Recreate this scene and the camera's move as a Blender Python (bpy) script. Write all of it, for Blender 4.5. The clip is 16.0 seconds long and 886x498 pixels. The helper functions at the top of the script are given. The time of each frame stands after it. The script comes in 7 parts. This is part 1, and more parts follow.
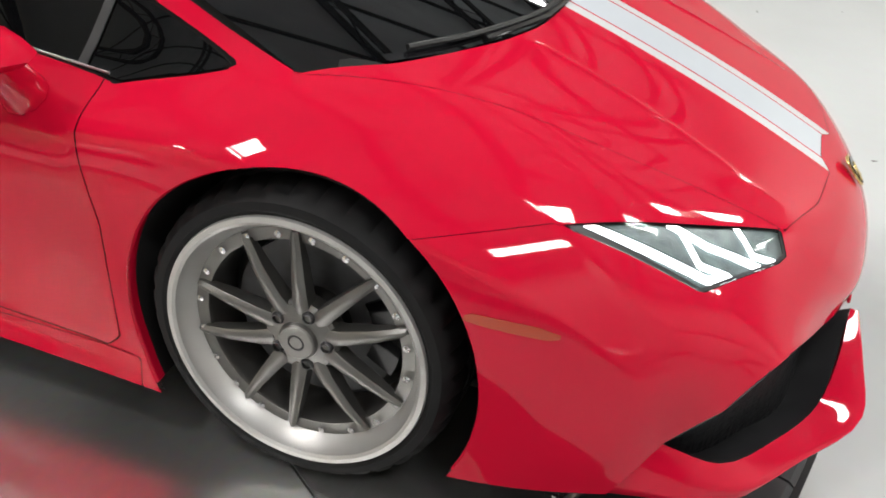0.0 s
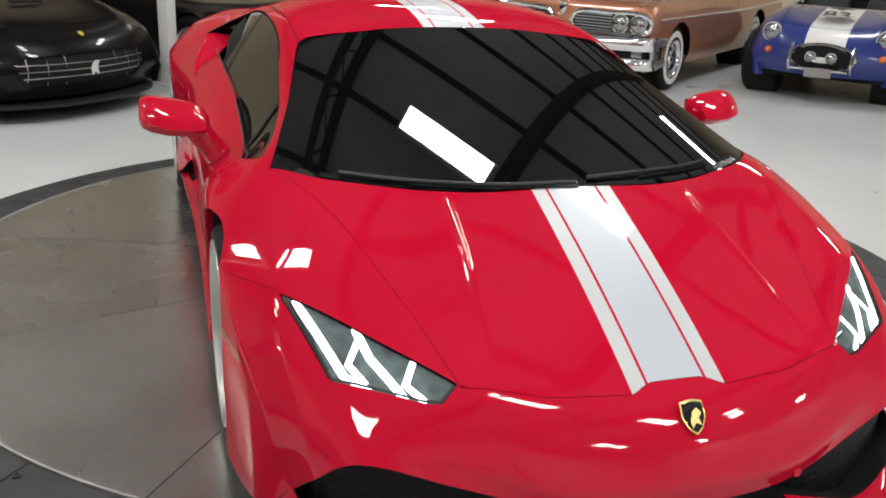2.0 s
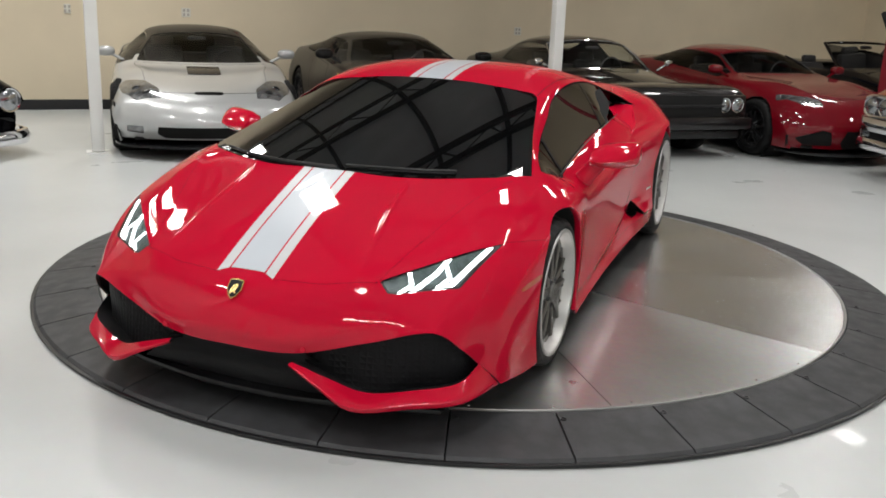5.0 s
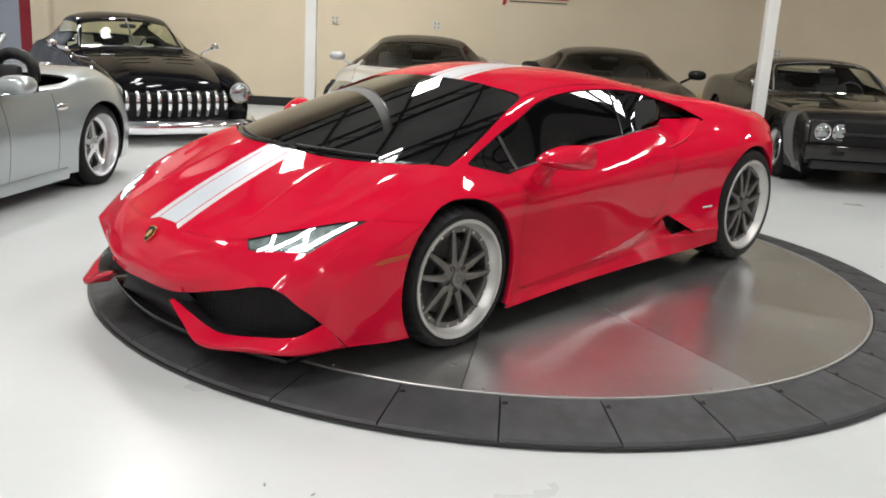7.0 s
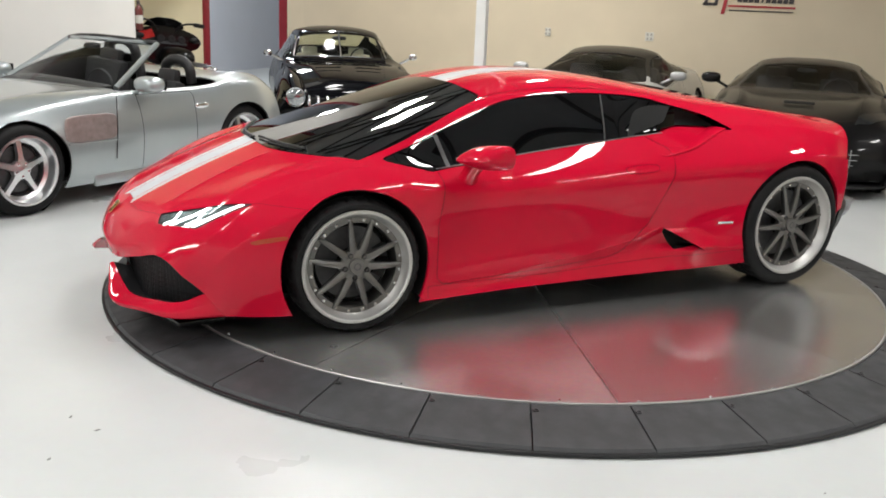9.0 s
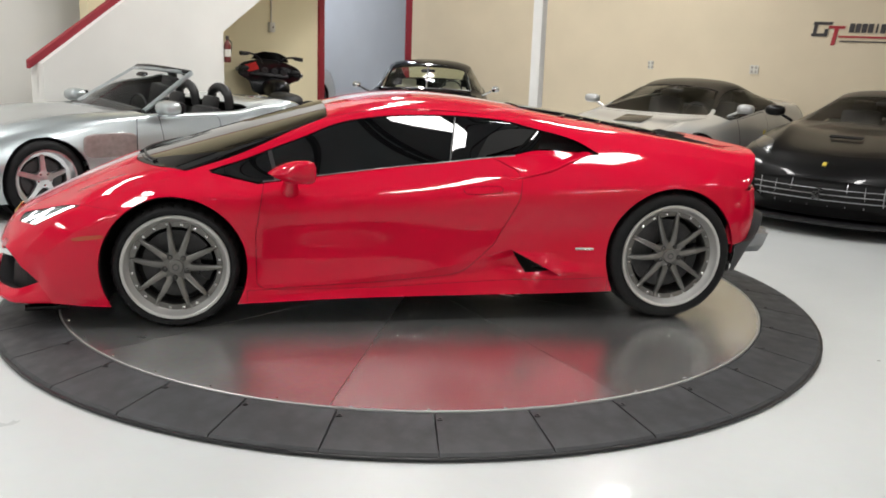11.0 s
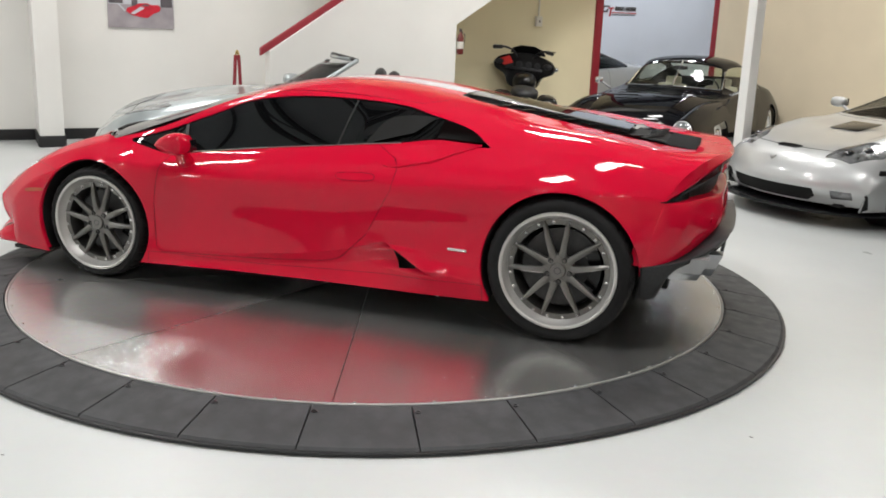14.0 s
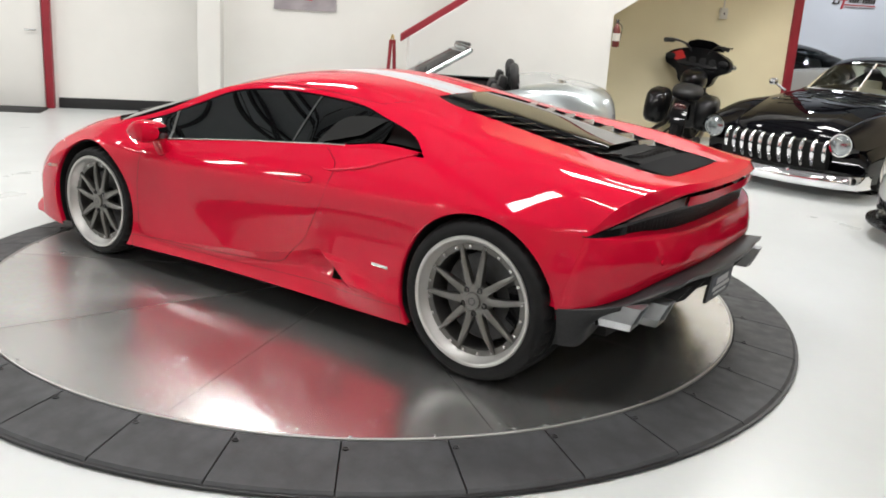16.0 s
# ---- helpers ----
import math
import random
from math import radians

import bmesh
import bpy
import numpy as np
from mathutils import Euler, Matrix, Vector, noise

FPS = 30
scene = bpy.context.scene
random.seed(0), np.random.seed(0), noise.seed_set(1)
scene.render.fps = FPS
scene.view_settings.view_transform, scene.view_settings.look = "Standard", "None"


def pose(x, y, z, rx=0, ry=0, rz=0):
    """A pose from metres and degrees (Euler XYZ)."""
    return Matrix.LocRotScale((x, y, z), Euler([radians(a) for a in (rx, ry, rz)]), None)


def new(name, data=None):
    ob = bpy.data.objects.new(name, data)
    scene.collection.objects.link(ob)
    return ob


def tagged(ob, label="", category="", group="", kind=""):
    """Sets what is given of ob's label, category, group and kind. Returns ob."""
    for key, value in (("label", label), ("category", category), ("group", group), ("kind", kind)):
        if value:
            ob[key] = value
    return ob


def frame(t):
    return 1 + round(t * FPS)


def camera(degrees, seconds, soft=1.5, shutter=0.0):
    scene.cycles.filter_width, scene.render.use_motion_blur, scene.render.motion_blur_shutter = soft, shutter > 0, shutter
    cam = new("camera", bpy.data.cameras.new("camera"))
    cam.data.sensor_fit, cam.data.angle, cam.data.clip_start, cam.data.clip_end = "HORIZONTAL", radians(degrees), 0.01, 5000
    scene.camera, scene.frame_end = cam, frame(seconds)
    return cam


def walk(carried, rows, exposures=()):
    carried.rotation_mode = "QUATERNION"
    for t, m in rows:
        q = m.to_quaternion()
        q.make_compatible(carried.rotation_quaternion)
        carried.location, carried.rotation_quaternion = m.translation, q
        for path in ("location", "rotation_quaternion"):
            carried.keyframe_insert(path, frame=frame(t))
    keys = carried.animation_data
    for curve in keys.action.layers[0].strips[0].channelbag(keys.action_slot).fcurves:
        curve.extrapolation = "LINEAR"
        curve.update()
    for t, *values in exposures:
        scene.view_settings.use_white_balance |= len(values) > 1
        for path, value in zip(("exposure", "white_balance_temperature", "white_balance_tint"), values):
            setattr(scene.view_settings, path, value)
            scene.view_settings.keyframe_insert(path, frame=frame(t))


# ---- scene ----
# z = 0 is the steel disc of the turntable; the display car points along +x
cam = camera(52.22, 16.0, soft=1.8)
PATH = [
    (0.0, 1.994, -2.088, 1.294, 60.15, -1.65, 20.48),
    (0.3, 2.258, -1.971, 1.303, 61.67, -1.42, 30.94),
    (0.5, 2.361, -1.873, 1.280, 62.61, -3.14, 36.08),
    (1.0, 2.766, -1.661, 1.352, 65.27, -3.48, 49.16),
    (1.5, 3.285, -1.460, 1.394, 68.27, -2.26, 64.39),
    (2.0, 3.690, -1.075, 1.420, 70.42, -2.54, 72.24),
    (2.5, 4.138, -0.684, 1.455, 72.50, -1.54, 79.63),
    (3.0, 4.446, -0.200, 1.442, 73.69, -0.68, 86.65),
    (3.5, 4.669, 0.331, 1.455, 74.03, -0.84, 91.14),
    (4.0, 4.868, 0.846, 1.464, 74.28, -0.48, 100.42),
    (4.2, 4.869, 1.019, 1.435, 74.47, -0.68, 102.84),
    (6.3, 4.405, 2.974, 1.431, 75.24, -3.48, 125.61),
    (6.5, 4.336, 3.130, 1.447, 75.33, -3.30, 127.55),
    (7.0, 4.057, 3.420, 1.421, 75.29, -3.17, 134.28),
    (7.5, 3.768, 3.730, 1.431, 75.18, -2.70, 138.06),
    (8.0, 3.451, 4.077, 1.456, 75.19, -2.29, 145.09),
    (8.5, 3.065, 4.278, 1.460, 74.89, -2.81, 150.82),
    (9.0, 2.649, 4.614, 1.446, 75.27, -2.39, 155.01),
    (9.5, 2.247, 4.901, 1.456, 74.84, -2.35, 159.26),
    (10.0, 1.762, 5.149, 1.474, 75.99, -2.67, 161.20),
    (10.2, 1.575, 5.241, 1.467, 77.14, -2.50, 162.77),
    (12.3, -0.456, 5.474, 1.449, 76.44, -1.16, 182.34),
    (12.5, -0.651, 5.412, 1.454, 76.36, -1.21, 184.63),
    (13.0, -1.143, 5.341, 1.448, 76.81, -1.17, 189.02),
    (13.5, -1.616, 5.246, 1.454, 76.47, -1.08, 193.28),
    (14.0, -2.040, 5.001, 1.449, 76.13, -2.10, 198.19),
    (14.5, -2.469, 4.765, 1.450, 75.39, -2.12, 205.03),
    (15.0, -2.760, 4.472, 1.431, 75.39, -2.22, 208.81),
    (15.5, -3.011, 4.180, 1.454, 75.45, -2.76, 210.77),
    (16.0, -3.214, 3.953, 1.571, 74.33, -3.38, 215.28),
]
EXPOSURES = [(0.0, 0.0), (0.5, -0.04), (1.0, -0.16), (1.5, -0.28), (2.0, -0.36), (2.5, -0.46), (3.0, -0.46), (3.5, -0.5), (4.2, -0.54), (6.3, -0.2), (7.5, -0.09), (10.2, -0.1), (12.3, -0.2), (13.5, -0.18), (14.5, -0.06), (15.2, 0.06), (16.0, 0.08)]
walk(cam, [(t, pose(x, y, z, rx, ry, rz)) for t, x, y, z, rx, ry, rz in PATH], EXPOSURES)

FLOOR = -0.065          # showroom floor below the disc
ROOT_HALF = math.sqrt(0.5)


def room(a, b, z=0.0):
    """Room axes (a towards the poster wall, b away from the sign wall) to world."""
    return Vector(((a + b) * ROOT_HALF, (b - a) * ROOT_HALF, z))


# ---------------------------------------------------------------- light
world = bpy.data.worlds.new("world")
scene.world = world
world.use_nodes = True
world.node_tree.nodes["Background"].inputs[0].default_value = (0.9, 0.95, 1.0, 1)
world.node_tree.nodes["Background"].inputs[1].default_value = 0.02

CEIL = 5.2
# the last five are added fill lamps where no fixture is seen
LIGHTS = [(-2.05, 1.3, 0), (2.4, 2.8, 0), (-2.1, -.7, 0), (1.3, -2.1, 0), (-8.0, 1.5, 0), (-6.0, -2.4, 0), (1.3, -6.6, 0), (4.0, -5.2, 0), (-9.0, -5.0, 0), (.6, 7.6, 0), (5.0, 7.4, 0), (-5.6, 7.4, 0), (-10.2, 5.6, 0), (5.2, .6, 0), (3.2, -3.7, 0), (-1.6, 10.4, 0), (2.8, 10.6, 0), (2.2, 5.6, 0)]


def ceiling_lamps():
    for a, b, turn in LIGHTS:
        data = bpy.data.lights.new("tube_and_fill_light", "AREA")
        data.shape, data.size, data.size_y = "RECTANGLE", 0.40, 1.14
        data.energy = 94
        data.color = (1.0, 0.985, 0.96)
        ob = new("tube_and_fill_light", data)
        ob.matrix_world = Matrix.Translation(room(a, b, CEIL - 0.505)) @ pose(0, 0, 0, 0, 0, -45 + turn)
    # added lamps, no fixtures seen, brighten the room beyond the red-framed opening
    for a, b in ((8.4, -7.2), (8.4, -10.6)):
        data = bpy.data.lights.new("tube_and_fill_light", "AREA")
        data.shape, data.size, data.size_y = "RECTANGLE", 0.36, 0.86
        data.energy, data.color = 130, (0.92, 0.96, 1.0)
        new("tube_and_fill_light", data).matrix_world = Matrix.Translation(room(a, b, CEIL - 0.505))


ceiling_lamps()

# ---------------------------------------------------------------- materials


def mat(name, color, rough=0.5, metal=0.0, coat=0.0, var=0.06, scale=6.0, bump=0.0, bump_scale=60.0, emit=0.0, spec=0.5,
        trans=0.0, ior=1.45, rvar=0.0, second=None, fine=0.0):
    """A procedural surface: broad mottling and fine grain on the colour, grain on the roughness and the relief."""
    m = bpy.data.materials.new(name)
    m.use_nodes = True
    nt = m.node_tree
    p = nt.nodes["Principled BSDF"]
    co = nt.nodes.new("ShaderNodeTexCoord")
    if var > 0 or second:
        n1 = nt.nodes.new("ShaderNodeTexNoise")
        n1.inputs["Scale"].default_value, n1.inputs["Detail"].default_value = scale, 5
        nt.links.new(co.outputs["Object"], n1.inputs["Vector"])
        ramp = nt.nodes.new("ShaderNodeValToRGB")
        ramp.color_ramp.elements[0].position, ramp.color_ramp.elements[1].position = 0.3, 0.7
        lo = second or [c * (1 - var) for c in color]
        hi = [min(1, c * (1 + var)) for c in color]
        ramp.color_ramp.elements[0].color = (*lo, 1)
        ramp.color_ramp.elements[1].color = (*hi, 1)
        nt.links.new(n1.outputs["Fac"], ramp.inputs["Fac"])
        out = ramp.outputs["Color"]
        if fine > 0:
            n3 = nt.nodes.new("ShaderNodeTexNoise")
            n3.inputs["Scale"].default_value, n3.inputs["Detail"].default_value = scale * 22, 3
            nt.links.new(co.outputs["Object"], n3.inputs["Vector"])
            mix = nt.nodes.new("ShaderNodeMix")
            mix.data_type, mix.blend_type = "RGBA", "MULTIPLY"
            mix.inputs["Factor"].default_value = fine
            nt.links.new(out, mix.inputs[6])
            nt.links.new(n3.outputs["Color"], mix.inputs[7])
            out = mix.outputs[2]
        nt.links.new(out, p.inputs["Base Color"])
    else:
        p.inputs["Base Color"].default_value = (*color, 1)
    p.inputs["Roughness"].default_value = rough
    if rvar > 0:
        n4 = nt.nodes.new("ShaderNodeTexNoise")
        n4.inputs["Scale"].default_value, n4.inputs["Detail"].default_value = scale * 1.7, 6
        nt.links.new(co.outputs["Object"], n4.inputs["Vector"])
        mr = nt.nodes.new("ShaderNodeMapRange")
        mr.inputs["From Min"].default_value, mr.inputs["From Max"].default_value = 0.3, 0.7
        mr.inputs["To Min"].default_value, mr.inputs["To Max"].default_value = max(0.02, rough - rvar), min(1, rough + rvar)
        nt.links.new(n4.outputs["Fac"], mr.inputs["Value"])
        nt.links.new(mr.outputs["Result"], p.inputs["Roughness"])
    p.inputs["Metallic"].default_value = metal
    p.inputs["Coat Weight"].default_value = coat
    p.inputs["Coat Roughness"].default_value = 0.03
    p.inputs["Specular IOR Level"].default_value = spec
    p.inputs["Transmission Weight"].default_value = trans
    p.inputs["IOR"].default_value = ior
    if emit > 0:
        p.inputs["Emission Color"].default_value = (*color, 1)
        p.inputs["Emission Strength"].default_value = emit
    if bump > 0:
        n2 = nt.nodes.new("ShaderNodeTexNoise")
        n2.inputs["Scale"].default_value, n2.inputs["Detail"].default_value = bump_scale, 4
        nt.links.new(co.outputs["Object"], n2.inputs["Vector"])
        b = nt.nodes.new("ShaderNodeBump")
        b.inputs["Strength"].default_value, b.inputs["Distance"].default_value = bump, 0.01
        nt.links.new(n2.outputs["Fac"], b.inputs["Height"])
        nt.links.new(b.outputs["Normal"], p.inputs["Normal"])
    return m


RED = mat("red_paint", (0.52, 0.0042, 0.028), rough=0.5, coat=0.68, var=0.03, scale=3, spec=0.0)
STRIPE = mat("silver_stripe_vinyl", (0.52, 0.56, 0.61), rough=0.34, coat=0.5, var=0.03, scale=4)
STRIPE_EDGE = mat("pale_stripe_vinyl", (0.57, 0.58, 0.59), rough=0.36, coat=0.5, var=0.03, scale=4)
TINT = mat("tinted_glass", (0.002, 0.0022, 0.0025), rough=0.015, var=0.0, spec=0.5, ior=1.5)
BLACK = mat("black_plastic", (0.012, 0.012, 0.013), rough=0.42, var=0.2, scale=20)
GLOSSBLACK = mat("gloss_black_trim", (0.006, 0.006, 0.007), rough=0.2, coat=0.3, var=0.1, spec=0.2)
# near black in place of the shade inside gaps, arches and openings
VOID = mat("painted_cavity_shade", (0.004, 0.004, 0.004), rough=0.9, var=0.0)
CARBON = mat("carbon_diffuser", (0.014, 0.0145, 0.016), rough=0.5, coat=0.08, var=0.3, scale=80)
TYRE = mat("tyre_rubber", (0.009, 0.009, 0.0095), rough=0.6, var=0.25, scale=12, bump=0.05, bump_scale=150, spec=0.22)
GUN = mat("satin_gunmetal", (0.17, 0.166, 0.158), rough=0.36, metal=0.85, var=0.06, scale=14)
LIP = mat("brushed_alloy_lip", (0.50, 0.495, 0.48), rough=0.40, metal=0.7, var=0.05, scale=10)
CHROME = mat("chrome", (0.86, 0.86, 0.88), rough=0.06, metal=1.0, var=0.0)
STEEL = mat("dull_steel", (0.42, 0.42, 0.43), rough=0.32, metal=1.0, var=0.1, scale=10)
IRON = mat("brake_iron", (0.075, 0.075, 0.078), rough=0.45, metal=0.9, var=0.2, scale=16)
LED = mat("headlight_led", (0.93, 0.98, 1.0), rough=0.3, var=0.0, emit=6.0)
BRAKE = mat("dark_brake_iron", (0.07, 0.07, 0.072), rough=0.45, metal=0.5, var=0.15, scale=30)
LENS = mat("headlight_housing", (0.09, 0.118, 0.118), rough=0.28, metal=0.15, var=0.55, scale=22, fine=0.3)
LENS_CLEAR = mat("clear_polycarbonate", (0.96, 0.98, 0.98), rough=0.0, trans=1.0, var=0.0, ior=1.25)
GOLD = mat("gold_badge", (0.75, 0.55, 0.22), rough=0.25, metal=1.0, var=0.1)
AMBER = mat("amber_marker", (0.75, 0.16, 0.02), rough=0.15, coat=0.8, var=0.05)
AMBER_DARK = mat("dark_amber_marker", (0.38, 0.04, 0.012), rough=0.15, coat=0.8, var=0.05)
TAIL = mat("smoked_red_lens", (0.045, 0.008, 0.009), rough=0.08, coat=1.0, var=0.1)

# ---------------------------------------------------------------- modelling helpers


def mesh_object(name, verts, faces, material, parent=None, smooth=True, normals=None, label=""):
    me = bpy.data.meshes.new(name)
    me.from_pydata([tuple(map(float, v)) for v in verts], [], [tuple(int(i) for i in f) for f in faces])
    me.materials.append(material)
    if smooth:
        me.polygons.foreach_set("use_smooth", [True] * len(me.polygons))
    if normals is not None:
        me.normals_split_custom_set_from_vertices([tuple(map(float, n)) for n in normals])
    ob = new(name, me)
    ob.parent = parent
    if label:
        ob["label"] = label
    return ob


def part(name, bm, material, parent=None, label="", smooth=40):
    """Links a bmesh as one mesh object, with edges sharper than smooth degrees left sharp."""
    bmesh.ops.recalc_face_normals(bm, faces=bm.faces[:])
    for f in bm.faces:
        f.smooth = smooth > 0
    if smooth:
        lim = radians(smooth)
        for e in bm.edges:
            if len(e.link_faces) == 2 and e.calc_face_angle(0) > lim:
                e.smooth = False
    me = bpy.data.meshes.new(name)
    bm.to_mesh(me)
    bm.free()
    me.materials.append(material)
    ob = new(name, me)
    ob.parent = parent
    if label:
        ob["label"] = label
    return ob


def thing(name, label, category, group="", at=None):
    ob = new(name)
    if at is not None:
        ob.matrix_world = at
    return tagged(ob, label, category, group)


def box(w, d, h, at=(0, 0, 0), bevel=0.0, bm=None, turn=None):
    """A box of size w, d, h centred on at, its edges rounded."""
    bm = bm or bmesh.new()
    t = bmesh.new()
    bmesh.ops.create_cube(t, size=1, matrix=Matrix.Diagonal((w, d, h, 1)))
    if bevel:
        bmesh.ops.bevel(t, geom=t.edges[:], offset=min(bevel, 0.45 * min(w, d, h)), segments=2, affect="EDGES", profile=0.6)
    m = Matrix.Translation(at) @ (turn or Matrix.Identity(4))
    bmesh.ops.transform(t, matrix=m, verts=t.verts[:])
    return absorb(bm, t)


def absorb(bm, t):
    index = {}
    for v in t.verts:
        index[v] = bm.verts.new(v.co)
    for f in t.faces:
        try:
            bm.faces.new([index[v] for v in f.verts])
        except ValueError:
            pass
    t.free()
    return bm


def revolve(profile, n=48, axis="y", bm=None, at=(0, 0, 0), close=False):
    """Turns (radius, along) pairs about an axis."""
    bm = bm or bmesh.new()
    rows = []
    at = Vector(at)
    for r, u in profile:
        ring = []
        for i in range(n):
            c, s = r * math.cos(2 * math.pi * i / n), r * math.sin(2 * math.pi * i / n)
            co = {"y": (c, u, s), "z": (c, s, u), "x": (u, c, s)}[axis]
            ring.append(bm.verts.new(at + Vector(co)))
        rows.append(ring)
    if close:
        rows.append(rows[0])
    for p, q in zip(rows, rows[1:]):
        for i in range(n):
            j = (i + 1) % n
            bm.faces.new((p[i], p[j], q[j], q[i]))
    return bm


def tube(points, r, n=8, bm=None, caps=True):
    """A round bar along points; r a radius or one for each point."""
    bm = bm or bmesh.new()
    pts = [Vector(p) for p in points]
    rad = r if isinstance(r, (list, tuple)) else [r] * len(pts)
    rings, up = [], Vector((0, 0, 1))
    for k, p in enumerate(pts):
        d = (pts[min(k + 1, len(pts) - 1)] - pts[max(k - 1, 0)]).normalized()
        side = d.cross(up)
        if side.length < 0.05:
            side = d.cross(Vector((1, 0, 0)))
        side.normalize()
        other = d.cross(side)
        rings.append([bm.verts.new(p + rad[k] * (math.cos(2 * math.pi * i / n) * side + math.sin(2 * math.pi * i / n) * other)) for i in range(n)])
    for p, q in zip(rings, rings[1:]):
        for i in range(n):
            bm.faces.new((p[i], p[(i + 1) % n], q[(i + 1) % n], q[i]))
    if caps:
        bm.faces.new(rings[0])
        bm.faces.new(rings[-1][::-1])
    return bm


def slab(outline, depth, bm=None, bevel=0.0, m=None):
    """A flat outline in (x, y) given thickness depth along z, laid by m."""
    t = bmesh.new()
    lo = [t.verts.new((x, y, 0)) for x, y in outline]
    f = t.faces.new(lo)
    ext = bmesh.ops.extrude_face_region(t, geom=[f])
    bmesh.ops.translate(t, vec=(0, 0, depth), verts=[g for g in ext["geom"] if isinstance(g, bmesh.types.BMVert)])
    if bevel:
        bmesh.ops.bevel(t, geom=t.edges[:], offset=bevel, segments=2, affect="EDGES", profile=0.6)
    if m is not None:
        bmesh.ops.transform(t, matrix=m, verts=t.verts[:])
    return absorb(bm or bmesh.new(), t)


# ---- smooth skins through feature lines


def spline(P, n):
    """A smooth curve through the rows of P, n steps to a span, by chord length. P: (M, ...)."""
    P = np.asarray(P, float)
    M = len(P)
    d = np.sqrt(((P[1:] - P[:-1]) ** 2).sum(-1, keepdims=True)) ** 0.5 + 1e-6
    s = (P[1:] - P[:-1]) / d
    T = np.empty_like(P)
    T[1:-1] = (s[:-1] * d[1:] + s[1:] * d[:-1]) / (d[1:] + d[:-1])
    T[0], T[-1] = s[0], s[-1]
    out = []
    for k in range(M - 1):
        for u in np.arange(n) / n:
            h = d[k]
            out.append(P[k] * (2 * u**3 - 3 * u**2 + 1) + T[k] * h * (u**3 - 2 * u**2 + u) + P[k + 1] * (3 * u**2 - 2 * u**3) + T[k + 1] * h * (u**3 - u**2))
    out.append(P[-1])
    return np.array(out)


def spline_creased(P, n, w):
    """As spline, across lines, with a crease of weight w[i] at line i."""
    P = np.asarray(P, float)
    M = len(P)
    d = np.sqrt(((P[1:] - P[:-1]) ** 2).sum(-1, keepdims=True)) ** 0.5 + 1e-6
    s = (P[1:] - P[:-1]) / d
    T = np.empty_like(P)
    T[1:-1] = (s[:-1] * d[1:] + s[1:] * d[:-1]) / (d[1:] + d[:-1])
    T[0], T[-1] = s[0], s[-1]
    if np.abs(P[0][:, 1]).max() < 1e-6:        # starts on the middle plane: level across it
        T[0] = T[0] * (0, 1, 0)
    out = []
    for k in range(M - 1):
        a = T[k] * (1 - w[k]) + s[k] * w[k]
        b = T[k + 1] * (1 - w[k + 1]) + s[k] * w[k + 1]
        for u in np.arange(n) / n:
            h = d[k]
            out.append(P[k] * (2 * u**3 - 3 * u**2 + 1) + a * h * (u**3 - 2 * u**2 + u) + P[k + 1] * (3 * u**2 - 2 * u**3) + b * h * (u**3 - u**2))
    out.append(P[-1])
    return np.array(out)


def ease(D, lo, hi, sigma=6.0):
    """Irons out ripples along the rows of D between samples lo and hi."""
    n = D.shape[1]
    i = np.arange(n)
    K = np.exp(-.5 * ((i[:, None] - i[None]) / sigma) ** 2)
    K /= K.sum(1, keepdims=True)
    S = np.einsum("ij,ljk->lik", K, D)
    S = 2 * S - np.einsum("ij,ljk->lik", K, S)
    m = np.clip(np.minimum(i - lo, hi - i) / 8.0, 0, 1)
    m = (m * m * (3 - 2 * m))[None, :, None]
    return D + m * (S - D)


def skin(lines, ns=9, nl=7, crease=None, iron=()):
    """Triangles and normals of the smooth sheet through lines (L, M, 3): rows of (x, y, z, nx, ny, nz)."""
    L = np.asarray(lines, float)
    D = np.stack([spline(l, ns) for l in L])
    for lo, hi in iron:
        D = ease(D, lo * ns, hi * ns)
    w = crease if crease is not None else [0.0] * len(L)
    G = spline_creased(D, nl, w)
    du, dv = np.gradient(G, axis=0), np.gradient(G, axis=1)
    N = np.cross(du, dv)
    N /= np.linalg.norm(N, axis=-1, keepdims=True) + 1e-12
    a, b = G.shape[:2]
    V = np.concatenate([G, N], -1).reshape(-1, 6)
    i = np.arange(a * b).reshape(a, b)
    q = np.stack([i[:-1, :-1], i[1:, :-1], i[1:, 1:], i[:-1, 1:]], -1).reshape(-1, 4)
    T = np.concatenate([q[:, [0, 1, 2]], q[:, [0, 2, 3]]])
    return V, T


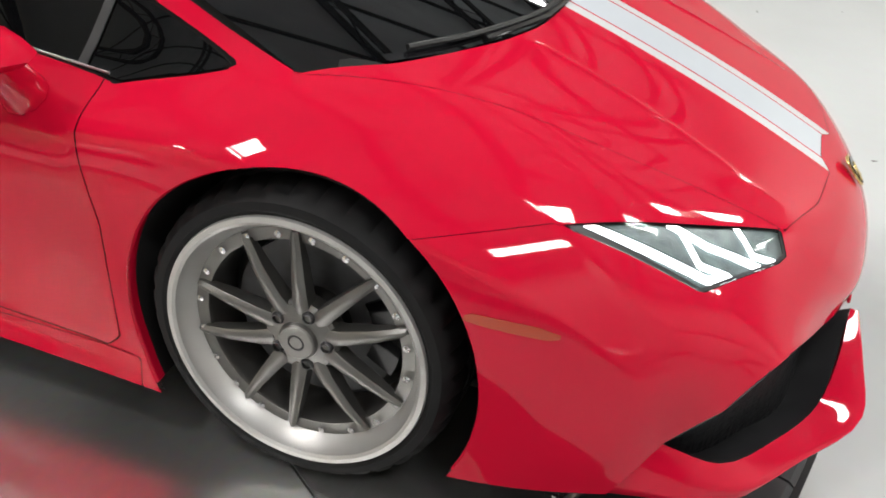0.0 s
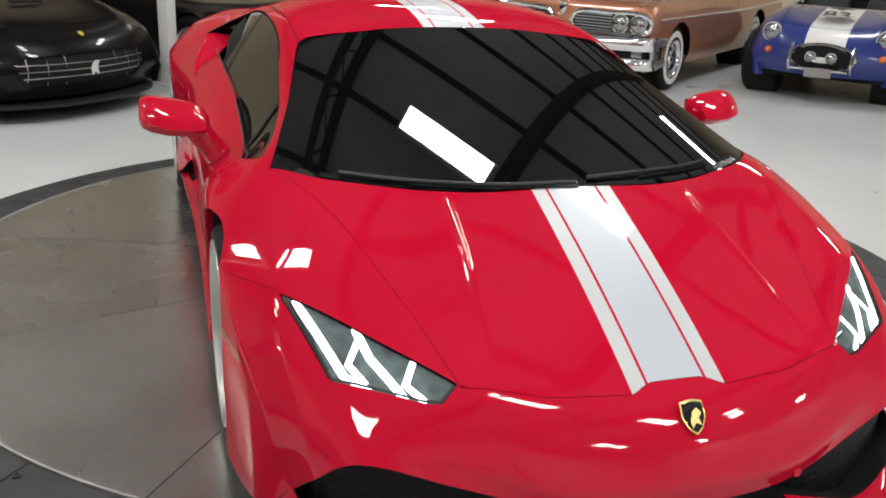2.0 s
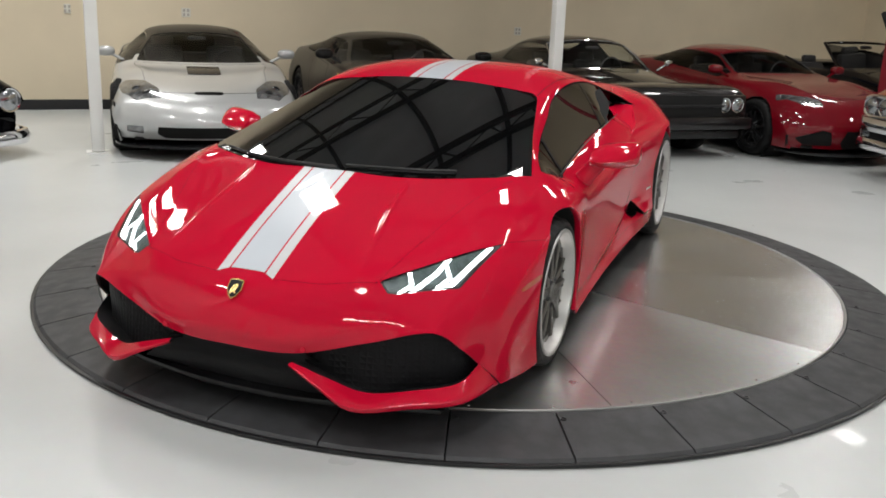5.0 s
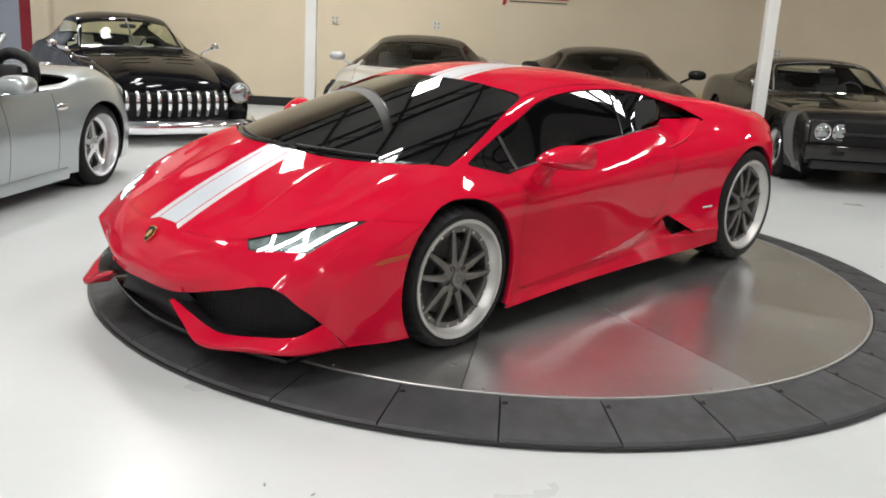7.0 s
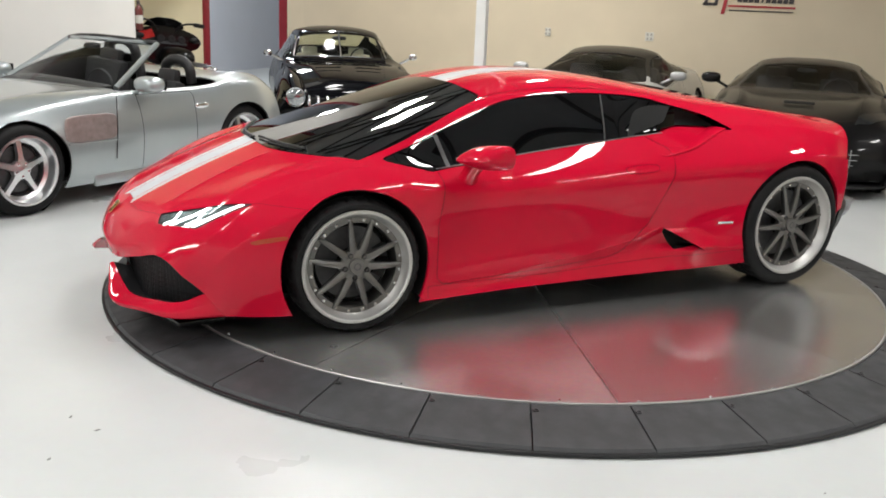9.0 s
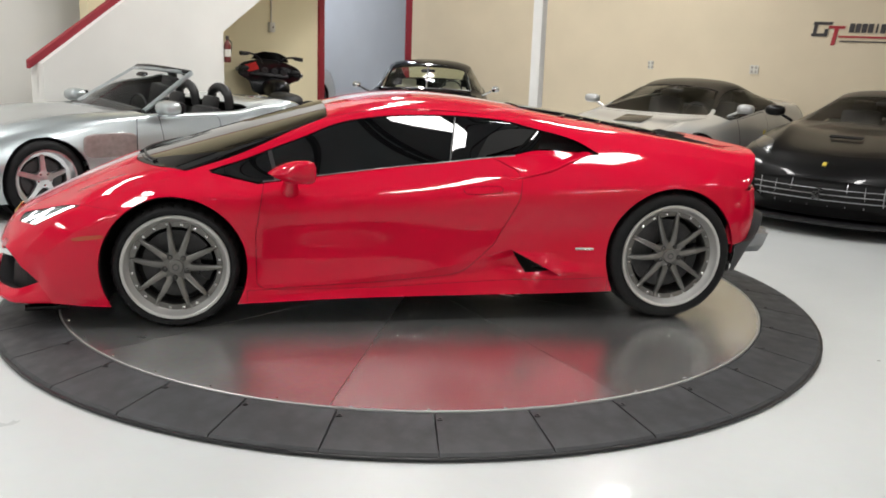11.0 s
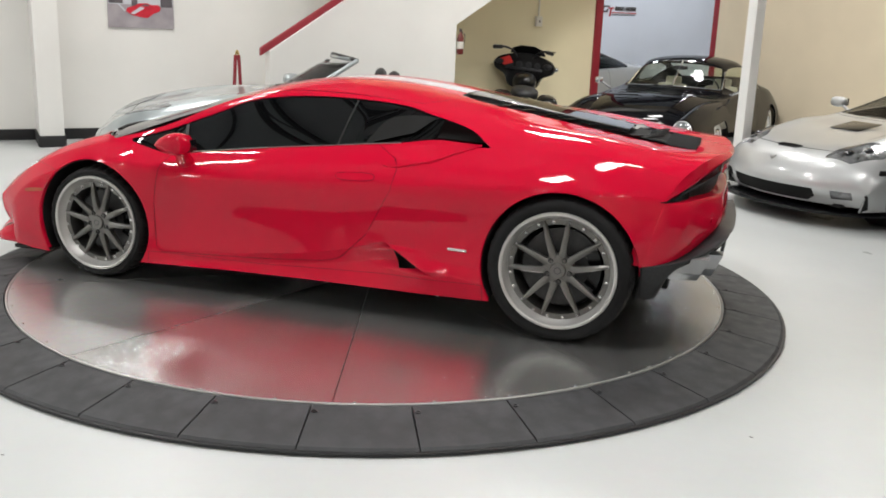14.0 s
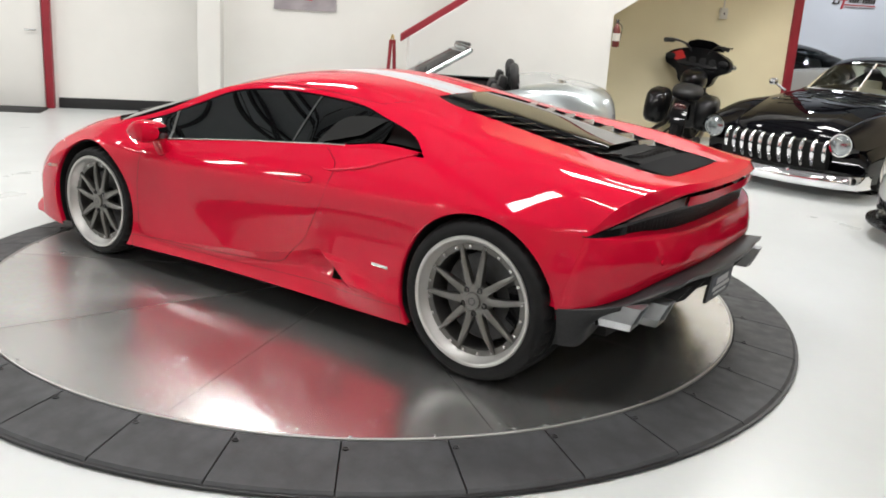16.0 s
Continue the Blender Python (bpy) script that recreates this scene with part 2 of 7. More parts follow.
def clip(V, T, val):
    """Splits a triangle sheet along val = 0: the part below it and the part above it."""
    neg = val < 0
    c = neg[T].sum(1)
    VV, VN = [V], len(V)
    extra, made = [], {}
    low, high = [T[c == 3]], [T[c == 0]]

    def cut(i, j):
        key = (i, j) if i < j else (j, i)
        if key not in made:
            u = val[i] / (val[i] - val[j])
            made[key] = VN + len(extra)
            extra.append(V[i] + u * (V[j] - V[i]))
        return made[key]
    l2, h2 = [], []
    for t in T[(c == 1) | (c == 2)]:
        odd = neg[t].sum() == 1
        k = [m for m in range(3) if neg[t[m]] == odd][0]
        a, b, d = int(t[k]), int(t[(k + 1) % 3]), int(t[(k + 2) % 3])
        p, q = cut(a, b), cut(a, d)
        one, two = [(a, p, q)], [(p, b, d), (p, d, q)]
        (l2 if odd else h2).extend(one)
        (h2 if odd else l2).extend(two)
    A = np.concatenate([V, np.array(extra)]) if extra else V
    lo = np.concatenate([low[0], np.array(l2, int).reshape(-1, 3)])
    hi = np.concatenate([high[0], np.array(h2, int).reshape(-1, 3)])
    return compact(A, lo), compact(A, hi)


def refine(piece, n=2):
    """Each triangle of a sheet into four, n times."""
    V, T = piece
    for _ in range(n):
        if not len(T):
            break
        E = np.sort(np.concatenate([T[:, [0, 1]], T[:, [1, 2]], T[:, [2, 0]]]), axis=1)
        U, inv = np.unique(E, axis=0, return_inverse=True)
        inv = inv.reshape(-1) + len(V)
        k = len(T)
        ab, bc, ca = inv[:k], inv[k:2 * k], inv[2 * k:]
        V = np.concatenate([V, (V[U[:, 0]] + V[U[:, 1]]) / 2])
        T = np.concatenate([np.stack(c, 1) for c in ((T[:, 0], ab, ca), (ab, T[:, 1], bc), (ca, bc, T[:, 2]), (ab, bc, ca))])
    return V, T


def compact(V, T):
    T = T.astype(int)
    if not len(T):
        return V[:0], T
    u, inv = np.unique(T, return_inverse=True)
    return V[u], inv.reshape(-1, 3)


def inside(p, q, poly, grow=0.0):
    """Signed distance of points (p, q) to a closed outline, negative within."""
    P = np.stack([p, q], -1)
    best = np.full(len(P), 1e9)
    odd = np.zeros(len(P), bool)
    n = len(poly)
    for k in range(n):
        a, b = np.array(poly[k], float), np.array(poly[(k + 1) % n], float)
        e = b - a
        t = np.clip(((P - a) @ e) / max(e @ e, 1e-12), 0, 1)
        best = np.minimum(best, np.linalg.norm(P - a - t[:, None] * e, axis=1))
        if a[1] != b[1]:
            hit = ((a[1] > P[:, 1]) != (b[1] > P[:, 1])) & (P[:, 0] < (b[0] - a[0]) * (P[:, 1] - a[1]) / (b[1] - a[1]) + a[0])
            odd ^= hit
    return np.where(odd, -best, best) - grow


def rounded(poly, n=5):
    """A closed outline with a smooth course through its corners."""
    P = np.array(poly, float)
    return spline(np.concatenate([P, P[:1]]), n)[:-1].tolist()


def sheet(name, pieces, material, parent, label="", off=0.0, both=False, thick=0.0):
    """Links clipped sheets (on the left side, y > 0) as one mesh; both: with the mirror image joined on."""
    vs, ns, fs, base = [], [], [], 0
    for V, T in pieces:
        for side in ((1, -1) if both else (1,)):
            if not len(T):
                continue
            X, N = V[:, :3] + off * V[:, 3:], V[:, 3:]
            N = N / (np.linalg.norm(N, axis=1, keepdims=True) + 1e-12)
            vs.append(X * (1, side, 1))
            ns.append(N * (1, side, 1))
            fs.append((T if side > 0 else T[:, ::-1]) + base)
            base += len(X)
    if not vs:
        return None
    return mesh_object(name, np.concatenate(vs), np.concatenate(fs), material, parent, True, np.concatenate(ns), label)


def settle(pieces, axis, basis):
    """Lays sheets onto one smooth low-order surface: coordinate axis as a sum of the basis terms of the other two."""
    X = np.concatenate([V for V, _ in pieces])
    w = np.linalg.lstsq(basis(X), X[:, axis], rcond=None)[0]
    out = []
    for V, T in pieces:
        V = V.copy()
        V[:, axis] = basis(V) @ w
        N = np.zeros((len(V), 3))
        N[:, axis] = 1
        for k in range(3):
            if k != axis:
                d = np.zeros(6)
                d[k] = .001
                N[:, k] = -((basis(V + d) - basis(V - d)) @ w) / .002
        N /= np.linalg.norm(N, axis=1, keepdims=True)
        N[(N * V[:, 3:]).sum(1) < 0] *= -1
        V[:, 3:] = N
        out.append((V, T))
    return out


def meet(smooth, raw, distance, band=.06):
    """Leads the settled sheets back to the skin they were cut from towards their edge."""
    out = []
    for (A, T), (B, _) in zip(smooth, raw):
        u = np.clip(-distance(B[:, 0], B[:, 1], B[:, 2]) / band, 0, 1)[:, None]
        k = u * u * (3 - 2 * u)
        V = A * k + B * (1 - k)
        V[:, 3:] /= np.linalg.norm(V[:, 3:], axis=1, keepdims=True)
        out.append((V, T))
    return out


def arched(nx, ny=3):
    """Terms for a panel lying across the middle plane: powers of x, even powers of y."""
    return lambda V: np.stack([V[:, 0] ** i * V[:, 1] ** (2 * j) for i in range(nx) for j in range(ny)], 1)


def upright_panel(nx, nz):
    """Terms for a panel on the flank: powers of x and z."""
    return lambda V: np.stack([V[:, 0] ** i * V[:, 2] ** j for i in range(nx) for j in range(nz)], 1)


def mirrored(piece):
    V, T = piece
    return V * (1, -1, 1, 1, -1, 1), T[:, ::-1]


# ---------------------------------------------------------------- floor and turntable
CX, CY, DISC_R, RING_IN, RING_OUT = -0.04, 0.062, 2.024, 2.04, 2.345


def brushed(name, color, rough):
    """Brushed sheet metal: long scratches along the object's x axis, worn in patches."""
    m = mat(name, color, rough=rough, metal=0.93, var=0.10, scale=1.5, rvar=0.02, fine=0.2)
    nt = m.node_tree
    p = nt.nodes["Principled BSDF"]
    co = nt.nodes.new("ShaderNodeTexCoord")
    mp = nt.nodes.new("ShaderNodeMapping")
    mp.inputs["Scale"].default_value = (3.0, 160.0, 1.0)
    n = nt.nodes.new("ShaderNodeTexNoise")
    n.inputs["Scale"].default_value, n.inputs["Detail"].default_value = 4.0, 4
    b = nt.nodes.new("ShaderNodeBump")
    b.inputs["Strength"].default_value, b.inputs["Distance"].default_value = 0.12, 0.002
    nt.links.new(co.outputs["Object"], mp.inputs["Vector"])
    nt.links.new(mp.outputs["Vector"], n.inputs["Vector"])
    nt.links.new(n.outputs["Fac"], b.inputs["Height"])
    nt.links.new(b.outputs["Normal"], p.inputs["Normal"])
    # each panel has its own wear
    info = nt.nodes.new("ShaderNodeObjectInfo")
    old = p.inputs["Roughness"].links[0].from_socket
    add = nt.nodes.new("ShaderNodeMath")
    add.operation = "MULTIPLY_ADD"
    add.inputs[1].default_value = 0.07
    nt.links.new(info.outputs["Random"], add.inputs[0])
    nt.links.new(old, add.inputs[2])
    nt.links.new(add.outputs[0], p.inputs["Roughness"])
    p.inputs["Anisotropic"].default_value = 0.35
    return m


PLATE = brushed("brushed_steel_plate", (0.75, 0.75, 0.74), 0.235)
RUBBER = mat("rubber_tile", (0.042, 0.043, 0.046), rough=0.60, var=0.32, scale=7, bump=0.06, bump_scale=240, rvar=0.1, fine=0.3)
EPOXY = mat("grey_epoxy_floor", (0.555, 0.573, 0.568), spec=0.38, rough=0.31, var=0.05, scale=0.9, rvar=0.04, fine=0.06, bump=0.01, bump_scale=4, coat=0.08)
WALL_BEIGE = mat("beige_wall_paint", (0.66, 0.57, 0.42), rough=0.75, var=0.04, scale=1.5, bump=0.03, bump_scale=90)
WALL_WHITE = mat("white_wall_paint", (0.74, 0.73, 0.70), rough=0.7, var=0.03, scale=1.5, bump=0.03, bump_scale=90)
WALL_YELLOW = mat("cream_wall_paint", (0.74, 0.66, 0.45), rough=0.75, var=0.03, scale=1.5, bump=0.03, bump_scale=90)
WALL_BLUE = mat("pale_blue_panel_paint", (0.58, 0.61, 0.68), rough=0.6, var=0.03, scale=1.5)
CEILING = mat("pale_insulated_ceiling", (0.56, 0.60, 0.63), rough=0.8, var=0.08, scale=2)
TRUSS = mat("dark_painted_steel", (0.035, 0.035, 0.036), rough=0.55, var=0.2, scale=5)
TRIM_RED = mat("dark_red_trim_paint", (0.26, 0.018, 0.03), rough=0.45, var=0.08, scale=6)
BASE_BLACK = mat("black_rubber_baseboard", (0.012, 0.012, 0.013), rough=0.6, var=0.2, scale=4)
POST_WHITE = mat("white_post_paint", (0.76, 0.76, 0.74), rough=0.5, var=0.04, scale=3)


def room_slab(name, a0, a1, b0, b1, z0, z1, material, bevel=0.0):
    bm = box(abs(a1 - a0), abs(b1 - b0), z1 - z0, bevel=bevel)
    m = Matrix.Translation(room((a0 + a1) / 2, (b0 + b1) / 2, (z0 + z1) / 2)) @ pose(0, 0, 0, 0, 0, -45)
    bmesh.ops.transform(bm, matrix=Matrix.Identity(4), verts=bm.verts[:])
    ob = part(name, bm, material, None, smooth=30)
    ob.matrix_world = m
    return tagged(ob, kind="structure")


A_MAX, A_MIN, B_MIN, B_MAX = 6.96, -12.0, -8.3, 12.0
CEIL_TOP = CEIL + 0.12


def shell():
    floor = room_slab("floor", A_MIN - 0.3, A_MAX + 2.3, B_MIN - 3.3, B_MAX + 0.3, FLOOR - 0.2, FLOOR, EPOXY)
    tagged(floor, "glossy pale grey epoxy showroom floor with small scuffs", "floor", kind="structure")
    room_slab("ceiling", A_MIN - 0.3, A_MAX + 2.3, B_MIN - 3.3, B_MAX + 0.3, CEIL, CEIL_TOP, CEILING)
    tagged(room_slab("wall_sign", A_MIN - 0.3, 5.9, B_MIN - 0.25, B_MIN, FLOOR, CEIL, WALL_BEIGE), "plain beige painted wall behind the parked cars", "wall", kind="structure")
    tagged(room_slab("wall_west", A_MIN - 0.25, A_MIN, B_MIN, B_MAX, FLOOR, CEIL, WALL_BEIGE), "beige painted side wall", "wall", kind="structure")
    tagged(room_slab("wall_back", A_MIN - 0.3, A_MAX + 0.3, B_MAX, B_MAX + 0.25, FLOOR, CEIL, WALL_WHITE), "white painted end wall", "wall", kind="structure")
    tagged(room_slab("wall_poster", A_MAX, A_MAX + 0.25, -3.4, B_MAX, FLOOR, CEIL, WALL_WHITE), "white painted wall with framed car posters", "wall", kind="structure")


def turntable():
    t = thing("turntable", "round vehicle turntable with brushed steel disc and black rubber ring", "turntable", at=Matrix.Translation((CX, CY, 0)))
    n, per = 10, 12
    step = 2 * math.pi / n
    bm = bmesh.new()
    gap = 0.0022
    lo, hi = [], []
    pts = [(gap / math.sin(step / 2) * math.cos(step / 2), gap / math.sin(step / 2) * math.sin(step / 2))]
    g2 = math.asin(gap / DISC_R)
    for i in range(per + 1):
        a = g2 + (step - 2 * g2) * i / per
        pts.append((DISC_R * math.cos(a), DISC_R * math.sin(a)))
    slab(pts, 0.03, bm=bm)
    me_ob = part("steel_panel", bm, PLATE, t, smooth=0)
    me_ob.matrix_local = Matrix.Translation((0, 0, -0.03)) @ pose(0, 0, 0, 0, 0, -36.5)
    for k in range(1, n):
        c = me_ob.copy()
        scene.collection.objects.link(c)
        c.matrix_local = Matrix.Translation((0, 0, -0.03)) @ pose(0, 0, 0, 0, 0, -36.5 + 36 * k)
    rim = revolve([(DISC_R + 0.001, -0.05), (DISC_R + 0.001, 0.002), (DISC_R + 0.004, 0.004), (DISC_R + 0.010, 0.004), (DISC_R + 0.013, 0.001), (DISC_R + 0.013, -0.05)], 180, "z")
    part("disc_rim", rim, LIP, t, "bright steel edge strip of the disc")
    part("under_plate", revolve([(0.001, -0.032), (2.36, -0.048), (2.36, -0.06)], 96, "z"), BLACK, t)
    bm = bmesh.new()
    for k in range(40):
        a = radians(9 * k + 2)
        revolve([(0.006, 0.001), (0.005, 0.0045), (0.0001, 0.005)], 8, "z", bm, (DISC_R * 0.992 * math.cos(a), DISC_R * 0.992 * math.sin(a), 0))
    tagged(part("rim_screw", bm, CHROME, t), kind="stuff")
    # rubber tiles
    N = 33
    step = 2 * math.pi / N
    first = -0.0562 - radians(0.5)
    bm = bmesh.new()
    zi, zo, zb = 0.0, -0.036, FLOOR + 0.001
    prof = []
    for r, z in ((RING_IN, zi - 0.006), (RING_IN + 0.006, zi), (RING_OUT - 0.012, zo), (RING_OUT, zo - 0.01), (RING_OUT + 0.003, zb), (RING_IN, zb)):
        row = []
        ga = 0.0035 / r
        for i in range(7):
            a = ga + (step - 2 * ga) * i / 6
            row.append(bm.verts.new((r * math.cos(a), r * math.sin(a), z)))
        prof.append(row)
    for p, q in zip(prof, prof[1:] + prof[:1]):
        for i in range(6):
            bm.faces.new((p[i], p[i + 1], q[i + 1], q[i]))
    bm.faces.new([r[0] for r in prof])
    bm.faces.new([r[-1] for r in prof][::-1])
    tile = part("rubber_tile", bm, RUBBER, t, smooth=25)
    tile.matrix_local = pose(0, 0, 0, 0, 0, math.degrees(first))
    bolt = part("bolt", revolve([(0.0135, 0.0), (0.0135, 0.003), (0.009, 0.003), (0.008, -0.001), (0.0001, -0.001)], 12, "z"), IRON, t)
    ba = first + radians(0.5)
    place = lambda k: Matrix.Translation((2.096 * math.cos(ba + k * step), 2.096 * math.sin(ba + k * step), -0.0055))
    bolt.matrix_local = place(0)
    for k in range(1, N):
        c = tile.copy()
        scene.collection.objects.link(c)
        c.matrix_local = pose(0, 0, 0, 0, 0, math.degrees(first + k * step))
        c = bolt.copy()
        scene.collection.objects.link(c)
        c.matrix_local = place(k)


shell()
turntable()

# ---------------------------------------------------------------- wheels


def wheel(parent, name, R, rim, width, spokes=5, style="mesh", tyre_mat=None, lip_mat=None, spoke_mat=None, whitewall=None, at=None, offset=0.02, side=1, spin=10.0):
    """A wheel about the y axis, outer face towards +y (side 1) or -y; its tyre, rim, spokes and brake are parts of their own."""
    tyre_mat, lip_mat, spoke_mat = tyre_mat or TYRE, lip_mat or LIP, spoke_mat or GUN
    w = new(name)
    w.parent = parent
    w.matrix_local = (at or Matrix.Identity(4)) @ (Matrix.Identity(4) if side > 0 else pose(0, 0, 0, 0, 0, 180))
    h = width / 2
    s = R - rim
    prof = [(rim - 0.005, h - 0.03), (rim, h - 0.006), (rim + 0.25 * s, h + 0.004), (rim + 0.55 * s, h + 0.002), (rim + 0.82 * s, h - 0.012), (R - 0.006, h - 0.03), (R, h - 0.05),
            (R, h - 0.075), (R - 0.007, h - 0.076), (R - 0.007, h - 0.084), (R, h - 0.085), (R, 0.01), (R - 0.007, 0.009), (R - 0.007, -0.002), (R, -0.003), (R, -h + 0.05), (R - 0.02, -h + 0.015), (rim, -h), (rim - 0.005, -h + 0.03)]
    tread = revolve(prof, 144 if style == "mesh" else 72, "y")
    if style == "mesh":  # cross grooves in the shoulder blocks
        for v in tread.verts:
            r, k = math.hypot(v.co.x, v.co.z), round(math.atan2(v.co.z, v.co.x) / (2 * math.pi) * 144)
            if k % 4 == 0 and r > R - .010 and abs(v.co.y) > h - .076:
                v.co.x *= (r - .007) / r
                v.co.z *= (r - .007) / r
    part("tyre", tread, tyre_mat, w, smooth=35)
    if whitewall:
        part("whitewall", revolve([(rim + 0.12 * s, h + 0.0045), (rim + 0.5 * s, h + 0.0065), (rim + 0.56 * s, h + 0.004)], 64, "y"), whitewall, w, "broad white sidewall band")
    o = h - offset
    barrel = [(rim + 0.004, h - 0.002), (rim + 0.002, h + 0.006), (rim - 0.012, h + 0.006), (rim - 0.016, h), (rim - 0.020, h - 0.02), (rim - 0.03, o - 0.035), (rim - 0.06, o - 0.05), (rim - 0.06, -h + 0.02), (rim - 0.01, -h + 0.005)]
    if style == "mesh":
        lip = [(rim + 0.004, h - 0.002), (rim + 0.002, h + 0.005), (rim - 0.008, h + 0.006), (rim - 0.014, h + 0.002), (rim - 0.018, h - 0.012), (rim - 0.033, h - 0.036), (rim - 0.036, h - 0.040)]
        part("rim", revolve(lip, 96, "y"), lip_mat, w, "stepped polished outer lip", smooth=30)
        part("barrel", revolve([(rim - 0.035, h - 0.038), (rim - 0.060, h - 0.038), (rim - 0.063, h - 0.045), (rim - 0.063, -h + 0.02)], 72, "y"), spoke_mat, w, smooth=30)
        hub_r, tip_r = 0.056, rim - 0.038
        for k in range(spokes):
            for sgn in (-1, 1):
                a0 = 2 * math.pi * k / spokes + radians(spin)
                bm = bmesh.new()
                a_in, a_out = a0 + sgn * 0.31, a0 + sgn * 0.24
                rows = []
                for u, hw, y0, th in ((0.0, 0.0175, h - 0.026, 0.04), (0.22, 0.0150, h - 0.021, 0.036), (0.6, 0.0120, h - 0.020, 0.03), (0.93, 0.0090, h - 0.024, 0.02), (1.0, 0.006, h - 0.028, 0.014)):
                    r = hub_r + (tip_r - hub_r) * u
                    a = a_in + (a_out - a_in) * u
                    c, sn = math.cos(a), math.sin(a)
                    p = Vector((r * c, 0, r * sn))
                    tx = Vector((-sn, 0, c))
                    rows.append([bm.verts.new(p + tx * dx + Vector((0, y, 0))) for dx, y in ((-hw, y0 - th), (-hw, y0 - 0.006), (-hw * 0.3, y0), (hw * 0.3, y0), (hw, y0 - 0.006), (hw, y0 - th))])
                for p, q in zip(rows, rows[1:]):
                    for i in range(6):
                        bm.faces.new((p[i], p[(i + 1) % 6], q[(i + 1) % 6], q[i]))
                bm.faces.new(rows[0])
                bm.faces.new(rows[-1][::-1])
                part("spoke", bm, spoke_mat, w, smooth=35)
        part("hub", revolve([(0.0001, h - 0.012), (0.034, h - 0.012), (0.037, h - 0.015), (0.039, h - 0.024), (0.070, h - 0.030), (0.076, h - 0.038), (0.076, h - 0.07)], 40, "y"), spoke_mat, w, smooth=30)
        for k in range(5):
            a = 2 * math.pi * (k + 0.5) / 5 + radians(spin)
            part("lug_nut", revolve([(0.0135, h - 0.034), (0.0135, h - 0.026), (0.010, h - 0.021), (0.0085, h - 0.021), (0.0085, h - 0.03), (0.0001, h - 0.03)], 10, "y", at=(0.055 * math.cos(a), 0, 0.055 * math.sin(a))), IRON, w)
        bm = bmesh.new()
        for k in range(20):
            a = 2 * math.pi * (k + 0.5) / 20
            revolve([(0.0072, h - 0.039), (0.0072, h - 0.030), (0.0001, h - 0.027)], 8, "y", bm, ((rim - 0.047) * math.cos(a), 0, (rim - 0.047) * math.sin(a)))
        tagged(part("rim_bolt", bm, CHROME, w), kind="stuff")
        cap = bmesh.new()
        ring = revolve([(0.013, h - 0.0115), (0.015, h - 0.0105), (0.017, h - 0.0115)], 24, "y", cap)
        part("center_cap_mark", ring, IRON, w)
    elif style == "five":
        part("rim", revolve(barrel, 72, "y"), lip_mat, w, smooth=30)
        for k in range(spokes):
            a0 = 2 * math.pi * (k + 0.25) / spokes
            bm = bmesh.new()
            rows = []
            for u, hw, y0 in ((0.0, 0.040, o - 0.02), (0.3, 0.026, o - 0.028), (0.75, 0.024, o - 0.04), (1.0, 0.034, o - 0.05)):
                r = 0.05 + (rim - 0.075) * u
                c, sn = math.cos(a0), math.sin(a0)
                p, tx = Vector((r * c, 0, r * sn)), Vector((-sn, 0, c))
                rows.append([bm.verts.new(p + tx * dx + Vector((0, y, 0))) for dx, y in ((-hw, y0 - 0.03), (-hw * 0.8, y0), (hw * 0.8, y0), (hw, y0 - 0.03))])
            for p, q in zip(rows, rows[1:]):
                for i in range(4):
                    bm.faces.new((p[i], p[(i + 1) % 4], q[(i + 1) % 4], q[i]))
            bm.faces.new(rows[0])
            bm.faces.new(rows[-1][::-1])
            part("spoke", bm, spoke_mat, w, smooth=40)
        part("hub", revolve([(0.0001, o - 0.008), (0.035, o - 0.012), (0.075, o - 0.022), (0.08, o - 0.06)], 32, "y"), spoke_mat, w)
        for k in range(5):
            a = 2 * math.pi * (k + 0.75) / 5
            part("lug_nut", revolve([(0.011, o - 0.03), (0.011, o - 0.012), (0.0001, o - 0.01)], 8, "y", at=(0.055 * math.cos(a), 0, 0.055 * math.sin(a))), CHROME, w)
    else:  # full wheel cover
        part("rim", revolve(barrel, 64, "y"), lip_mat, w, smooth=30)
        part("wheel_cover", revolve([(rim - 0.02, o - 0.02), (rim - 0.05, o - 0.005), (rim - 0.085, o - 0.02), (0.08, o - 0.012), (0.06, o + 0.012), (0.0001, o + 0.018)], 48, "y"), spoke_mat, w, smooth=30)
    if style == "mesh":
        bm = bmesh.new()
        rows = []
        for i in range(9):
            a = radians(150 + 60 * i / 8)
            rows.append([bm.verts.new((r * math.cos(a), y, r * math.sin(a))) for r, y in ((rim - .150, o - .115), (rim - .145, o - .078), (rim - .085, o - .074), (rim - .072, o - .115))])
        for u, v in zip(rows, rows[1:]):
            for i in range(3):
                bm.faces.new((u[i], u[i + 1], v[i + 1], v[i]))
        bm.faces.new(rows[0])
        bm.faces.new(rows[-1][::-1])
        part("brake_caliper", bm, GLOSSBLACK, w, "black brake caliper", smooth=30)
    part("brake_disc", revolve([(0.07, o - 0.085), (rim - 0.09, o - 0.085), (rim - 0.09, o - 0.11), (0.07, o - 0.11)], 48, "y"), BRAKE, w, "dark brake disc")
    # added black disc, its colour standing in for shade behind the spokes
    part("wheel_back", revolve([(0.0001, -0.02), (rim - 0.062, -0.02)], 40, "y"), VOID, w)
    return w


# ---------------------------------------------------------------- the red display car
car = thing("sports_car", "glossy red wedge supercar with silver stripe, standing on the turntable", "car")


def line(*rows):
    return [tuple(r) for r in rows]


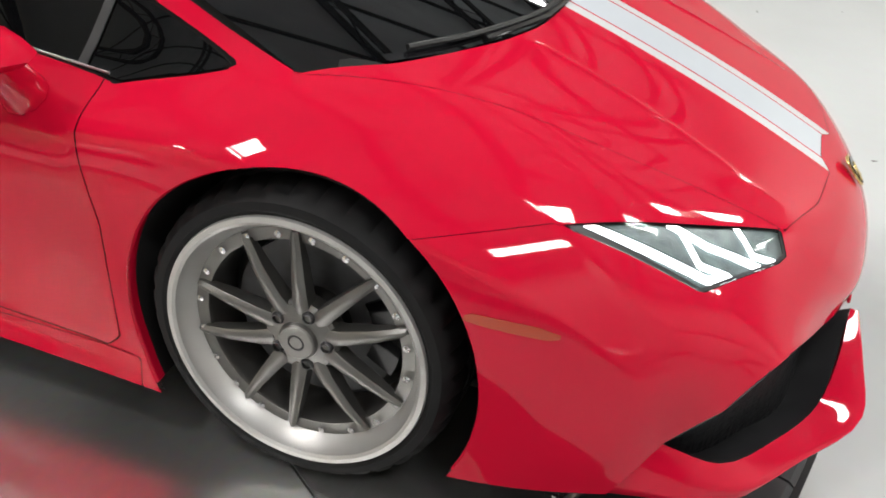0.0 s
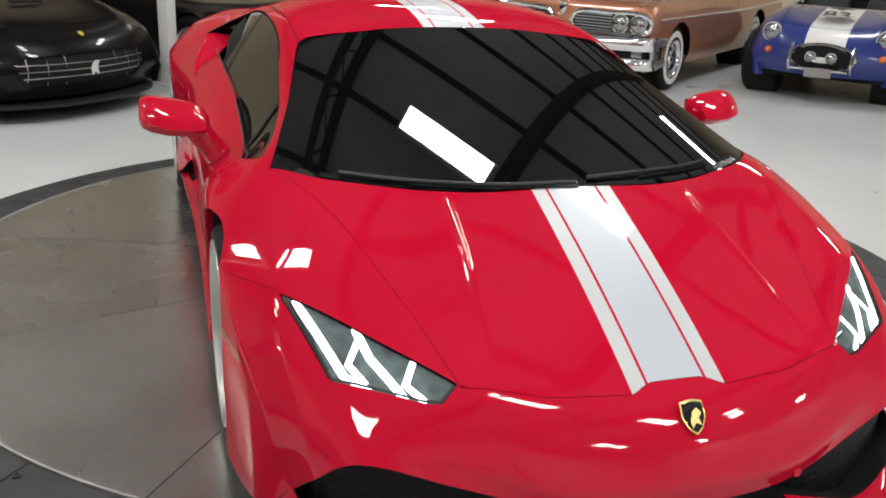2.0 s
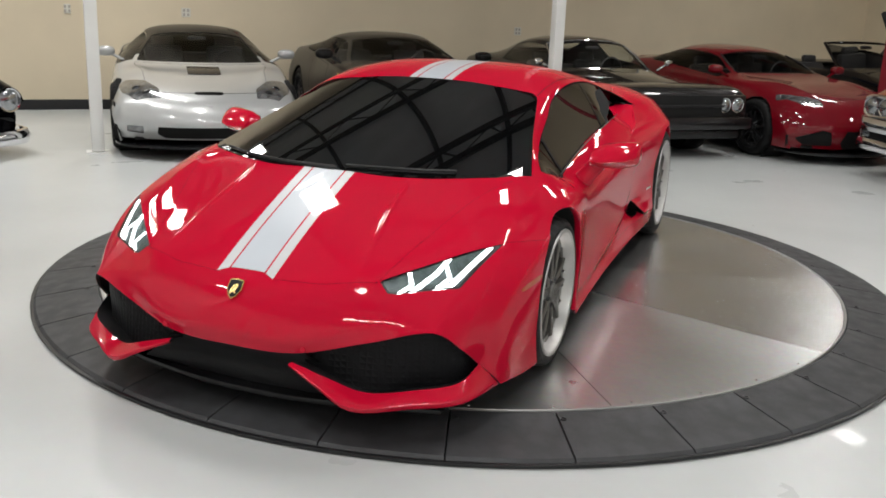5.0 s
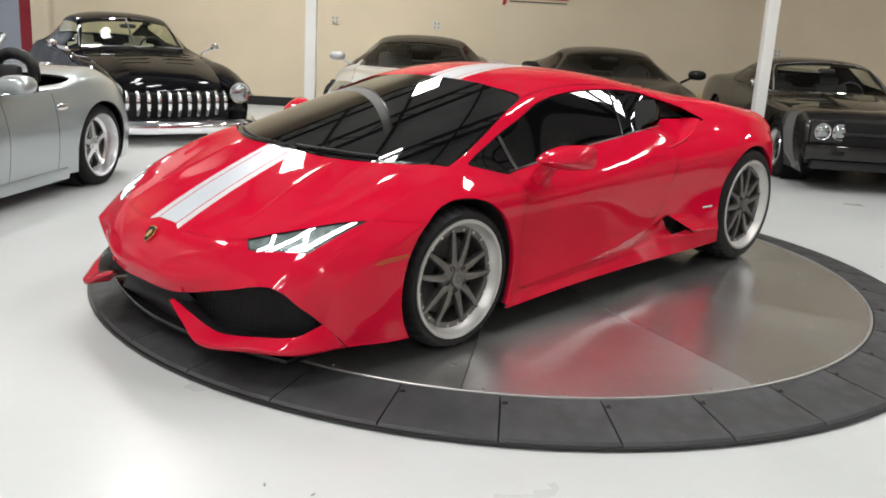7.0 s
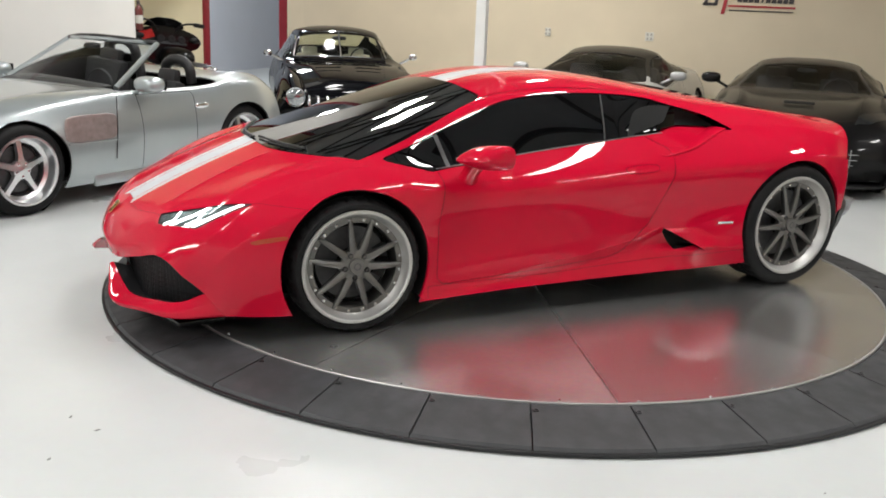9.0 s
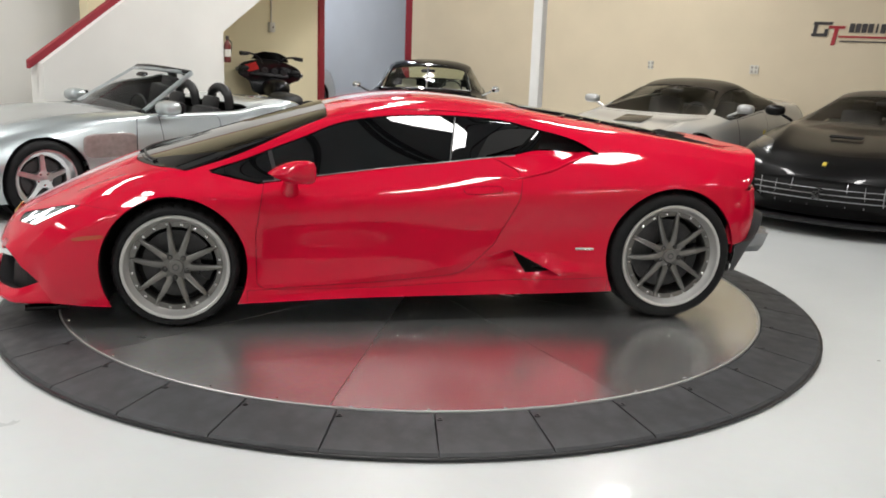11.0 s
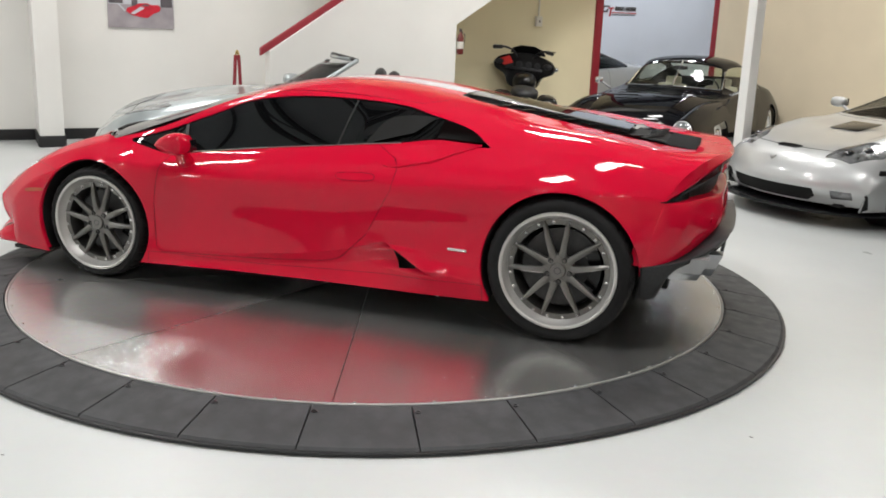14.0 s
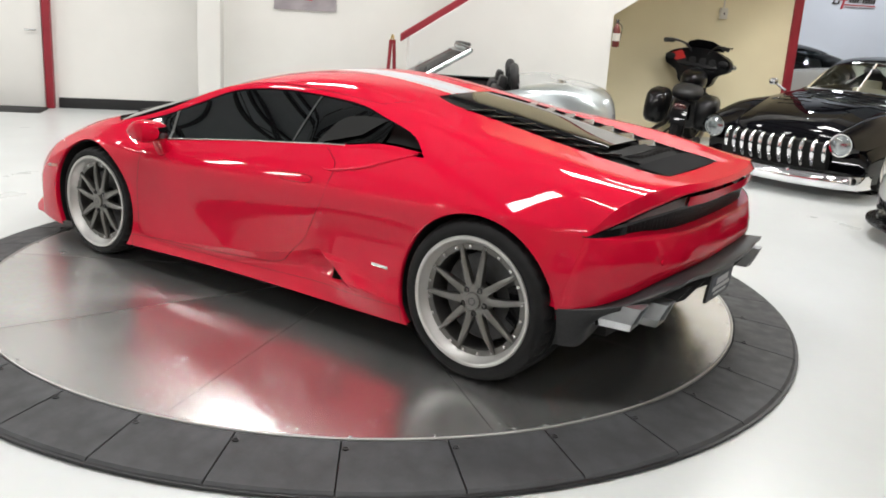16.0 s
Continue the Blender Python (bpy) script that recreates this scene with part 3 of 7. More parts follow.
# feature lines from the nose to the tail: centre outwards and down to the sill
C0 = line((2.282, 0, 0.262), (2.295, 0, 0.335), (2.225, 0, 0.455), (1.97, 0, 0.597), (1.74, 0, 0.704), (1.56, 0, 0.776), (1.1, 0, 0.925), (0.52, 0, 1.082), (0.06, 0, 1.15), (-0.4, 0, 1.118), (-0.9, 0, 1.045), (-1.31, 0, 0.975), (-1.75, 0, 0.895), (-2.02, 0, 0.885))
C1 = line((2.262, 0.25, 0.266), (2.265, 0.3, 0.333), (2.135, 0.41, 0.492), (1.92, 0.385, 0.603), (1.69, 0.368, 0.706), (1.49, 0.352, 0.784), (1.065, 0.28, 0.922), (0.51, 0.25, 1.079), (0.06, 0.25, 1.146), (-0.4, 0.25, 1.113), (-0.9, 0.25, 1.04), (-1.31, 0.25, 0.972), (-1.75, 0.25, 0.895), (-2.01, 0.25, 0.888))
C2 = line((2.195, 0.5, 0.325), (2.18, 0.5, 0.395), (2.06, 0.535, 0.515), (1.865, 0.525, 0.612), (1.625, 0.515, 0.714), (1.415, 0.505, 0.788), (1.01, 0.45, 0.912), (0.48, 0.45, 1.07), (0.05, 0.44, 1.128), (-0.41, 0.43, 1.095), (-0.9, 0.43, 1.025), (-1.31, 0.45, 0.972), (-1.72, 0.46, 0.905), (-1.96, 0.48, 0.89))
C3 = line((2.126, 0.711, 0.373), (2.075, 0.71, 0.425), (1.97, 0.714, 0.512), (1.8, 0.7, 0.624), (1.54, 0.688, 0.737), (1.29, 0.7, 0.793), (0.89, 0.64, 0.908), (0.43, 0.6, 1.052), (0.03, 0.595, 1.07), (-0.42, 0.595, 1.048), (-0.88, 0.61, 0.992), (-1.31, 0.63, 0.968), (-1.68, 0.64, 0.905), (-1.9, 0.66, 0.868))
C4 = line((2.05, 0.785, 0.3), (2, 0.8, 0.4), (1.885, 0.819, 0.51), (1.73, 0.82, 0.612), (1.47, 0.808, 0.705), (1.18, 0.815, 0.765), (0.87, 0.782, 0.732), (0.5, 0.766, 0.77), (0.05, 0.758, 0.822), (-0.42, 0.752, 0.888), (-0.88, 0.765, 0.898), (-1.31, 0.8, 0.895), (-1.62, 0.79, 0.862), (-1.83, 0.775, 0.81))
S3 = line((1.962, 0.818, 0.223), (1.93, 0.855, 0.34), (1.82, 0.89, 0.45), (1.68, 0.918, 0.53), (1.43, 0.934, 0.625), (1.16, 0.934, 0.672), (0.85, 0.91, 0.655), (0.5, 0.915, 0.655), (0.05, 0.912, 0.668), (-0.42, 0.905, 0.69), (-0.88, 0.925, 0.715), (-1.31, 0.948, 0.745), (-1.6, 0.91, 0.73), (-1.765, 0.845, 0.715))
S2 = line((1.93, 0.85, 0.185), (1.88, 0.885, 0.26), (1.77, 0.915, 0.34), (1.64, 0.942, 0.385), (1.41, 0.956, 0.45), (1.14, 0.95, 0.46), (0.84, 0.916, 0.45), (0.5, 0.909, 0.45), (0.05, 0.904, 0.46), (-0.42, 0.901, 0.485), (-0.82, 0.921, 0.49), (-1.31, 0.964, 0.51), (-1.59, 0.942, 0.52), (-1.725, 0.887, 0.55))
S1 = line((1.905, 0.87, 0.155), (1.85, 0.895, 0.19), (1.75, 0.922, 0.225), (1.62, 0.94, 0.25), (1.4, 0.95, 0.275), (1.12, 0.94, 0.255), (0.84, 0.913, 0.2), (0.5, 0.907, 0.228), (0.05, 0.902, 0.276), (-0.395, 0.897, 0.366), (-0.68, 0.926, 0.335), (-1.31, 0.958, 0.31), (-1.58, 0.938, 0.35), (-1.7, 0.897, 0.41))
S05 = line((1.895, 0.874, 0.143), (1.84, 0.896, 0.16), (1.743, 0.92, 0.175), (1.615, 0.938, 0.186), (1.395, 0.946, 0.199), (1.115, 0.94, 0.19), (0.84, 0.918, 0.165), (0.5, 0.901, 0.184), (0.05, 0.892, 0.215), (-0.418, 0.880, 0.285), (-0.615, 0.937, 0.27), (-1.31, 0.949, 0.245), (-1.575, 0.926, 0.287), (-1.698, 0.879, 0.33))
S0 = line((1.885, 0.878, 0.13), (1.83, 0.897, 0.13), (1.735, 0.918, 0.125), (1.61, 0.935, 0.122), (1.39, 0.943, 0.122), (1.11, 0.94, 0.124), (0.84, 0.928, 0.13), (0.5, 0.918, 0.14), (0.05, 0.91, 0.145), (-0.44, 0.912, 0.148), (-0.7, 0.922, 0.152), (-1.31, 0.94, 0.18), (-1.57, 0.915, 0.225), (-1.695, 0.862, 0.25))
BODY = [C0, C1, C2, C3, C4, S3, S2, S1, S05, S0]

F_HUB, R_HUB = (1.302, 0.313), (-1.31, 0.352)
ARCH_F, ARCH_R = 0.358, 0.376


def intake_depth(x, z):
    """How far in, from 0 to 1, the floor of the upper intake lies behind the door edge."""
    u = np.clip((np.interp(z, (.755, .80, .866, .92), (-.47, -.45, -.325, -.32)) - x) / .40, 0, 1)
    v = np.clip((z - .90) / .11, 0, 1)
    return u * u * (3 - 2 * u) * (1 - v * v * (3 - 2 * v))


def display_car_body():
    ns = 12
    at = np.linspace(0, 13, 13 * ns + 1)[:, None]
    fold = np.clip((at - 2.1) * 2, 0, 1) * np.clip((5.1 - at) * 2, 0, 1)
    flank = np.clip((at - 4.5) * 1.2, 0, 1) * np.clip((11.5 - at) * 1.2, 0, 1)
    sk = skin(BODY, ns, 11, [0, .75 * fold, 0, .15, .6 - .35 * flank, .75 - .5 * flank, .1, .85, .5, 0], iron=((2.0, 5.6), (6.0, 9.0), (10.0, 12.6)))
    V, T = sk
    V[np.abs(V[:, 1]) < 1e-6, 4] = 0
    fine = [(V, T)]
    cavity = (V.copy(), T.copy())
    skin_ = (V.copy(), T.copy())

    def split(pieces, f):
        lo, hi = [], []
        for V, T in pieces:
            if len(T):
                a, b = clip(V, T, f(V[:, 0], V[:, 1], V[:, 2]))
                lo.append(a)
                hi.append(b)
        return lo, hi

    # wheel openings
    arch = lambda x, y, z: np.maximum(np.minimum(np.hypot(x - F_HUB[0], z - F_HUB[1] - .0) - ARCH_F, np.hypot(x - R_HUB[0], z - R_HUB[1]) - ARCH_R), .6 - y)
    _, rest = split(fine, arch)
    scoop = lambda x, y, z: np.maximum(inside(x, z, [(-.28, .87), (-.50, .93), (-.60, 1.01), (-.82, .96), (-.95, .885), (-.875, .884), (-.756, .844), (-.64, .801), (-.525, .774), (-.41, .760), (-.30, .80)]), .5 - y)
    hole = split(split([cavity], arch)[1], scoop)[1]
    duct = lambda x, y, z: np.maximum(inside(x, z, [(-.18, .47), (-.50, .47), (-.69, .29), (-.60, .225), (-.18, .225)]), .6 - y)
    hole = split(hole, duct)[1]
    # black copy of the skin; its colour stands in for shade in the gaps
    sheet("inner_shell", hole, VOID, car, "black backing sheet, its colour standing in for shade in the panel gaps", off=-0.012, both=True)

    def take(f, gap=0.0014):
        """Cuts a panel out of what is left of the skin, with a shut line round it."""
        nonlocal rest
        mine, others = split(rest, f)
        mine = split(mine, lambda x, y, z: f(x, y, z) + gap)[0]
        others = split(others, lambda x, y, z: f(x, y, z) - gap)[1]
        rest = others
        return mine

    dlo_top = [(1.138, .777), (.94, .836), (.80, .890), (.65, .946), (.49, 1.010), (.32, 1.044), (.10, 1.061), (-.16, 1.060), (-.42, 1.040), (-.57, 1.006), (-.80, .948), (-.915, .884)]
    dlo_low = [(-.74, .888), (-.59, .893), (-.46, .876), (-.25, .854), (.25, .802), (.63, .750), (.892, .719)]
    dlo = spline(dlo_top, 4).tolist() + spline(dlo_low, 4).tolist()
    glass = take(lambda x, y, z: np.maximum(inside(x, z, dlo), .5 - y), 0.003)
    pane_f, rear_dark = split(glass, lambda x, y, z: -(x + .62) - .35 * (z - .95))
    vent, panes = split(pane_f, lambda x, y, z: .805 - x + .25 * (z - .8))
    quarter, door_pane = split(panes, lambda x, y, z: x + .13 + .22 * (z - .95))
    quarter, door_pane = settle(quarter, 1, upright_panel(3, 3)), settle(door_pane, 1, upright_panel(3, 3))
    bar_1, door_pane = split(door_pane, lambda x, y, z: x + .13 + .22 * (z - .95) - .010)
    bar_2, vent = split(vent, lambda x, y, z: .805 - x + .25 * (z - .8) + .022)[::-1]
    ws = [(1.56, -.2)] + spline([(1.56, 0), (1.558, .17), (1.545, .29), (1.512, .40), (1.472, .49), (1.428, .58), (1.372, .67), (1.250, .764)], 3).tolist() + spline([(1.09, .716), (.91, .662), (.75, .622), (.57, .577)], 3).tolist() + [(.535, .54), (.53, .25), (.535, 0), (.535, -.2)]
    shield = settle(take(lambda x, y, z: np.maximum(inside(x, y, ws), .70 - z)), 2, lambda V: np.stack([V[:, 0] ** 0, V[:, 0], V[:, 0] ** 2, V[:, 1] ** 2, V[:, 0] * V[:, 1] ** 2, V[:, 1] ** 4], 1))
    cover = take(lambda x, y, z: np.maximum(inside(x, y, [(-.60, -.3), (-.60, .245), (-.72, .30), (-1.30, .34), (-1.80, .325), (-1.855, .30), (-1.87, -.3)]), .8 - z))
    cut_line = np.array(C1)[2:8]
    fold_y = lambda V: V[:, 1] - np.interp(V[:, 0], cut_line[::-1, 0], cut_line[::-1, 1])
    hood_terms = lambda V: np.concatenate([arched(4)(V), np.maximum(0, fold_y(V))[:, None] * V[:, :1] ** np.arange(3)], 1)
    light = take(lambda x, y, z: np.maximum(inside(y, x - .7 * z, [(.815, 1.315), (.487, 1.729), (.526, 1.770), (.560, 1.757), (.738, 1.632)]), .4 - z))
    light = [refine(q, 3) for q in light]
    hood_poly = [(2.156, -.3), (2.156, .068), (2.178, .115), (2.155, .30), (2.094, .483), (1.9, .537), (1.6, .635), (1.40, .71), (1.245, .770), (1.20, .70), (1.30, .45), (1.42, .25), (1.45, 0), (1.45, -.3)]
    hood = [refine(q, 2) for q in take(lambda x, y, z: np.maximum(inside(x, y, hood_poly), .42 - z), .0006)]
    hood = meet(settle(hood, 2, hood_terms), hood, lambda x, y, z: np.where(x > 1.2, inside(x, y, hood_poly), -1))
    ridge_y = lambda x: np.interp(x, (1.56, 1.76, 1.92, 2.06), (.354, .366, .390, .403))
    ridge = lambda x, y: .005 * np.exp(-((y - ridge_y(x)) / .009) ** 2) * np.clip((x - 1.555) / .05, 0, 1) * np.clip((2.07 - x) / .25, 0, 1)
    for V_, _ in hood:
        x, y = V_[:, 0], V_[:, 1]
        V_[:, 2] += ridge(x, y)
        tip = V_[:, 3:] / V_[:, 5:]
        tip[:, 0] -= (ridge(x + .001, y) - ridge(x - .001, y)) / .002
        tip[:, 1] -= (ridge(x, y + .001) - ridge(x, y - .001)) / .002
        V_[:, 3:] = tip / np.linalg.norm(tip, axis=1, keepdims=True)
    door_poly = [(.862, .735), (.885, .60), (.905, .48), (.902, .225), (.866, .196), (.234, .226), (-.10, .252), (-.175, .275), (-.325, .42), (-.452, .659), (-.470, .755), (-.450, .80), (-.315, .866), (.25, .802), (.63, .752)]
    door = take(lambda x, y, z: np.maximum(inside(x, z, door_poly), .6 - y))
    grip_poly = rounded([(-.36, .700), (-.36, .718), (-.34, .724), (-.17, .716), (-.15, .708), (-.16, .690), (-.20, .684), (-.34, .692)], 3)
    along = lambda l, V: np.interp(V[:, 0], np.array(l)[::-1, 0], np.array(l)[::-1, 2])
    powers = lambda V, n: V[:, :1] ** np.arange(n)
    soft = lambda u: .5 * (u + np.sqrt(u * u + .07 ** 2))
    door_terms = lambda V: np.concatenate([upright_panel(4, 3)(V), np.maximum(0, along(S1, V) - V[:, 2])[:, None] * powers(V, 3), soft(V[:, 2] - along(S3, V) - .02)[:, None] * powers(V, 3)], 1)
    door = [refine(q, 1) for q in door]
    door = meet(settle(door, 1, door_terms), door, lambda x, y, z: np.where(x > .3, inside(x, z, door_poly), -1), .05)
    grip = split(door, lambda x, y, z: inside(x, z, grip_poly, -.0012))[0]
    door = split(door, lambda x, y, z: inside(x, z, grip_poly, .0012))[1]

    recess = take(lambda x, y, z: np.maximum(inside(x, z, [(-.30, .862), (-.46, .889), (-.59, .917), (-.74, .905), (-.915, .884), (-.875, .890), (-.756, .850), (-.64, .807), (-.525, .780), (-.41, .766), (-.33, .80)]), .6 - y), 0.0)

    def sink(pieces, most, extra=0.0):
        """Pushes the sheets inwards, deeper towards the tail, as the floor of the upper intake."""
        out = []
        for V, T in pieces:
            V = V.copy()
            d = intake_depth(V[:, 0], V[:, 2])
            V[:, 3] += most * (intake_depth(V[:, 0] - .002, V[:, 2]) - d) / -.002
            V[:, 5] += most * (intake_depth(V[:, 0], V[:, 2] + .002) - d) / .002
            V[:, 1] -= most * d + extra
            V[:, 3:] /= np.linalg.norm(V[:, 3:], axis=1, keepdims=True)
            out.append((V, T))
        return out
    recess = sink([refine(q, 1) for q in recess], .10)

    def nose_side(x, y, z):
        under = (z - .60) - .09 * (x - 1.60)
        lamp = -.784 * (y - .815) - .621 * (x - .7 * z - 1.315)
        ahead = np.maximum(np.minimum(lamp, y - .487), 1.62 - x)
        return np.maximum(1.31 - x, np.minimum(np.maximum(under, x - 1.742), ahead))
    bumper = take(nose_side, 0.0005)
    low, high = split(rest, lambda x, y, z: np.maximum(np.maximum(np.maximum(z - .46, x + .16), -.95 - x), .6 - y))
    behind, ahead = split([refine(q, 2) for q in low], lambda x, y, z: .105 * (x + .430) - .206 * (z - .384))

    def press(pieces, f):
        """Moves the sheets outwards by f(x, z), with their normals."""
        out = []
        for V, T in pieces:
            V = V.copy()
            x, z = V[:, 0], V[:, 2]
            V[:, 3] -= (f(x + .002, z) - f(x - .002, z)) / .004
            V[:, 5] -= (f(x, z + .002) - f(x, z - .002)) / .004
            V[:, 1] += f(x, z)
            V[:, 3:] /= np.linalg.norm(V[:, 3:], axis=1, keepdims=True)
            out.append((V, T))
        return out
    quarter = press(quarter, lambda x, z: -.2 * np.maximum(0, -x - .2) * np.clip((1.03 - z) / .15, 0, 1))
    ease = lambda u: np.clip(u, 0, 1) ** 2 * (3 - 2 * np.clip(u, 0, 1))
    to_fin = lambda x, z: (.105 * (x + .430) - .206 * (z - .384)) / .2312
    across = lambda x, z: ease((z - .245) / .05) * ease((.40 - .3 * (x + .43) - z) / .06)
    hollow = lambda x, z: -.042 * ease(1 - np.abs(to_fin(x, z)) / .17) * across(x, z)
    fin = lambda x, z: .012 * ease(1 - np.abs(to_fin(x, z)) / .10) * ease((.384 - z) / .03) * ease((z - .25) / .03)
    rest = press(ahead, hollow) + press(behind, fin) + high
    take(lambda x, y, z: np.maximum(inside(x, z, [(-.430, .384), (-.636, .279), (-.505, .262)]), .6 - y), 0.0)
    sill = take(lambda x, y, z: np.maximum(np.maximum(x - .95, -.95 - x), z - .205 - .04 * np.clip(-x, -.3, .9)), 0.001)
    roof = take(lambda x, y, z: np.maximum(inside(x, y, [(.53, -.3), (.53, .535), (.57, .570), (.0, .570), (-.5, .56), (-.58, .45), (-.595, .25), (-.595, -.3)]), .9 - z))

    roof = settle(roof, 2, arched(4))
    stripe_mid = lambda x, y, z: y - .0695
    for nm, panel, lab in (("hood", hood, "red front lid with crisp creases"), ("roof", roof, "red roof panel")):
        mid, out = split(panel, stripe_mid)
        thin, out = split(out, lambda x, y, z: y - .0765)
        edge, out = split(out, lambda x, y, z: y - .116)
        sheet(nm, out + thin, RED, car, lab, both=True)
        sheet("stripe", mid, STRIPE, car, "silver centre stripe", both=True)
        sheet("stripe", edge, STRIPE_EDGE, car, "pale outer stripe bands", both=True)
    sheet("front_bumper", bumper, RED, car, "red nose and bumper skin", both=True)
    sheet("windshield", shield, TINT, car, "raked dark windscreen", both=True, off=-.002)
    sheet("engine_cover", cover, GLOSSBLACK, car, "gloss black louvred engine cover", both=True, off=-.012)
    for sgn in (1, -1):
        pick = (lambda ps: ps) if sgn > 0 else (lambda ps: [mirrored(p) for p in ps])
        sheet("side_window", pick(door_pane), TINT, car, "dark tinted door glass", off=-.004)
        sheet("window_divider", pick(bar_1), BLACK, car, "slim black window divider")
        sheet("window_divider", pick(bar_2), BLACK, car, "black mirror pillar strip")
        sheet("side_window", pick(vent), TINT, car, "small dark front quarter glass", off=-.004)
        sheet("side_window", pick(quarter), TINT, car, "dark rear quarter glass", off=-.004)
        # shade of the upper intake is put into the colour
        sheet("window_surround", pick(sink(rear_dark, .10, .02)), VOID, car, "intake behind the side glass, its shade painted black")
        d = sheet("door", pick(door), RED, car, "red door with sculpted lower crease")
        sheet("intake_panel", pick(recess), RED, car, "red channel sweeping into the upper intake")
        sheet("sill", pick(sill), RED, car, "red side sill")
        sheet("fender", pick(split(rest, lambda x, y, z: .5 - x)[0]), RED, car)
        corner, haunch = split(split(rest, lambda x, y, z: .5 - x)[1], lambda x, y, z: np.maximum(x + 1.5, z - .405))
        sheet("rear_quarter", pick(haunch), RED, car, "wide red rear haunch")
        sheet("bumper_corner", pick(corner), BLACK, car, "black lower corner behind the rear wheel")
        depth = split([skin_], duct)[0]
        # black sheet painted as the dark depth of the intake
        sheet("side_intake", pick(depth), VOID, car, "triangular side intake, its depth painted black", off=-.085)
        hl = sheet("headlight", pick(light), LENS, car, "lit angular headlight with white light bars", off=-.0105)
        bars = (((.783, 1.362), (.745, 1.500), (.711, 1.628), (.668, 1.682)), ((.669, 1.538), (.698, 1.599), (.672, 1.664)), ((.668, 1.500), (.651, 1.596), (.598, 1.733)), ((.565, 1.636), (.591, 1.697), (.560, 1.751)))
        for run, w in zip(bars, (.0085, .007, .0085, .007)):
            def strip(x, y, z):
                """Distance from the light bar's course, less half its width."""
                u, d = x - .7 * z, 1e9
                for (y0, u0), (y1, u1) in zip(run, run[1:]):
                    k = np.clip(((y - y0) * (y1 - y0) + (u - u0) * (u1 - u0)) / ((y1 - y0) ** 2 + (u1 - u0) ** 2), 0, 1)
                    d = np.minimum(d, np.hypot(y - y0 - k * (y1 - y0), u - u0 - k * (u1 - u0)))
                return d - w
            sheet("light_bar", pick(split(light, strip)[0]), LED, hl, "white LED light bar", off=-.006)
        cover_ = sheet("lens_cover", pick(light), LENS_CLEAR, hl, "clear lens cover", off=-.002)
        cover_.visible_shadow = False
        lens_edge = split(light, lambda x, y, z: inside(y, x - .7 * z, [(.795, 1.335), (.490, 1.722), (.528, 1.760), (.560, 1.748), (.733, 1.625)]))[1]
        sheet("lens_edge", pick(lens_edge), BLACK, hl, off=-.001)
        mark = split([clip(V, T, 1.5 - V[:, 0])[0]], lambda x, y, z: np.maximum(inside(x, z, [(1.615, .472), (1.63, .486), (1.74, .473), (1.795, .455), (1.76, .449), (1.66, .463)]), .6 - y))[0]
        sheet("marker_lamp", pick(mark), AMBER_DARK, car, "slim amber side marker", off=.002)
        sheet("door_handle", pick(grip), RED, d, "flush body-coloured door handle", off=.0015)
    return V


skin_points = display_car_body()


def body_half_width(x, z):
    """Half width of the skin of the display car at (x, z) on its flank."""
    P = skin_points[(skin_points[:, 1] > .6) & (skin_points[:, 2] < .9)]
    d = np.hypot(P[:, 0] - x, P[:, 2] - z)
    k = d.argsort()[:6]
    w = 1 / (d[k] + 1e-4)
    return float((P[k, 1] * w).sum() / w.sum())


def body_height(x, y):
    """Height of the skin of the display car at (x, y)."""
    P = skin_points[(skin_points[:, 2] > .45) & (skin_points[:, 5] > .3)]
    d = np.hypot(P[:, 0] - x, P[:, 1] - abs(y))
    k = d.argsort()[:5]
    w = 1 / (d[k] + 1e-4)
    return float((P[k, 2] * w).sum() / w.sum())


def display_car_wheels():
    for sgn in (1, -1):
        wheel(car, "wheel", 0.314, 0.261, 0.235, at=Matrix.Translation((F_HUB[0] - .006, sgn * (0.925 - 0.1215), 0.314)), side=sgn, spin=24.0 if sgn > 0 else 4.0)
        wheel(car, "wheel", 0.352, 0.279, 0.30, at=Matrix.Translation((R_HUB[0], sgn * (0.948 - 0.154), 0.352)), side=sgn, spin=12.0)
        for hub, r in ((F_HUB, ARCH_F), (R_HUB, ARCH_R)):
            lip, bm = bmesh.new(), bmesh.new()
            edge, rows = [], []
            for i in range(49):
                a = radians(-29 + (237 if hub is F_HUB else 208) * i / 48)
                c, s = math.cos(a), math.sin(a)
                yb = body_half_width(hub[0] + r * c, max(.14, hub[1] + r * s))
                at = lambda d, y: (hub[0] + (r + d) * c, sgn * y, max(0.12, hub[1] + (r + d) * s))
                edge.append([lip.verts.new(at(d, yb + e)) for d, e in ((.001, -.0005), (-.003, -.004), (-.003, -.010), (.001, -.030))])
                rows.append([bm.verts.new(at(d, y)) for d, y in ((0.0015, yb - .028), (0.010, .80), (0.012, .60), (-.30, .58))])
            for g, n in ((edge, 3), (rows, 3)):
                t = lip if g is edge else bm
                for p, q in zip(g, g[1:]):
                    for i in range(n):
                        t.faces.new((p[i], p[i + 1], q[i + 1], q[i]))
            part("arch_lip", lip, RED, car, "rolled red wheel arch edge", smooth=60)
            # black liner, the shade of the arch put into its colour
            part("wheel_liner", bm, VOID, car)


display_car_wheels()


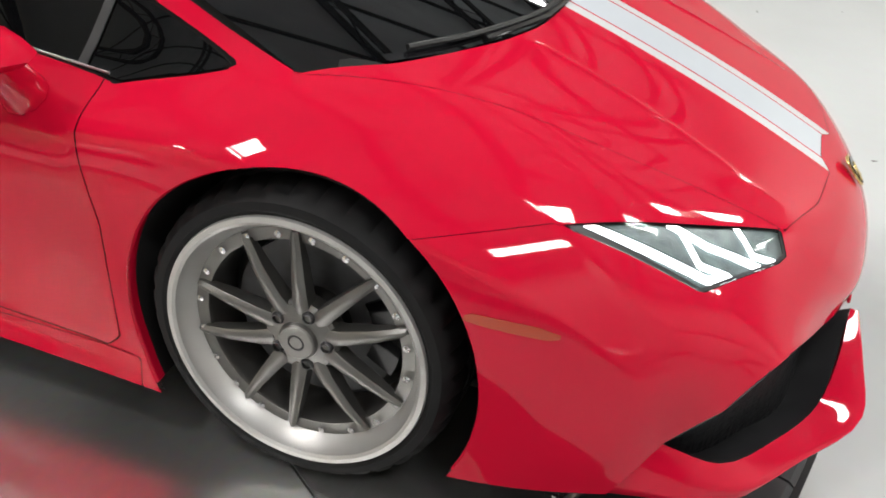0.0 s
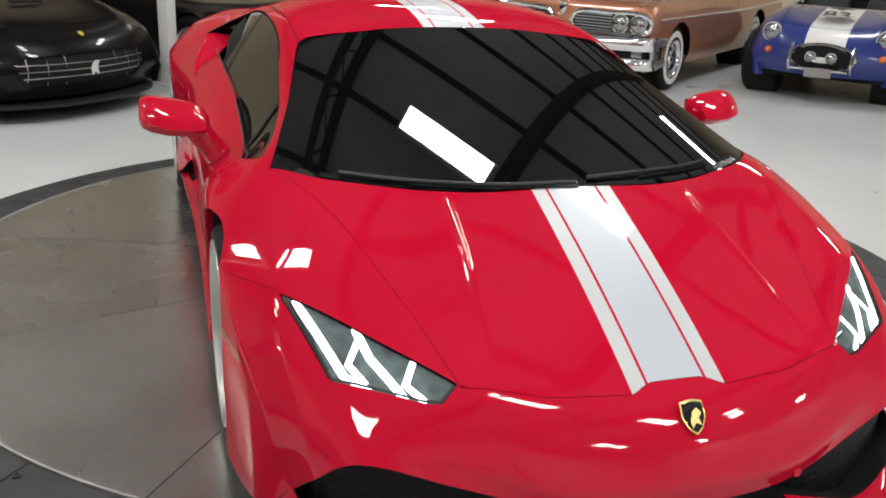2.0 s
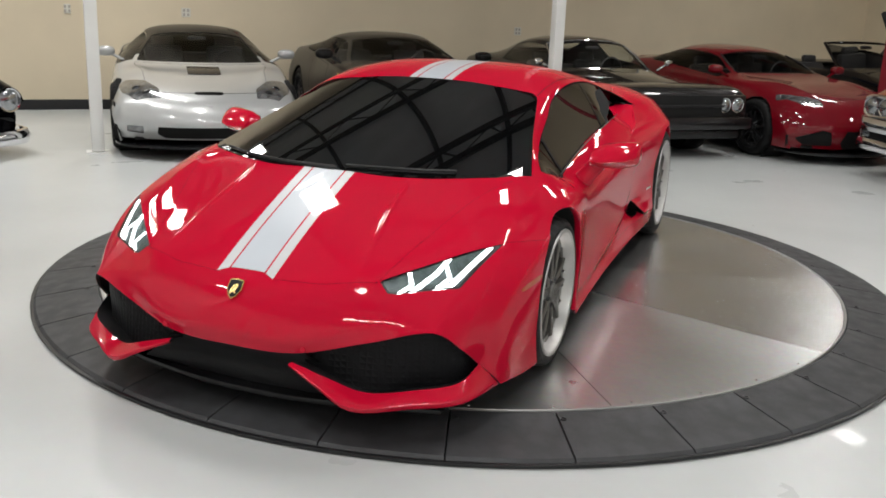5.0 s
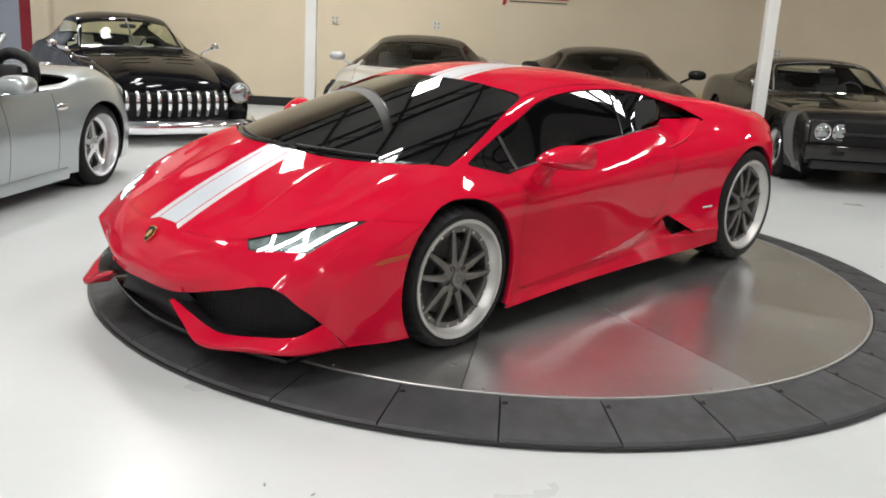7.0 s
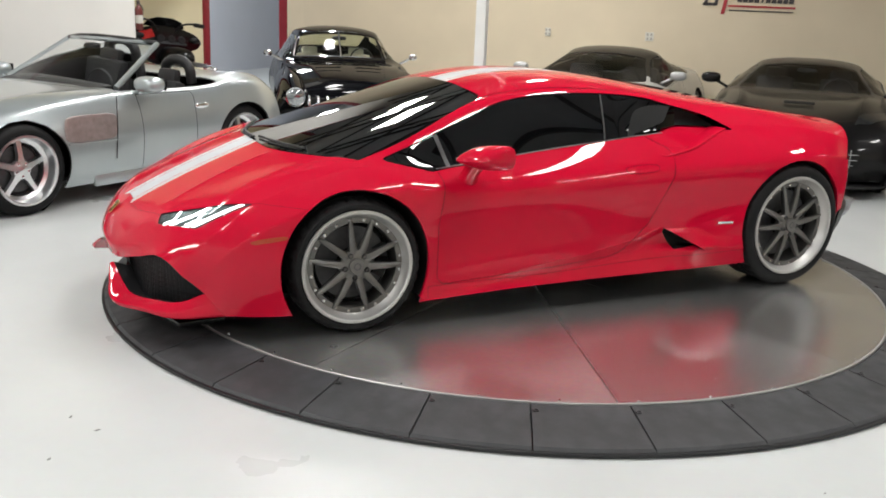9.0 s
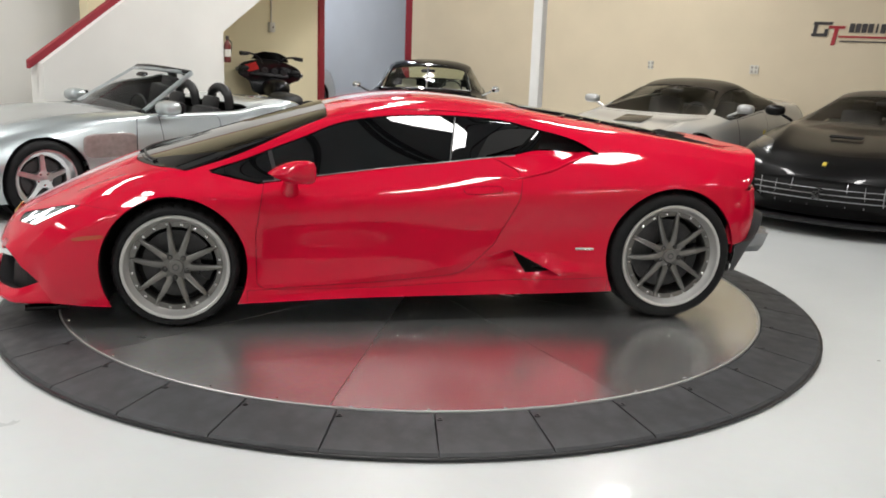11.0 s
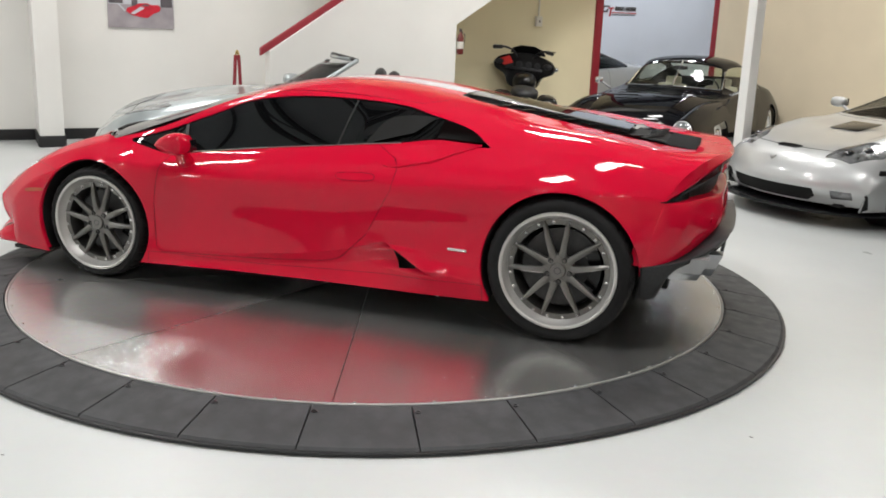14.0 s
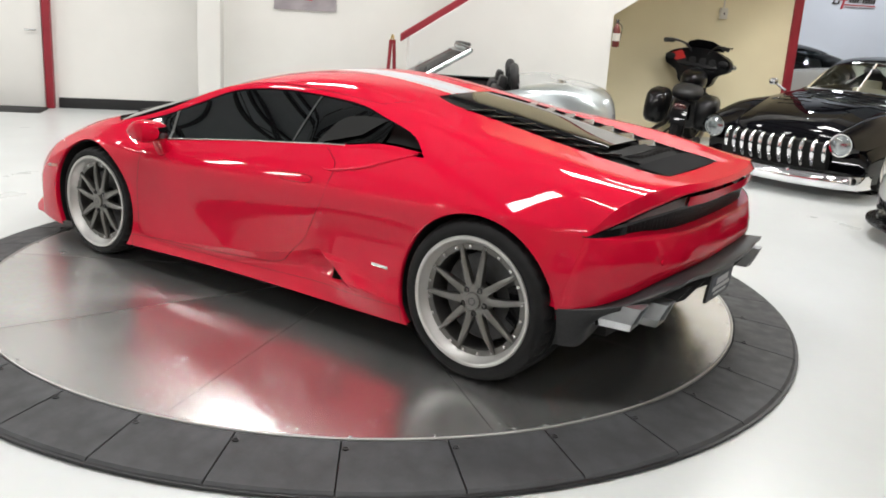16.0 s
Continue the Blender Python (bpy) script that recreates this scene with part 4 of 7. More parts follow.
def display_car_trim():
    for s in (1, -1):
        lip = spline([(x, s * (body_half_width(x, z) + .0005), z) for x, z in ((-.345, .792), (-.41, .765), (-.525, .779), (-.64, .806), (-.756, .849), (-.875, .890))], 5)
        part("intake_lip", tube(lip, [.0015] * 4 + [.004] * 3 + [.008] * 15 + [.003] * 4, 10), RED, car, "bright curled edge of the upper intake")
        bm = bmesh.new()
        rows = []
        for x, y, z in lip:
            d = .10 * float(intake_depth(x, z)) + .012
            rows.append([bm.verts.new(p) for p in ((x, y, z), (x + .1 * d, y - s * .3 * d, z + .004), (x + .15 * d, y - s * d, z - .002))])
        for p, q in zip(rows, rows[1:]):
            for i in range(2):
                bm.faces.new((p[i], p[i + 1], q[i + 1], q[i]))
        part("intake_wall", bm, RED, car, "red inner wall of the upper intake")
        belt = [(x, s * (body_half_width(x, z) + .001), z) for x, z in ((.87, .728), (.63, .753), (.25, .799), (-.10, .836), (-.30, .859), (-.45, .873))]
        part("window_trim", tube(spline(belt, 4), .0026, 6), STEEL, car, "thin bright window trim")


display_car_trim()


def patch(name, lines, material, label="", parent=None, ns=6, nl=4, both=True, crease=None, flip=False, side=1, off=0.0):
    """A smooth sheet through lines, linked as a part."""
    V, T = skin(lines, ns, nl, crease)
    if flip:
        V = V * (1, 1, 1, -1, -1, -1)
        T = T[:, ::-1]
    V[np.abs(V[:, 1]) < 1e-6, 4] = 0 if both else V[np.abs(V[:, 1]) < 1e-6, 4]
    piece = (V, T) if side > 0 else mirrored((V, T))
    return sheet(name, [piece], material, parent or car, label, both=both, off=off)


def display_car_front():
    top = [l[0] for l in (C0, C1, C2, C3, C4, S3)]
    # lower lip blades
    for s in (1, -1):
        inner = [(2.276, .248, .240), (2.262, .38, .200), (2.231, .507, .160), (2.155, .66, .168), (2.064, .784, .184), (1.962, .818, .223)]
        ridge = [(2.294, .246, .236), (2.312, .37, .186), (2.318, .489, .140), (2.215, .65, .134), (2.100, .793, .140), (1.930, .845, .186)]
        under = [(2.288, .246, .226), (2.306, .37, .172), (2.308, .489, .118), (2.200, .65, .113), (2.085, .803, .116), (1.885, .872, .128)]
        back = [(2.24, .27, .215), (2.22, .38, .165), (2.20, .49, .112), (2.11, .62, .108), (2.02, .72, .11), (1.86, .80, .12)]
        patch("front_lip", [inner, ridge, under, back], RED, "pointed red lower lip blade", both=False, side=s, crease=[0, .8, .9, 0], flip=True, ns=4)
        # recessed honeycomb intake
        up = [(x - .055, y * .985, z) for x, y, z in top[1:]]
        lo = [(2.20, .26, .215), (2.165, .50, .135), (2.10, .62, .145), (2.00, .765, .165), (1.91, .80, .20)]
        patch("intake_mesh", [up, lo], MESH, "black honeycomb air intake", both=False, side=s, ns=5, nl=6)
        roof_in = [(x, y, z) for x, y, z in top[1:]]
        patch("intake_lining", [roof_in, up], BLACK, both=False, side=s, ns=5, nl=2)
        patch("intake_lining", [lo, inner[:1] + inner[2:]], BLACK, both=False, side=s, ns=4, nl=2)
    patch("center_duct", [[(2.235, 0, .262), (2.225, .26, .262)], [(2.16, 0, .16), (2.15, .40, .15)], [(2.14, 0, .06), (2.12, .5, .075)]], BLACK, "black lower centre duct", ns=4)
    bm = bmesh.new()
    edge = spline([(2.06, -.72), (2.13, -.48), (2.185, -.20), (2.195, 0), (2.185, .20), (2.13, .48), (2.06, .72)], 5).tolist()
    slab(edge + [(1.85, .70), (1.85, -.70)], .022, bm, bevel=.005, m=Matrix.Translation((0, 0, .045)))
    part("splitter", bm, GLOSSBLACK, car, "gloss black front splitter blade")
    # plain slab closing the underside, coloured black for its shade
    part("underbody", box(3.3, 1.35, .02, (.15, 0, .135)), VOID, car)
    # shield badge
    b = [(.78 * u, .78 * v) for u, v in ((-.036, .045), (0, .052), (.036, .045), (.038, .0), (.022, -.032), (0, -.05), (-.022, -.032), (-.038, 0))]
    place = Matrix.Translation((2.2372, 0, .4505)) @ Matrix(((0, -.62, .78, 0), (1, 0, 0, 0), (0, .78, .62, 0), (0, 0, 0, 1)))
    badge = part("badge", slab(b, .006, bevel=.0015, m=place), GOLD, car, "small gold-edged shield badge")
    part("badge_field", slab([(x * .84, y * .86) for x, y in b], .003, m=place @ Matrix.Translation((0, 0, .0055))), GLOSSBLACK, badge)
    part("badge_mark", slab([(-.013, -.010), (-.004, .012), (.008, .02), (.017, .008), (.008, -.004), (.014, -.02), (0, -.012), (-.01, -.024)], .002, m=place @ Matrix.Translation((0, 0, .0085))), GOLD, badge)
    for s in (1, -1):
        part("parking_sensor", revolve([(.011, -.002), (.011, .003), (.0001, .004)], 14, "x", at=(2.262, s * .285, .285)), RED, car)
    # wipers
    for pts in ([(1.418, .50), (1.470, .38), (1.510, .22), (1.532, .06)], [(1.548, .02), (1.535, -.22), (1.468, -.44), (1.385, -.60)]):
        pts = [(x, y, body_height(x, y) + .008) for x, y in pts]
        w = part("wiper", tube(spline(pts, 5), .006, 6), BLACK, car, "black wiper blade and arm")
        part("wiper_arm", tube([(p[0] + .014, p[1], body_height(p[0] + .014, p[1]) + .005) for p in pts[:3]], .007, 6), GLOSSBLACK, w)
    cowl = [[(x, y, body_height(x, y) + .001) for x, y in run] for run in (((1.556, 0), (1.545, .25), (1.474, .475), (1.375, .655)), ((1.538, 0), (1.525, .25), (1.455, .465), (1.355, .645)))]
    patch("cowl", cowl, GLOSSBLACK, "black cowl strip under the windscreen", ns=6, nl=2, off=.002)


PIANO = mat("polished_black_trim", (0.008, 0.008, 0.009), rough=0.22, coat=0.5, var=0.1)
DECK = mat("matt_black_deck", (0.010, 0.010, 0.011), rough=0.8, var=0.1, spec=0.08)
MESH = mat("black_mesh_grille", (0.005, 0.005, 0.006), rough=0.5, var=0.0, spec=0.2)


def honeycomb(m, size):
    nt = m.node_tree
    p = nt.nodes["Principled BSDF"]
    co = nt.nodes.new("ShaderNodeTexCoord")
    v = nt.nodes.new("ShaderNodeTexVoronoi")
    v.feature = "DISTANCE_TO_EDGE"
    v.inputs["Scale"].default_value, v.inputs["Randomness"].default_value = 1 / size, 0.15
    nt.links.new(co.outputs["Object"], v.inputs["Vector"])
    b = nt.nodes.new("ShaderNodeBump")
    b.inputs["Strength"].default_value, b.inputs["Distance"].default_value = 0.4, 0.012
    b.invert = True
    nt.links.new(v.outputs["Distance"], b.inputs["Height"])
    nt.links.new(b.outputs["Normal"], p.inputs["Normal"])


honeycomb(MESH, 0.022)


# section of the mirror housing, front to the right: pointed nose, crowned top, creased belly
MIRROR_CUT = [(1.06, -.22), (.98, .02), (.74, .42), (.40, .78), (.05, .98), (-.30, 1.0), (-.50, .86), (-.60, .5), (-.62, 0), (-.60, -.5), (-.52, -.80), (-.34, -.96), (.05, -.98), (.50, -.82), (.88, -.50)]


def mirror_housing(parent, s, material):
    """A door mirror: rounded housing open to the rear, dark glass in it, on a short stalk."""
    bm = bmesh.new()
    rings = []
    for y, cx, cz, hx, hz in ((.888, .720, .790, .030, .014), (.904, .720, .793, .085, .032), (.95, .712, .797, .112, .044), (1.02, .694, .802, .108, .049), (1.07, .674, .807, .090, .047), (1.092, .664, .809, .070, .041), (1.102, .660, .810, .045, .027)):
        rings.append([bm.verts.new((cx + 1.12 * hx * u, s * y, cz + .007 + 1.2 * hz * w)) for u, w in MIRROR_CUT])
    n = len(MIRROR_CUT)
    for p, q in zip(rings, rings[1:]):
        for i in range(n):
            bm.faces.new((p[i], p[(i + 1) % n], q[(i + 1) % n], q[i]))
    bm.faces.new(rings[0])
    bm.faces.new(rings[-1])
    m = part("door_mirror", bm, material, parent, "body-coloured door mirror on a slim stalk", smooth=38)
    g = bmesh.new()
    slab([(-.085, -.030), (.075, -.034), (.085, .012), (.06, .030), (-.08, .032)], .004, g, .001, Matrix.Translation((.628, s * 1.008, .800)) @ Matrix(((0, 0, 1, 0), (s, 0, 0, 0), (0, 1, 0, 0), (0, 0, 0, 1))))
    part("mirror_glass", g, GLOSSBLACK, m, "dark mirror glass")
    arm = tube([(.735, s * .865, .690), (.735, s * .892, .728), (.722, s * .925, .772)], [.046, .040, .040], 10)
    part("mirror_stalk", arm, material, m)
    return m


def display_car_rear():
    ys = [l[-1] for l in (C0, C1, C2, C3, C4, S3)]
    R1 = line((-2.040, 0, .862), (-2.030, .25, .864), (-1.990, .46, .856), (-1.915, .64, .808), (-1.846, .765, .760), (-1.767, .846, .712))
    R2 = line((-1.995, 0, .846), (-1.990, .25, .848), (-1.955, .46, .841), (-1.885, .63, .795), (-1.830, .755, .750), (-1.768, .847, .709))
    R3 = line((-1.968, 0, .708), (-1.962, .25, .708), (-1.938, .46, .708), (-1.875, .64, .712), (-1.830, .76, .708), (-1.769, .848, .704))
    R4 = line((-2.018, 0, .698), (-2.010, .25, .698), (-1.985, .45, .698), (-1.905, .67, .700), (-1.845, .775, .698), (-1.770, .850, .694))
    R5 = line((-2.030, 0, .62), (-2.022, .25, .62), (-1.998, .47, .62), (-1.915, .68, .605), (-1.845, .80, .60), (-1.752, .866, .63))
    R6 = line((-2.030, 0, .555), (-2.022, .25, .555), (-1.998, .48, .548), (-1.905, .69, .505), (-1.825, .815, .48), (-1.725, .887, .55))
    R7 = line((-2.005, 0, .515), (-2.000, .25, .515), (-1.975, .48, .508), (-1.885, .70, .455), (-1.800, .83, .425), (-1.702, .897, .41))
    tuck = lambda l, d=.07: l + [(l[-1][0] + d, l[-1][1] - .010, l[-1][2])]
    R3, R4, R5, R6, R7 = (tuck(l) for l in (R3, R4, R5, R6, R7))
    patch("tail_lip", [ys, R1, R2], RED, "red tail edge with small raised lip", ns=6, nl=4, crease=[0, .8, 0], flip=True)
    V, T = refine(skin([tuck(R2), R3], 8, 8), 1)
    V, T = V * (1, 1, 1, -1, -1, -1), T[:, ::-1]
    step = lambda V: V[:, 2] - .806 + .16 * np.maximum(0, V[:, 1] - .45)
    lower, upper = clip(V, T, step(V))
    middle, lamp = clip(*upper, upper[0][:, 1] - .41)
    mesh_, corner = clip(*lower, lower[0][:, 1] - .70)
    sheet("rear_grille", [mesh_], MESH, car, "black honeycomb panel between the tail lamps", both=True)
    sheet("tail_panel", [middle], RED, car, "red panel under the tail lip", both=True, off=.03)
    for s in (1, -1):
        pick = (lambda q: q) if s > 0 else mirrored
        tl = sheet("tail_lamp", [pick(lamp)], TAIL, car, "smoked dark tail lamp", off=.022)
        sheet("lamp_corner", [pick(corner)], GLOSSBLACK, tl, "black lamp corner", off=.006)
        edge = clip(*lower, np.abs(step(lower[0]) + .012) - .006)[0]
        sheet("tail_lamp_bar", [pick(edge)], IRON, tl, off=.012)
        part("parking_sensor", revolve([(.011, -.002), (.011, .003), (.0001, .004)], 14, "x", at=(-1.972, s * .56, .59)), RED, car)
    patch("rear_bumper", [R3, R4, R5, R6, R7], RED, "red rear bumper", ns=6, nl=5, crease=[0, .85, .3, .3, 0], flip=True)
    # added black box painting the deep shade behind the exhausts
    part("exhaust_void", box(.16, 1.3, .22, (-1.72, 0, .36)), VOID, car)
    ins = line((-1.99, 0, .530), (-1.985, .25, .530), (-1.965, .44, .522), (-1.935, .56, .50), (-1.87, .72, .447), (-1.785, .83, .422), (-1.690, .895, .408))
    top = line((-2.085, 0, .508), (-2.080, .25, .512), (-2.066, .43, .524), (-2.050, .55, .512), (-1.935, .72, .448), (-1.822, .842, .424), (-1.697, .908, .410))
    lip_ = line((-2.080, 0, .486), (-2.075, .25, .490), (-2.060, .43, .502), (-2.042, .55, .490), (-1.928, .72, .425), (-1.818, .842, .400), (-1.697, .905, .386))
    mid = line((-1.96, 0, .43), (-1.96, .25, .43), (-1.95, .43, .43), (-1.84, .55, .44), (-1.81, .72, .40), (-1.79, .838, .33), (-1.696, .895, .32))
    low = line((-1.88, 0, .30), (-1.88, .25, .30), (-1.875, .43, .295), (-1.77, .55, .30), (-1.765, .72, .27), (-1.755, .82, .245), (-1.695, .872, .248))
    patch("diffuser", [ins, top, lip_, mid, low], CARBON, "black carbon rear diffuser", ns=5, nl=4, crease=[0, .9, .9, .3, 0], flip=True)
    for s in (1, -1):
        for y in (.16, .40):
            fin = [(-2.05, .47), (-1.95, .33), (-1.82, .25), (-1.80, .36)]
            part("diffuser_fin", slab(fin, .012, bevel=.002, m=Matrix(((1, 0, 0, 0), (0, 0, 1, s * y), (0, 1, 0, 0), (0, 0, 0, 1)))), CARBON, car)
        for y, xt in ((.590, -2.045), (.715, -1.985)):
            bm = bmesh.new()
            outer = [(-.047, -.047), (.027, -.056), (.047, -.018), (.044, .052), (-.036, .056)]
            rim = lambda k, dx: [bm.verts.new((xt + dx + .05 * (.062 - w) / .124, s * (y + k * u), .388 + k * w)) for u, w in outer]
            back = lambda k: [bm.verts.new((-1.76, s * (y + k * u), .380 + k * w)) for u, w in outer]
            a = [back(1.0), rim(1.0, .004), rim(.97, 0), rim(.84, .004), back(.80)]
            for p, q in zip(a, a[1:]):
                for i in range(5):
                    bm.faces.new((p[i], p[(i + 1) % 5], q[(i + 1) % 5], q[i]))
            e = part("exhaust_tip", bm, EXHAUST, car, "angular satin steel exhaust outlet", smooth=25)
            part("exhaust_bore", box(.01, .09, .10, (-1.80, s * y, .382)), VOID, e)
    plate = part("number_plate", box(.014, .305, .135, (-2.037, 0, .395), .003, turn=pose(0, 0, 0, 0, -6, 0)), BLACK, car, "dealer plate in a dark frame")
    part("plate_face", box(.004, .275, .098, (-2.0455, 0, .395), .001, turn=pose(0, 0, 0, 0, -6, 0)), PLATE_GREY, plate)
    for z, w, h in ((.418, .15, .030), (.385, .22, .018), (.358, .16, .010)):
        part("plate_writing", box(.003, w, h, (-2.0485 + .1 * (.395 - z), 0, z), turn=pose(0, 0, 0, 0, -6, 0)), PLATE_PRINT, plate)
    # louvred engine cover
    for s in (1, -1):
        for k in range(7):
            x = -.76 - .112 * k
            bm = bmesh.new()
            rows = []
            for u in (0, .5, 1):
                y = .192 + (.128 - .002 * k) * u
                x1 = x - .10 + .055 * u
                h = body_height(x1, y)
                rows.append([bm.verts.new((x1 + d, s * y, h + e)) for d, e in ((.052, -.014), (.048, -.009), (-.040, .004), (-.050, .003), (-.050, -.003), (.044, -.014))])
            for p, q in zip(rows, rows[1:]):
                for i in range(6):
                    bm.faces.new((p[i], p[(i + 1) % 6], q[(i + 1) % 6], q[i]))
            bm.faces.new(rows[0])
            bm.faces.new(rows[-1][::-1])
            part("louvre", bm, PIANO, car, "gloss black engine louvre", smooth=25)
    glass = line((-.62, 0, 1.09), (-.9, 0, 1.052), (-1.25, 0, .992), (-1.5, 0, .952)), line((-.62, .17, 1.085), (-.9, .165, 1.05), (-1.25, .16, .99), (-1.5, .155, .95)), line((-.62, .185, 1.07), (-.9, .18, 1.035), (-1.25, .175, .975), (-1.5, .17, .935))
    patch("engine_glass", list(glass), TINT, "dark engine window", ns=5, nl=3, crease=[0, .9, 0], off=.006)
    slot = [[(x, y, body_height(x, y) + .002) for x in (-1.52, -1.58, -1.64, -1.70)] for y in (0, .11, .21)]
    patch("engine_vent", slot, VOID, "dark vent slot behind the engine glass", ns=4, nl=4)
    for k in range(9):
        part("scoop_slat", box(.15, .006, .012, (-1.61, -.18 + .045 * k, body_height(-1.61, .1) + .004), turn=pose(0, 0, 0, 0, 11, 0)), BLACK, car)
    patch("tail_deck", [[(-1.70, 0, .912), (-1.855, 0, .888)], [(-1.70, .29, .908), (-1.85, .29, .888)]], DECK, "matt black deck behind the engine glass", off=.002)
    # flank details
    for s in (1, -1):
        part("badge_script", box(.100, .006, .014, (-.815, s * .931, .398), .001, turn=pose(0, 0, 0, 0, 0, -s * 4.5)), CHROME, car, "small chrome model script plate")
        mirror_housing(car, s, RED)


EXHAUST = mat("satin_exhaust_steel", (0.36, 0.37, 0.38), rough=0.42, metal=1.0, var=0.08, scale=12)
PLATE_PRINT = mat("pale_plate_print", (0.45, 0.45, 0.46), rough=0.6, var=0.05)
PLATE_GREY = mat("grey_plate_insert", (0.10, 0.105, 0.12), rough=0.7, var=0.1, spec=0.2)
display_car_front()
display_car_rear()

# ---------------------------------------------------------------- parked cars
SILVER = mat("silver_paint", (0.46, 0.47, 0.47), rough=0.34, metal=0.35, coat=1.0, var=0.03, scale=3)
SHELBY_SILVER = mat("pale_silver_green_paint", (0.42, 0.465, 0.475), rough=0.30, metal=0.65, coat=1.0, var=0.03, scale=3)
GRAPHITE = mat("satin_graphite_paint", (0.006, 0.0058, 0.006), rough=0.28, metal=0.1, spec=0.12, coat=0.35, var=0.05, scale=3)
BLACKPAINT = mat("black_paint", (0.003, 0.003, 0.0042), rough=0.4, coat=0.6, var=0.1, scale=3, spec=0.0)
CHARCOAL = mat("charcoal_paint", (0.009, 0.008, 0.0085), rough=0.4, coat=1.0, var=0.1, scale=3, spec=0.1)
COPPER = mat("copper_paint", (0.42, 0.17, 0.09), rough=0.32, metal=0.35, coat=1.0, var=0.04, scale=3)
CRIMSON = mat("crimson_paint", (0.15, 0.002, 0.008), rough=0.4, coat=1.0, var=0.04, scale=3, spec=0.05)
COBALT = mat("cobalt_blue_paint", (0.010, 0.028, 0.20), rough=0.35, coat=1.0, var=0.05, scale=3)
TEAL = mat("dark_teal_paint", (0.003, 0.009, 0.016), rough=0.3, metal=0.2, coat=1.0, var=0.1, scale=3)
WHITEPAINT = mat("white_paint", (0.78, 0.78, 0.76), rough=0.35, coat=0.8, var=0.03, scale=3)
GLASS_DARK = mat("smoked_car_glass", (0.30, 0.31, 0.31), rough=0.0, trans=1.0, ior=1.02, coat=0.35, var=0.0, spec=0.05)
GLASS_PALE = mat("pale_car_glass", (0.80, 0.84, 0.80), rough=0.0, trans=1.0, ior=1.02, coat=0.8, var=0.0, spec=0.05)
GLASS_GREEN = mat("green_tinted_glass", (0.80, 0.87, 0.70), rough=0.0, trans=1.0, ior=1.02, coat=0.8, var=0.0, spec=0.05)
GLASS_CLEAR = mat("clear_glass", (0.9, 0.93, 0.93), rough=0.0, trans=1.0, var=0.0, ior=1.12)
LEATHER = mat("black_leather", (0.016, 0.016, 0.017), rough=0.5, var=0.15, scale=14, bump=0.08, bump_scale=120)
TAN = mat("tan_leather", (0.12, 0.055, 0.028), rough=0.5, var=0.12, scale=14, bump=0.08, bump_scale=120)
LAMP = mat("clear_lamp_lens", (0.34, 0.36, 0.37), rough=0.10, metal=0.8, coat=1.0, var=0.25, scale=30)
LAMP_SOFT = mat("clear_lamp_housing", (0.20, 0.205, 0.21), rough=0.15, metal=0.6, coat=1.0, var=0.7, scale=16)
CREAM = mat("cream_upholstery", (0.66, 0.63, 0.54), rough=0.6, var=0.1, scale=10)
LAMP_DARK = mat("dark_lamp_lens", (0.016, 0.017, 0.019), rough=0.25, coat=0.5, var=0.5, scale=18, spec=0.2)
WHITEWALL = mat("white_rubber", (0.74, 0.73, 0.70), rough=0.6, var=0.05, scale=8)
POLISHED = mat("polished_alloy", (0.78, 0.78, 0.79), rough=0.28, metal=1.0, var=0.05)
DARKWHEEL = mat("dark_wheel_paint", (0.02, 0.02, 0.022), rough=0.35, metal=0.5, var=0.1)


def spread(st, bow, bowr, zsill):
    """Feature lines of a car from its stations (x, zc, wt, zt, ws, zs, wm)."""
    lines = [[] for _ in range(8)]
    W = max(s[4] for s in st)
    n = len(st)
    for k, (x, zc, wt, zt, ws, zs, wm) in enumerate(st):
        zl = min(zsill + .13, zs)
        zm = zl + (zs - zl) * .52
        pts = [(0, zc), (.45 * wt, zc - .12 * (zc - zt)), (.80 * wt, zc - .48 * (zc - zt)), (wt, zt), (ws, zs), (wm, zm), (wm * .985, zl), (wm * .95, min(zsill, zs))]
        for l, (y, z) in zip(lines, pts):
            xx = x
            if k <= 2:
                xx -= bow * (y / W) ** 2 * (1 if k < 2 else .8)
            elif k == 3:
                xx -= bow * .35 * (y / W) ** 2
            if k >= n - 3:
                xx += bowr * (y / W) ** 2
            if k in (4, 5):
                xx -= .16 * (y / W) ** 2
            l.append((xx, y, z))
    return lines


def skin_uv(lines, ns, nl, crease):
    V, T = skin(lines, ns, nl, crease)
    a, b = (len(lines) - 1) * nl + 1, (len(lines[0]) - 1) * ns + 1
    u, v = np.meshgrid(np.arange(a) / nl, np.arange(b) / ns, indexing="ij")
    V[np.abs(V[:, 1]) < 1e-6, 4] = 0
    return np.concatenate([V, u.reshape(-1, 1), v.reshape(-1, 1)], 1), T


def sheet8(name, pieces, material, parent, label="", off=0.0, both=False, side=1):
    out = []
    for V, T in pieces:
        if len(T):
            p = (V[:, :6].copy(), T)
            out.append(p if side > 0 else mirrored(p))
    return sheet(name, out, material, parent, label, off, both) if out else None


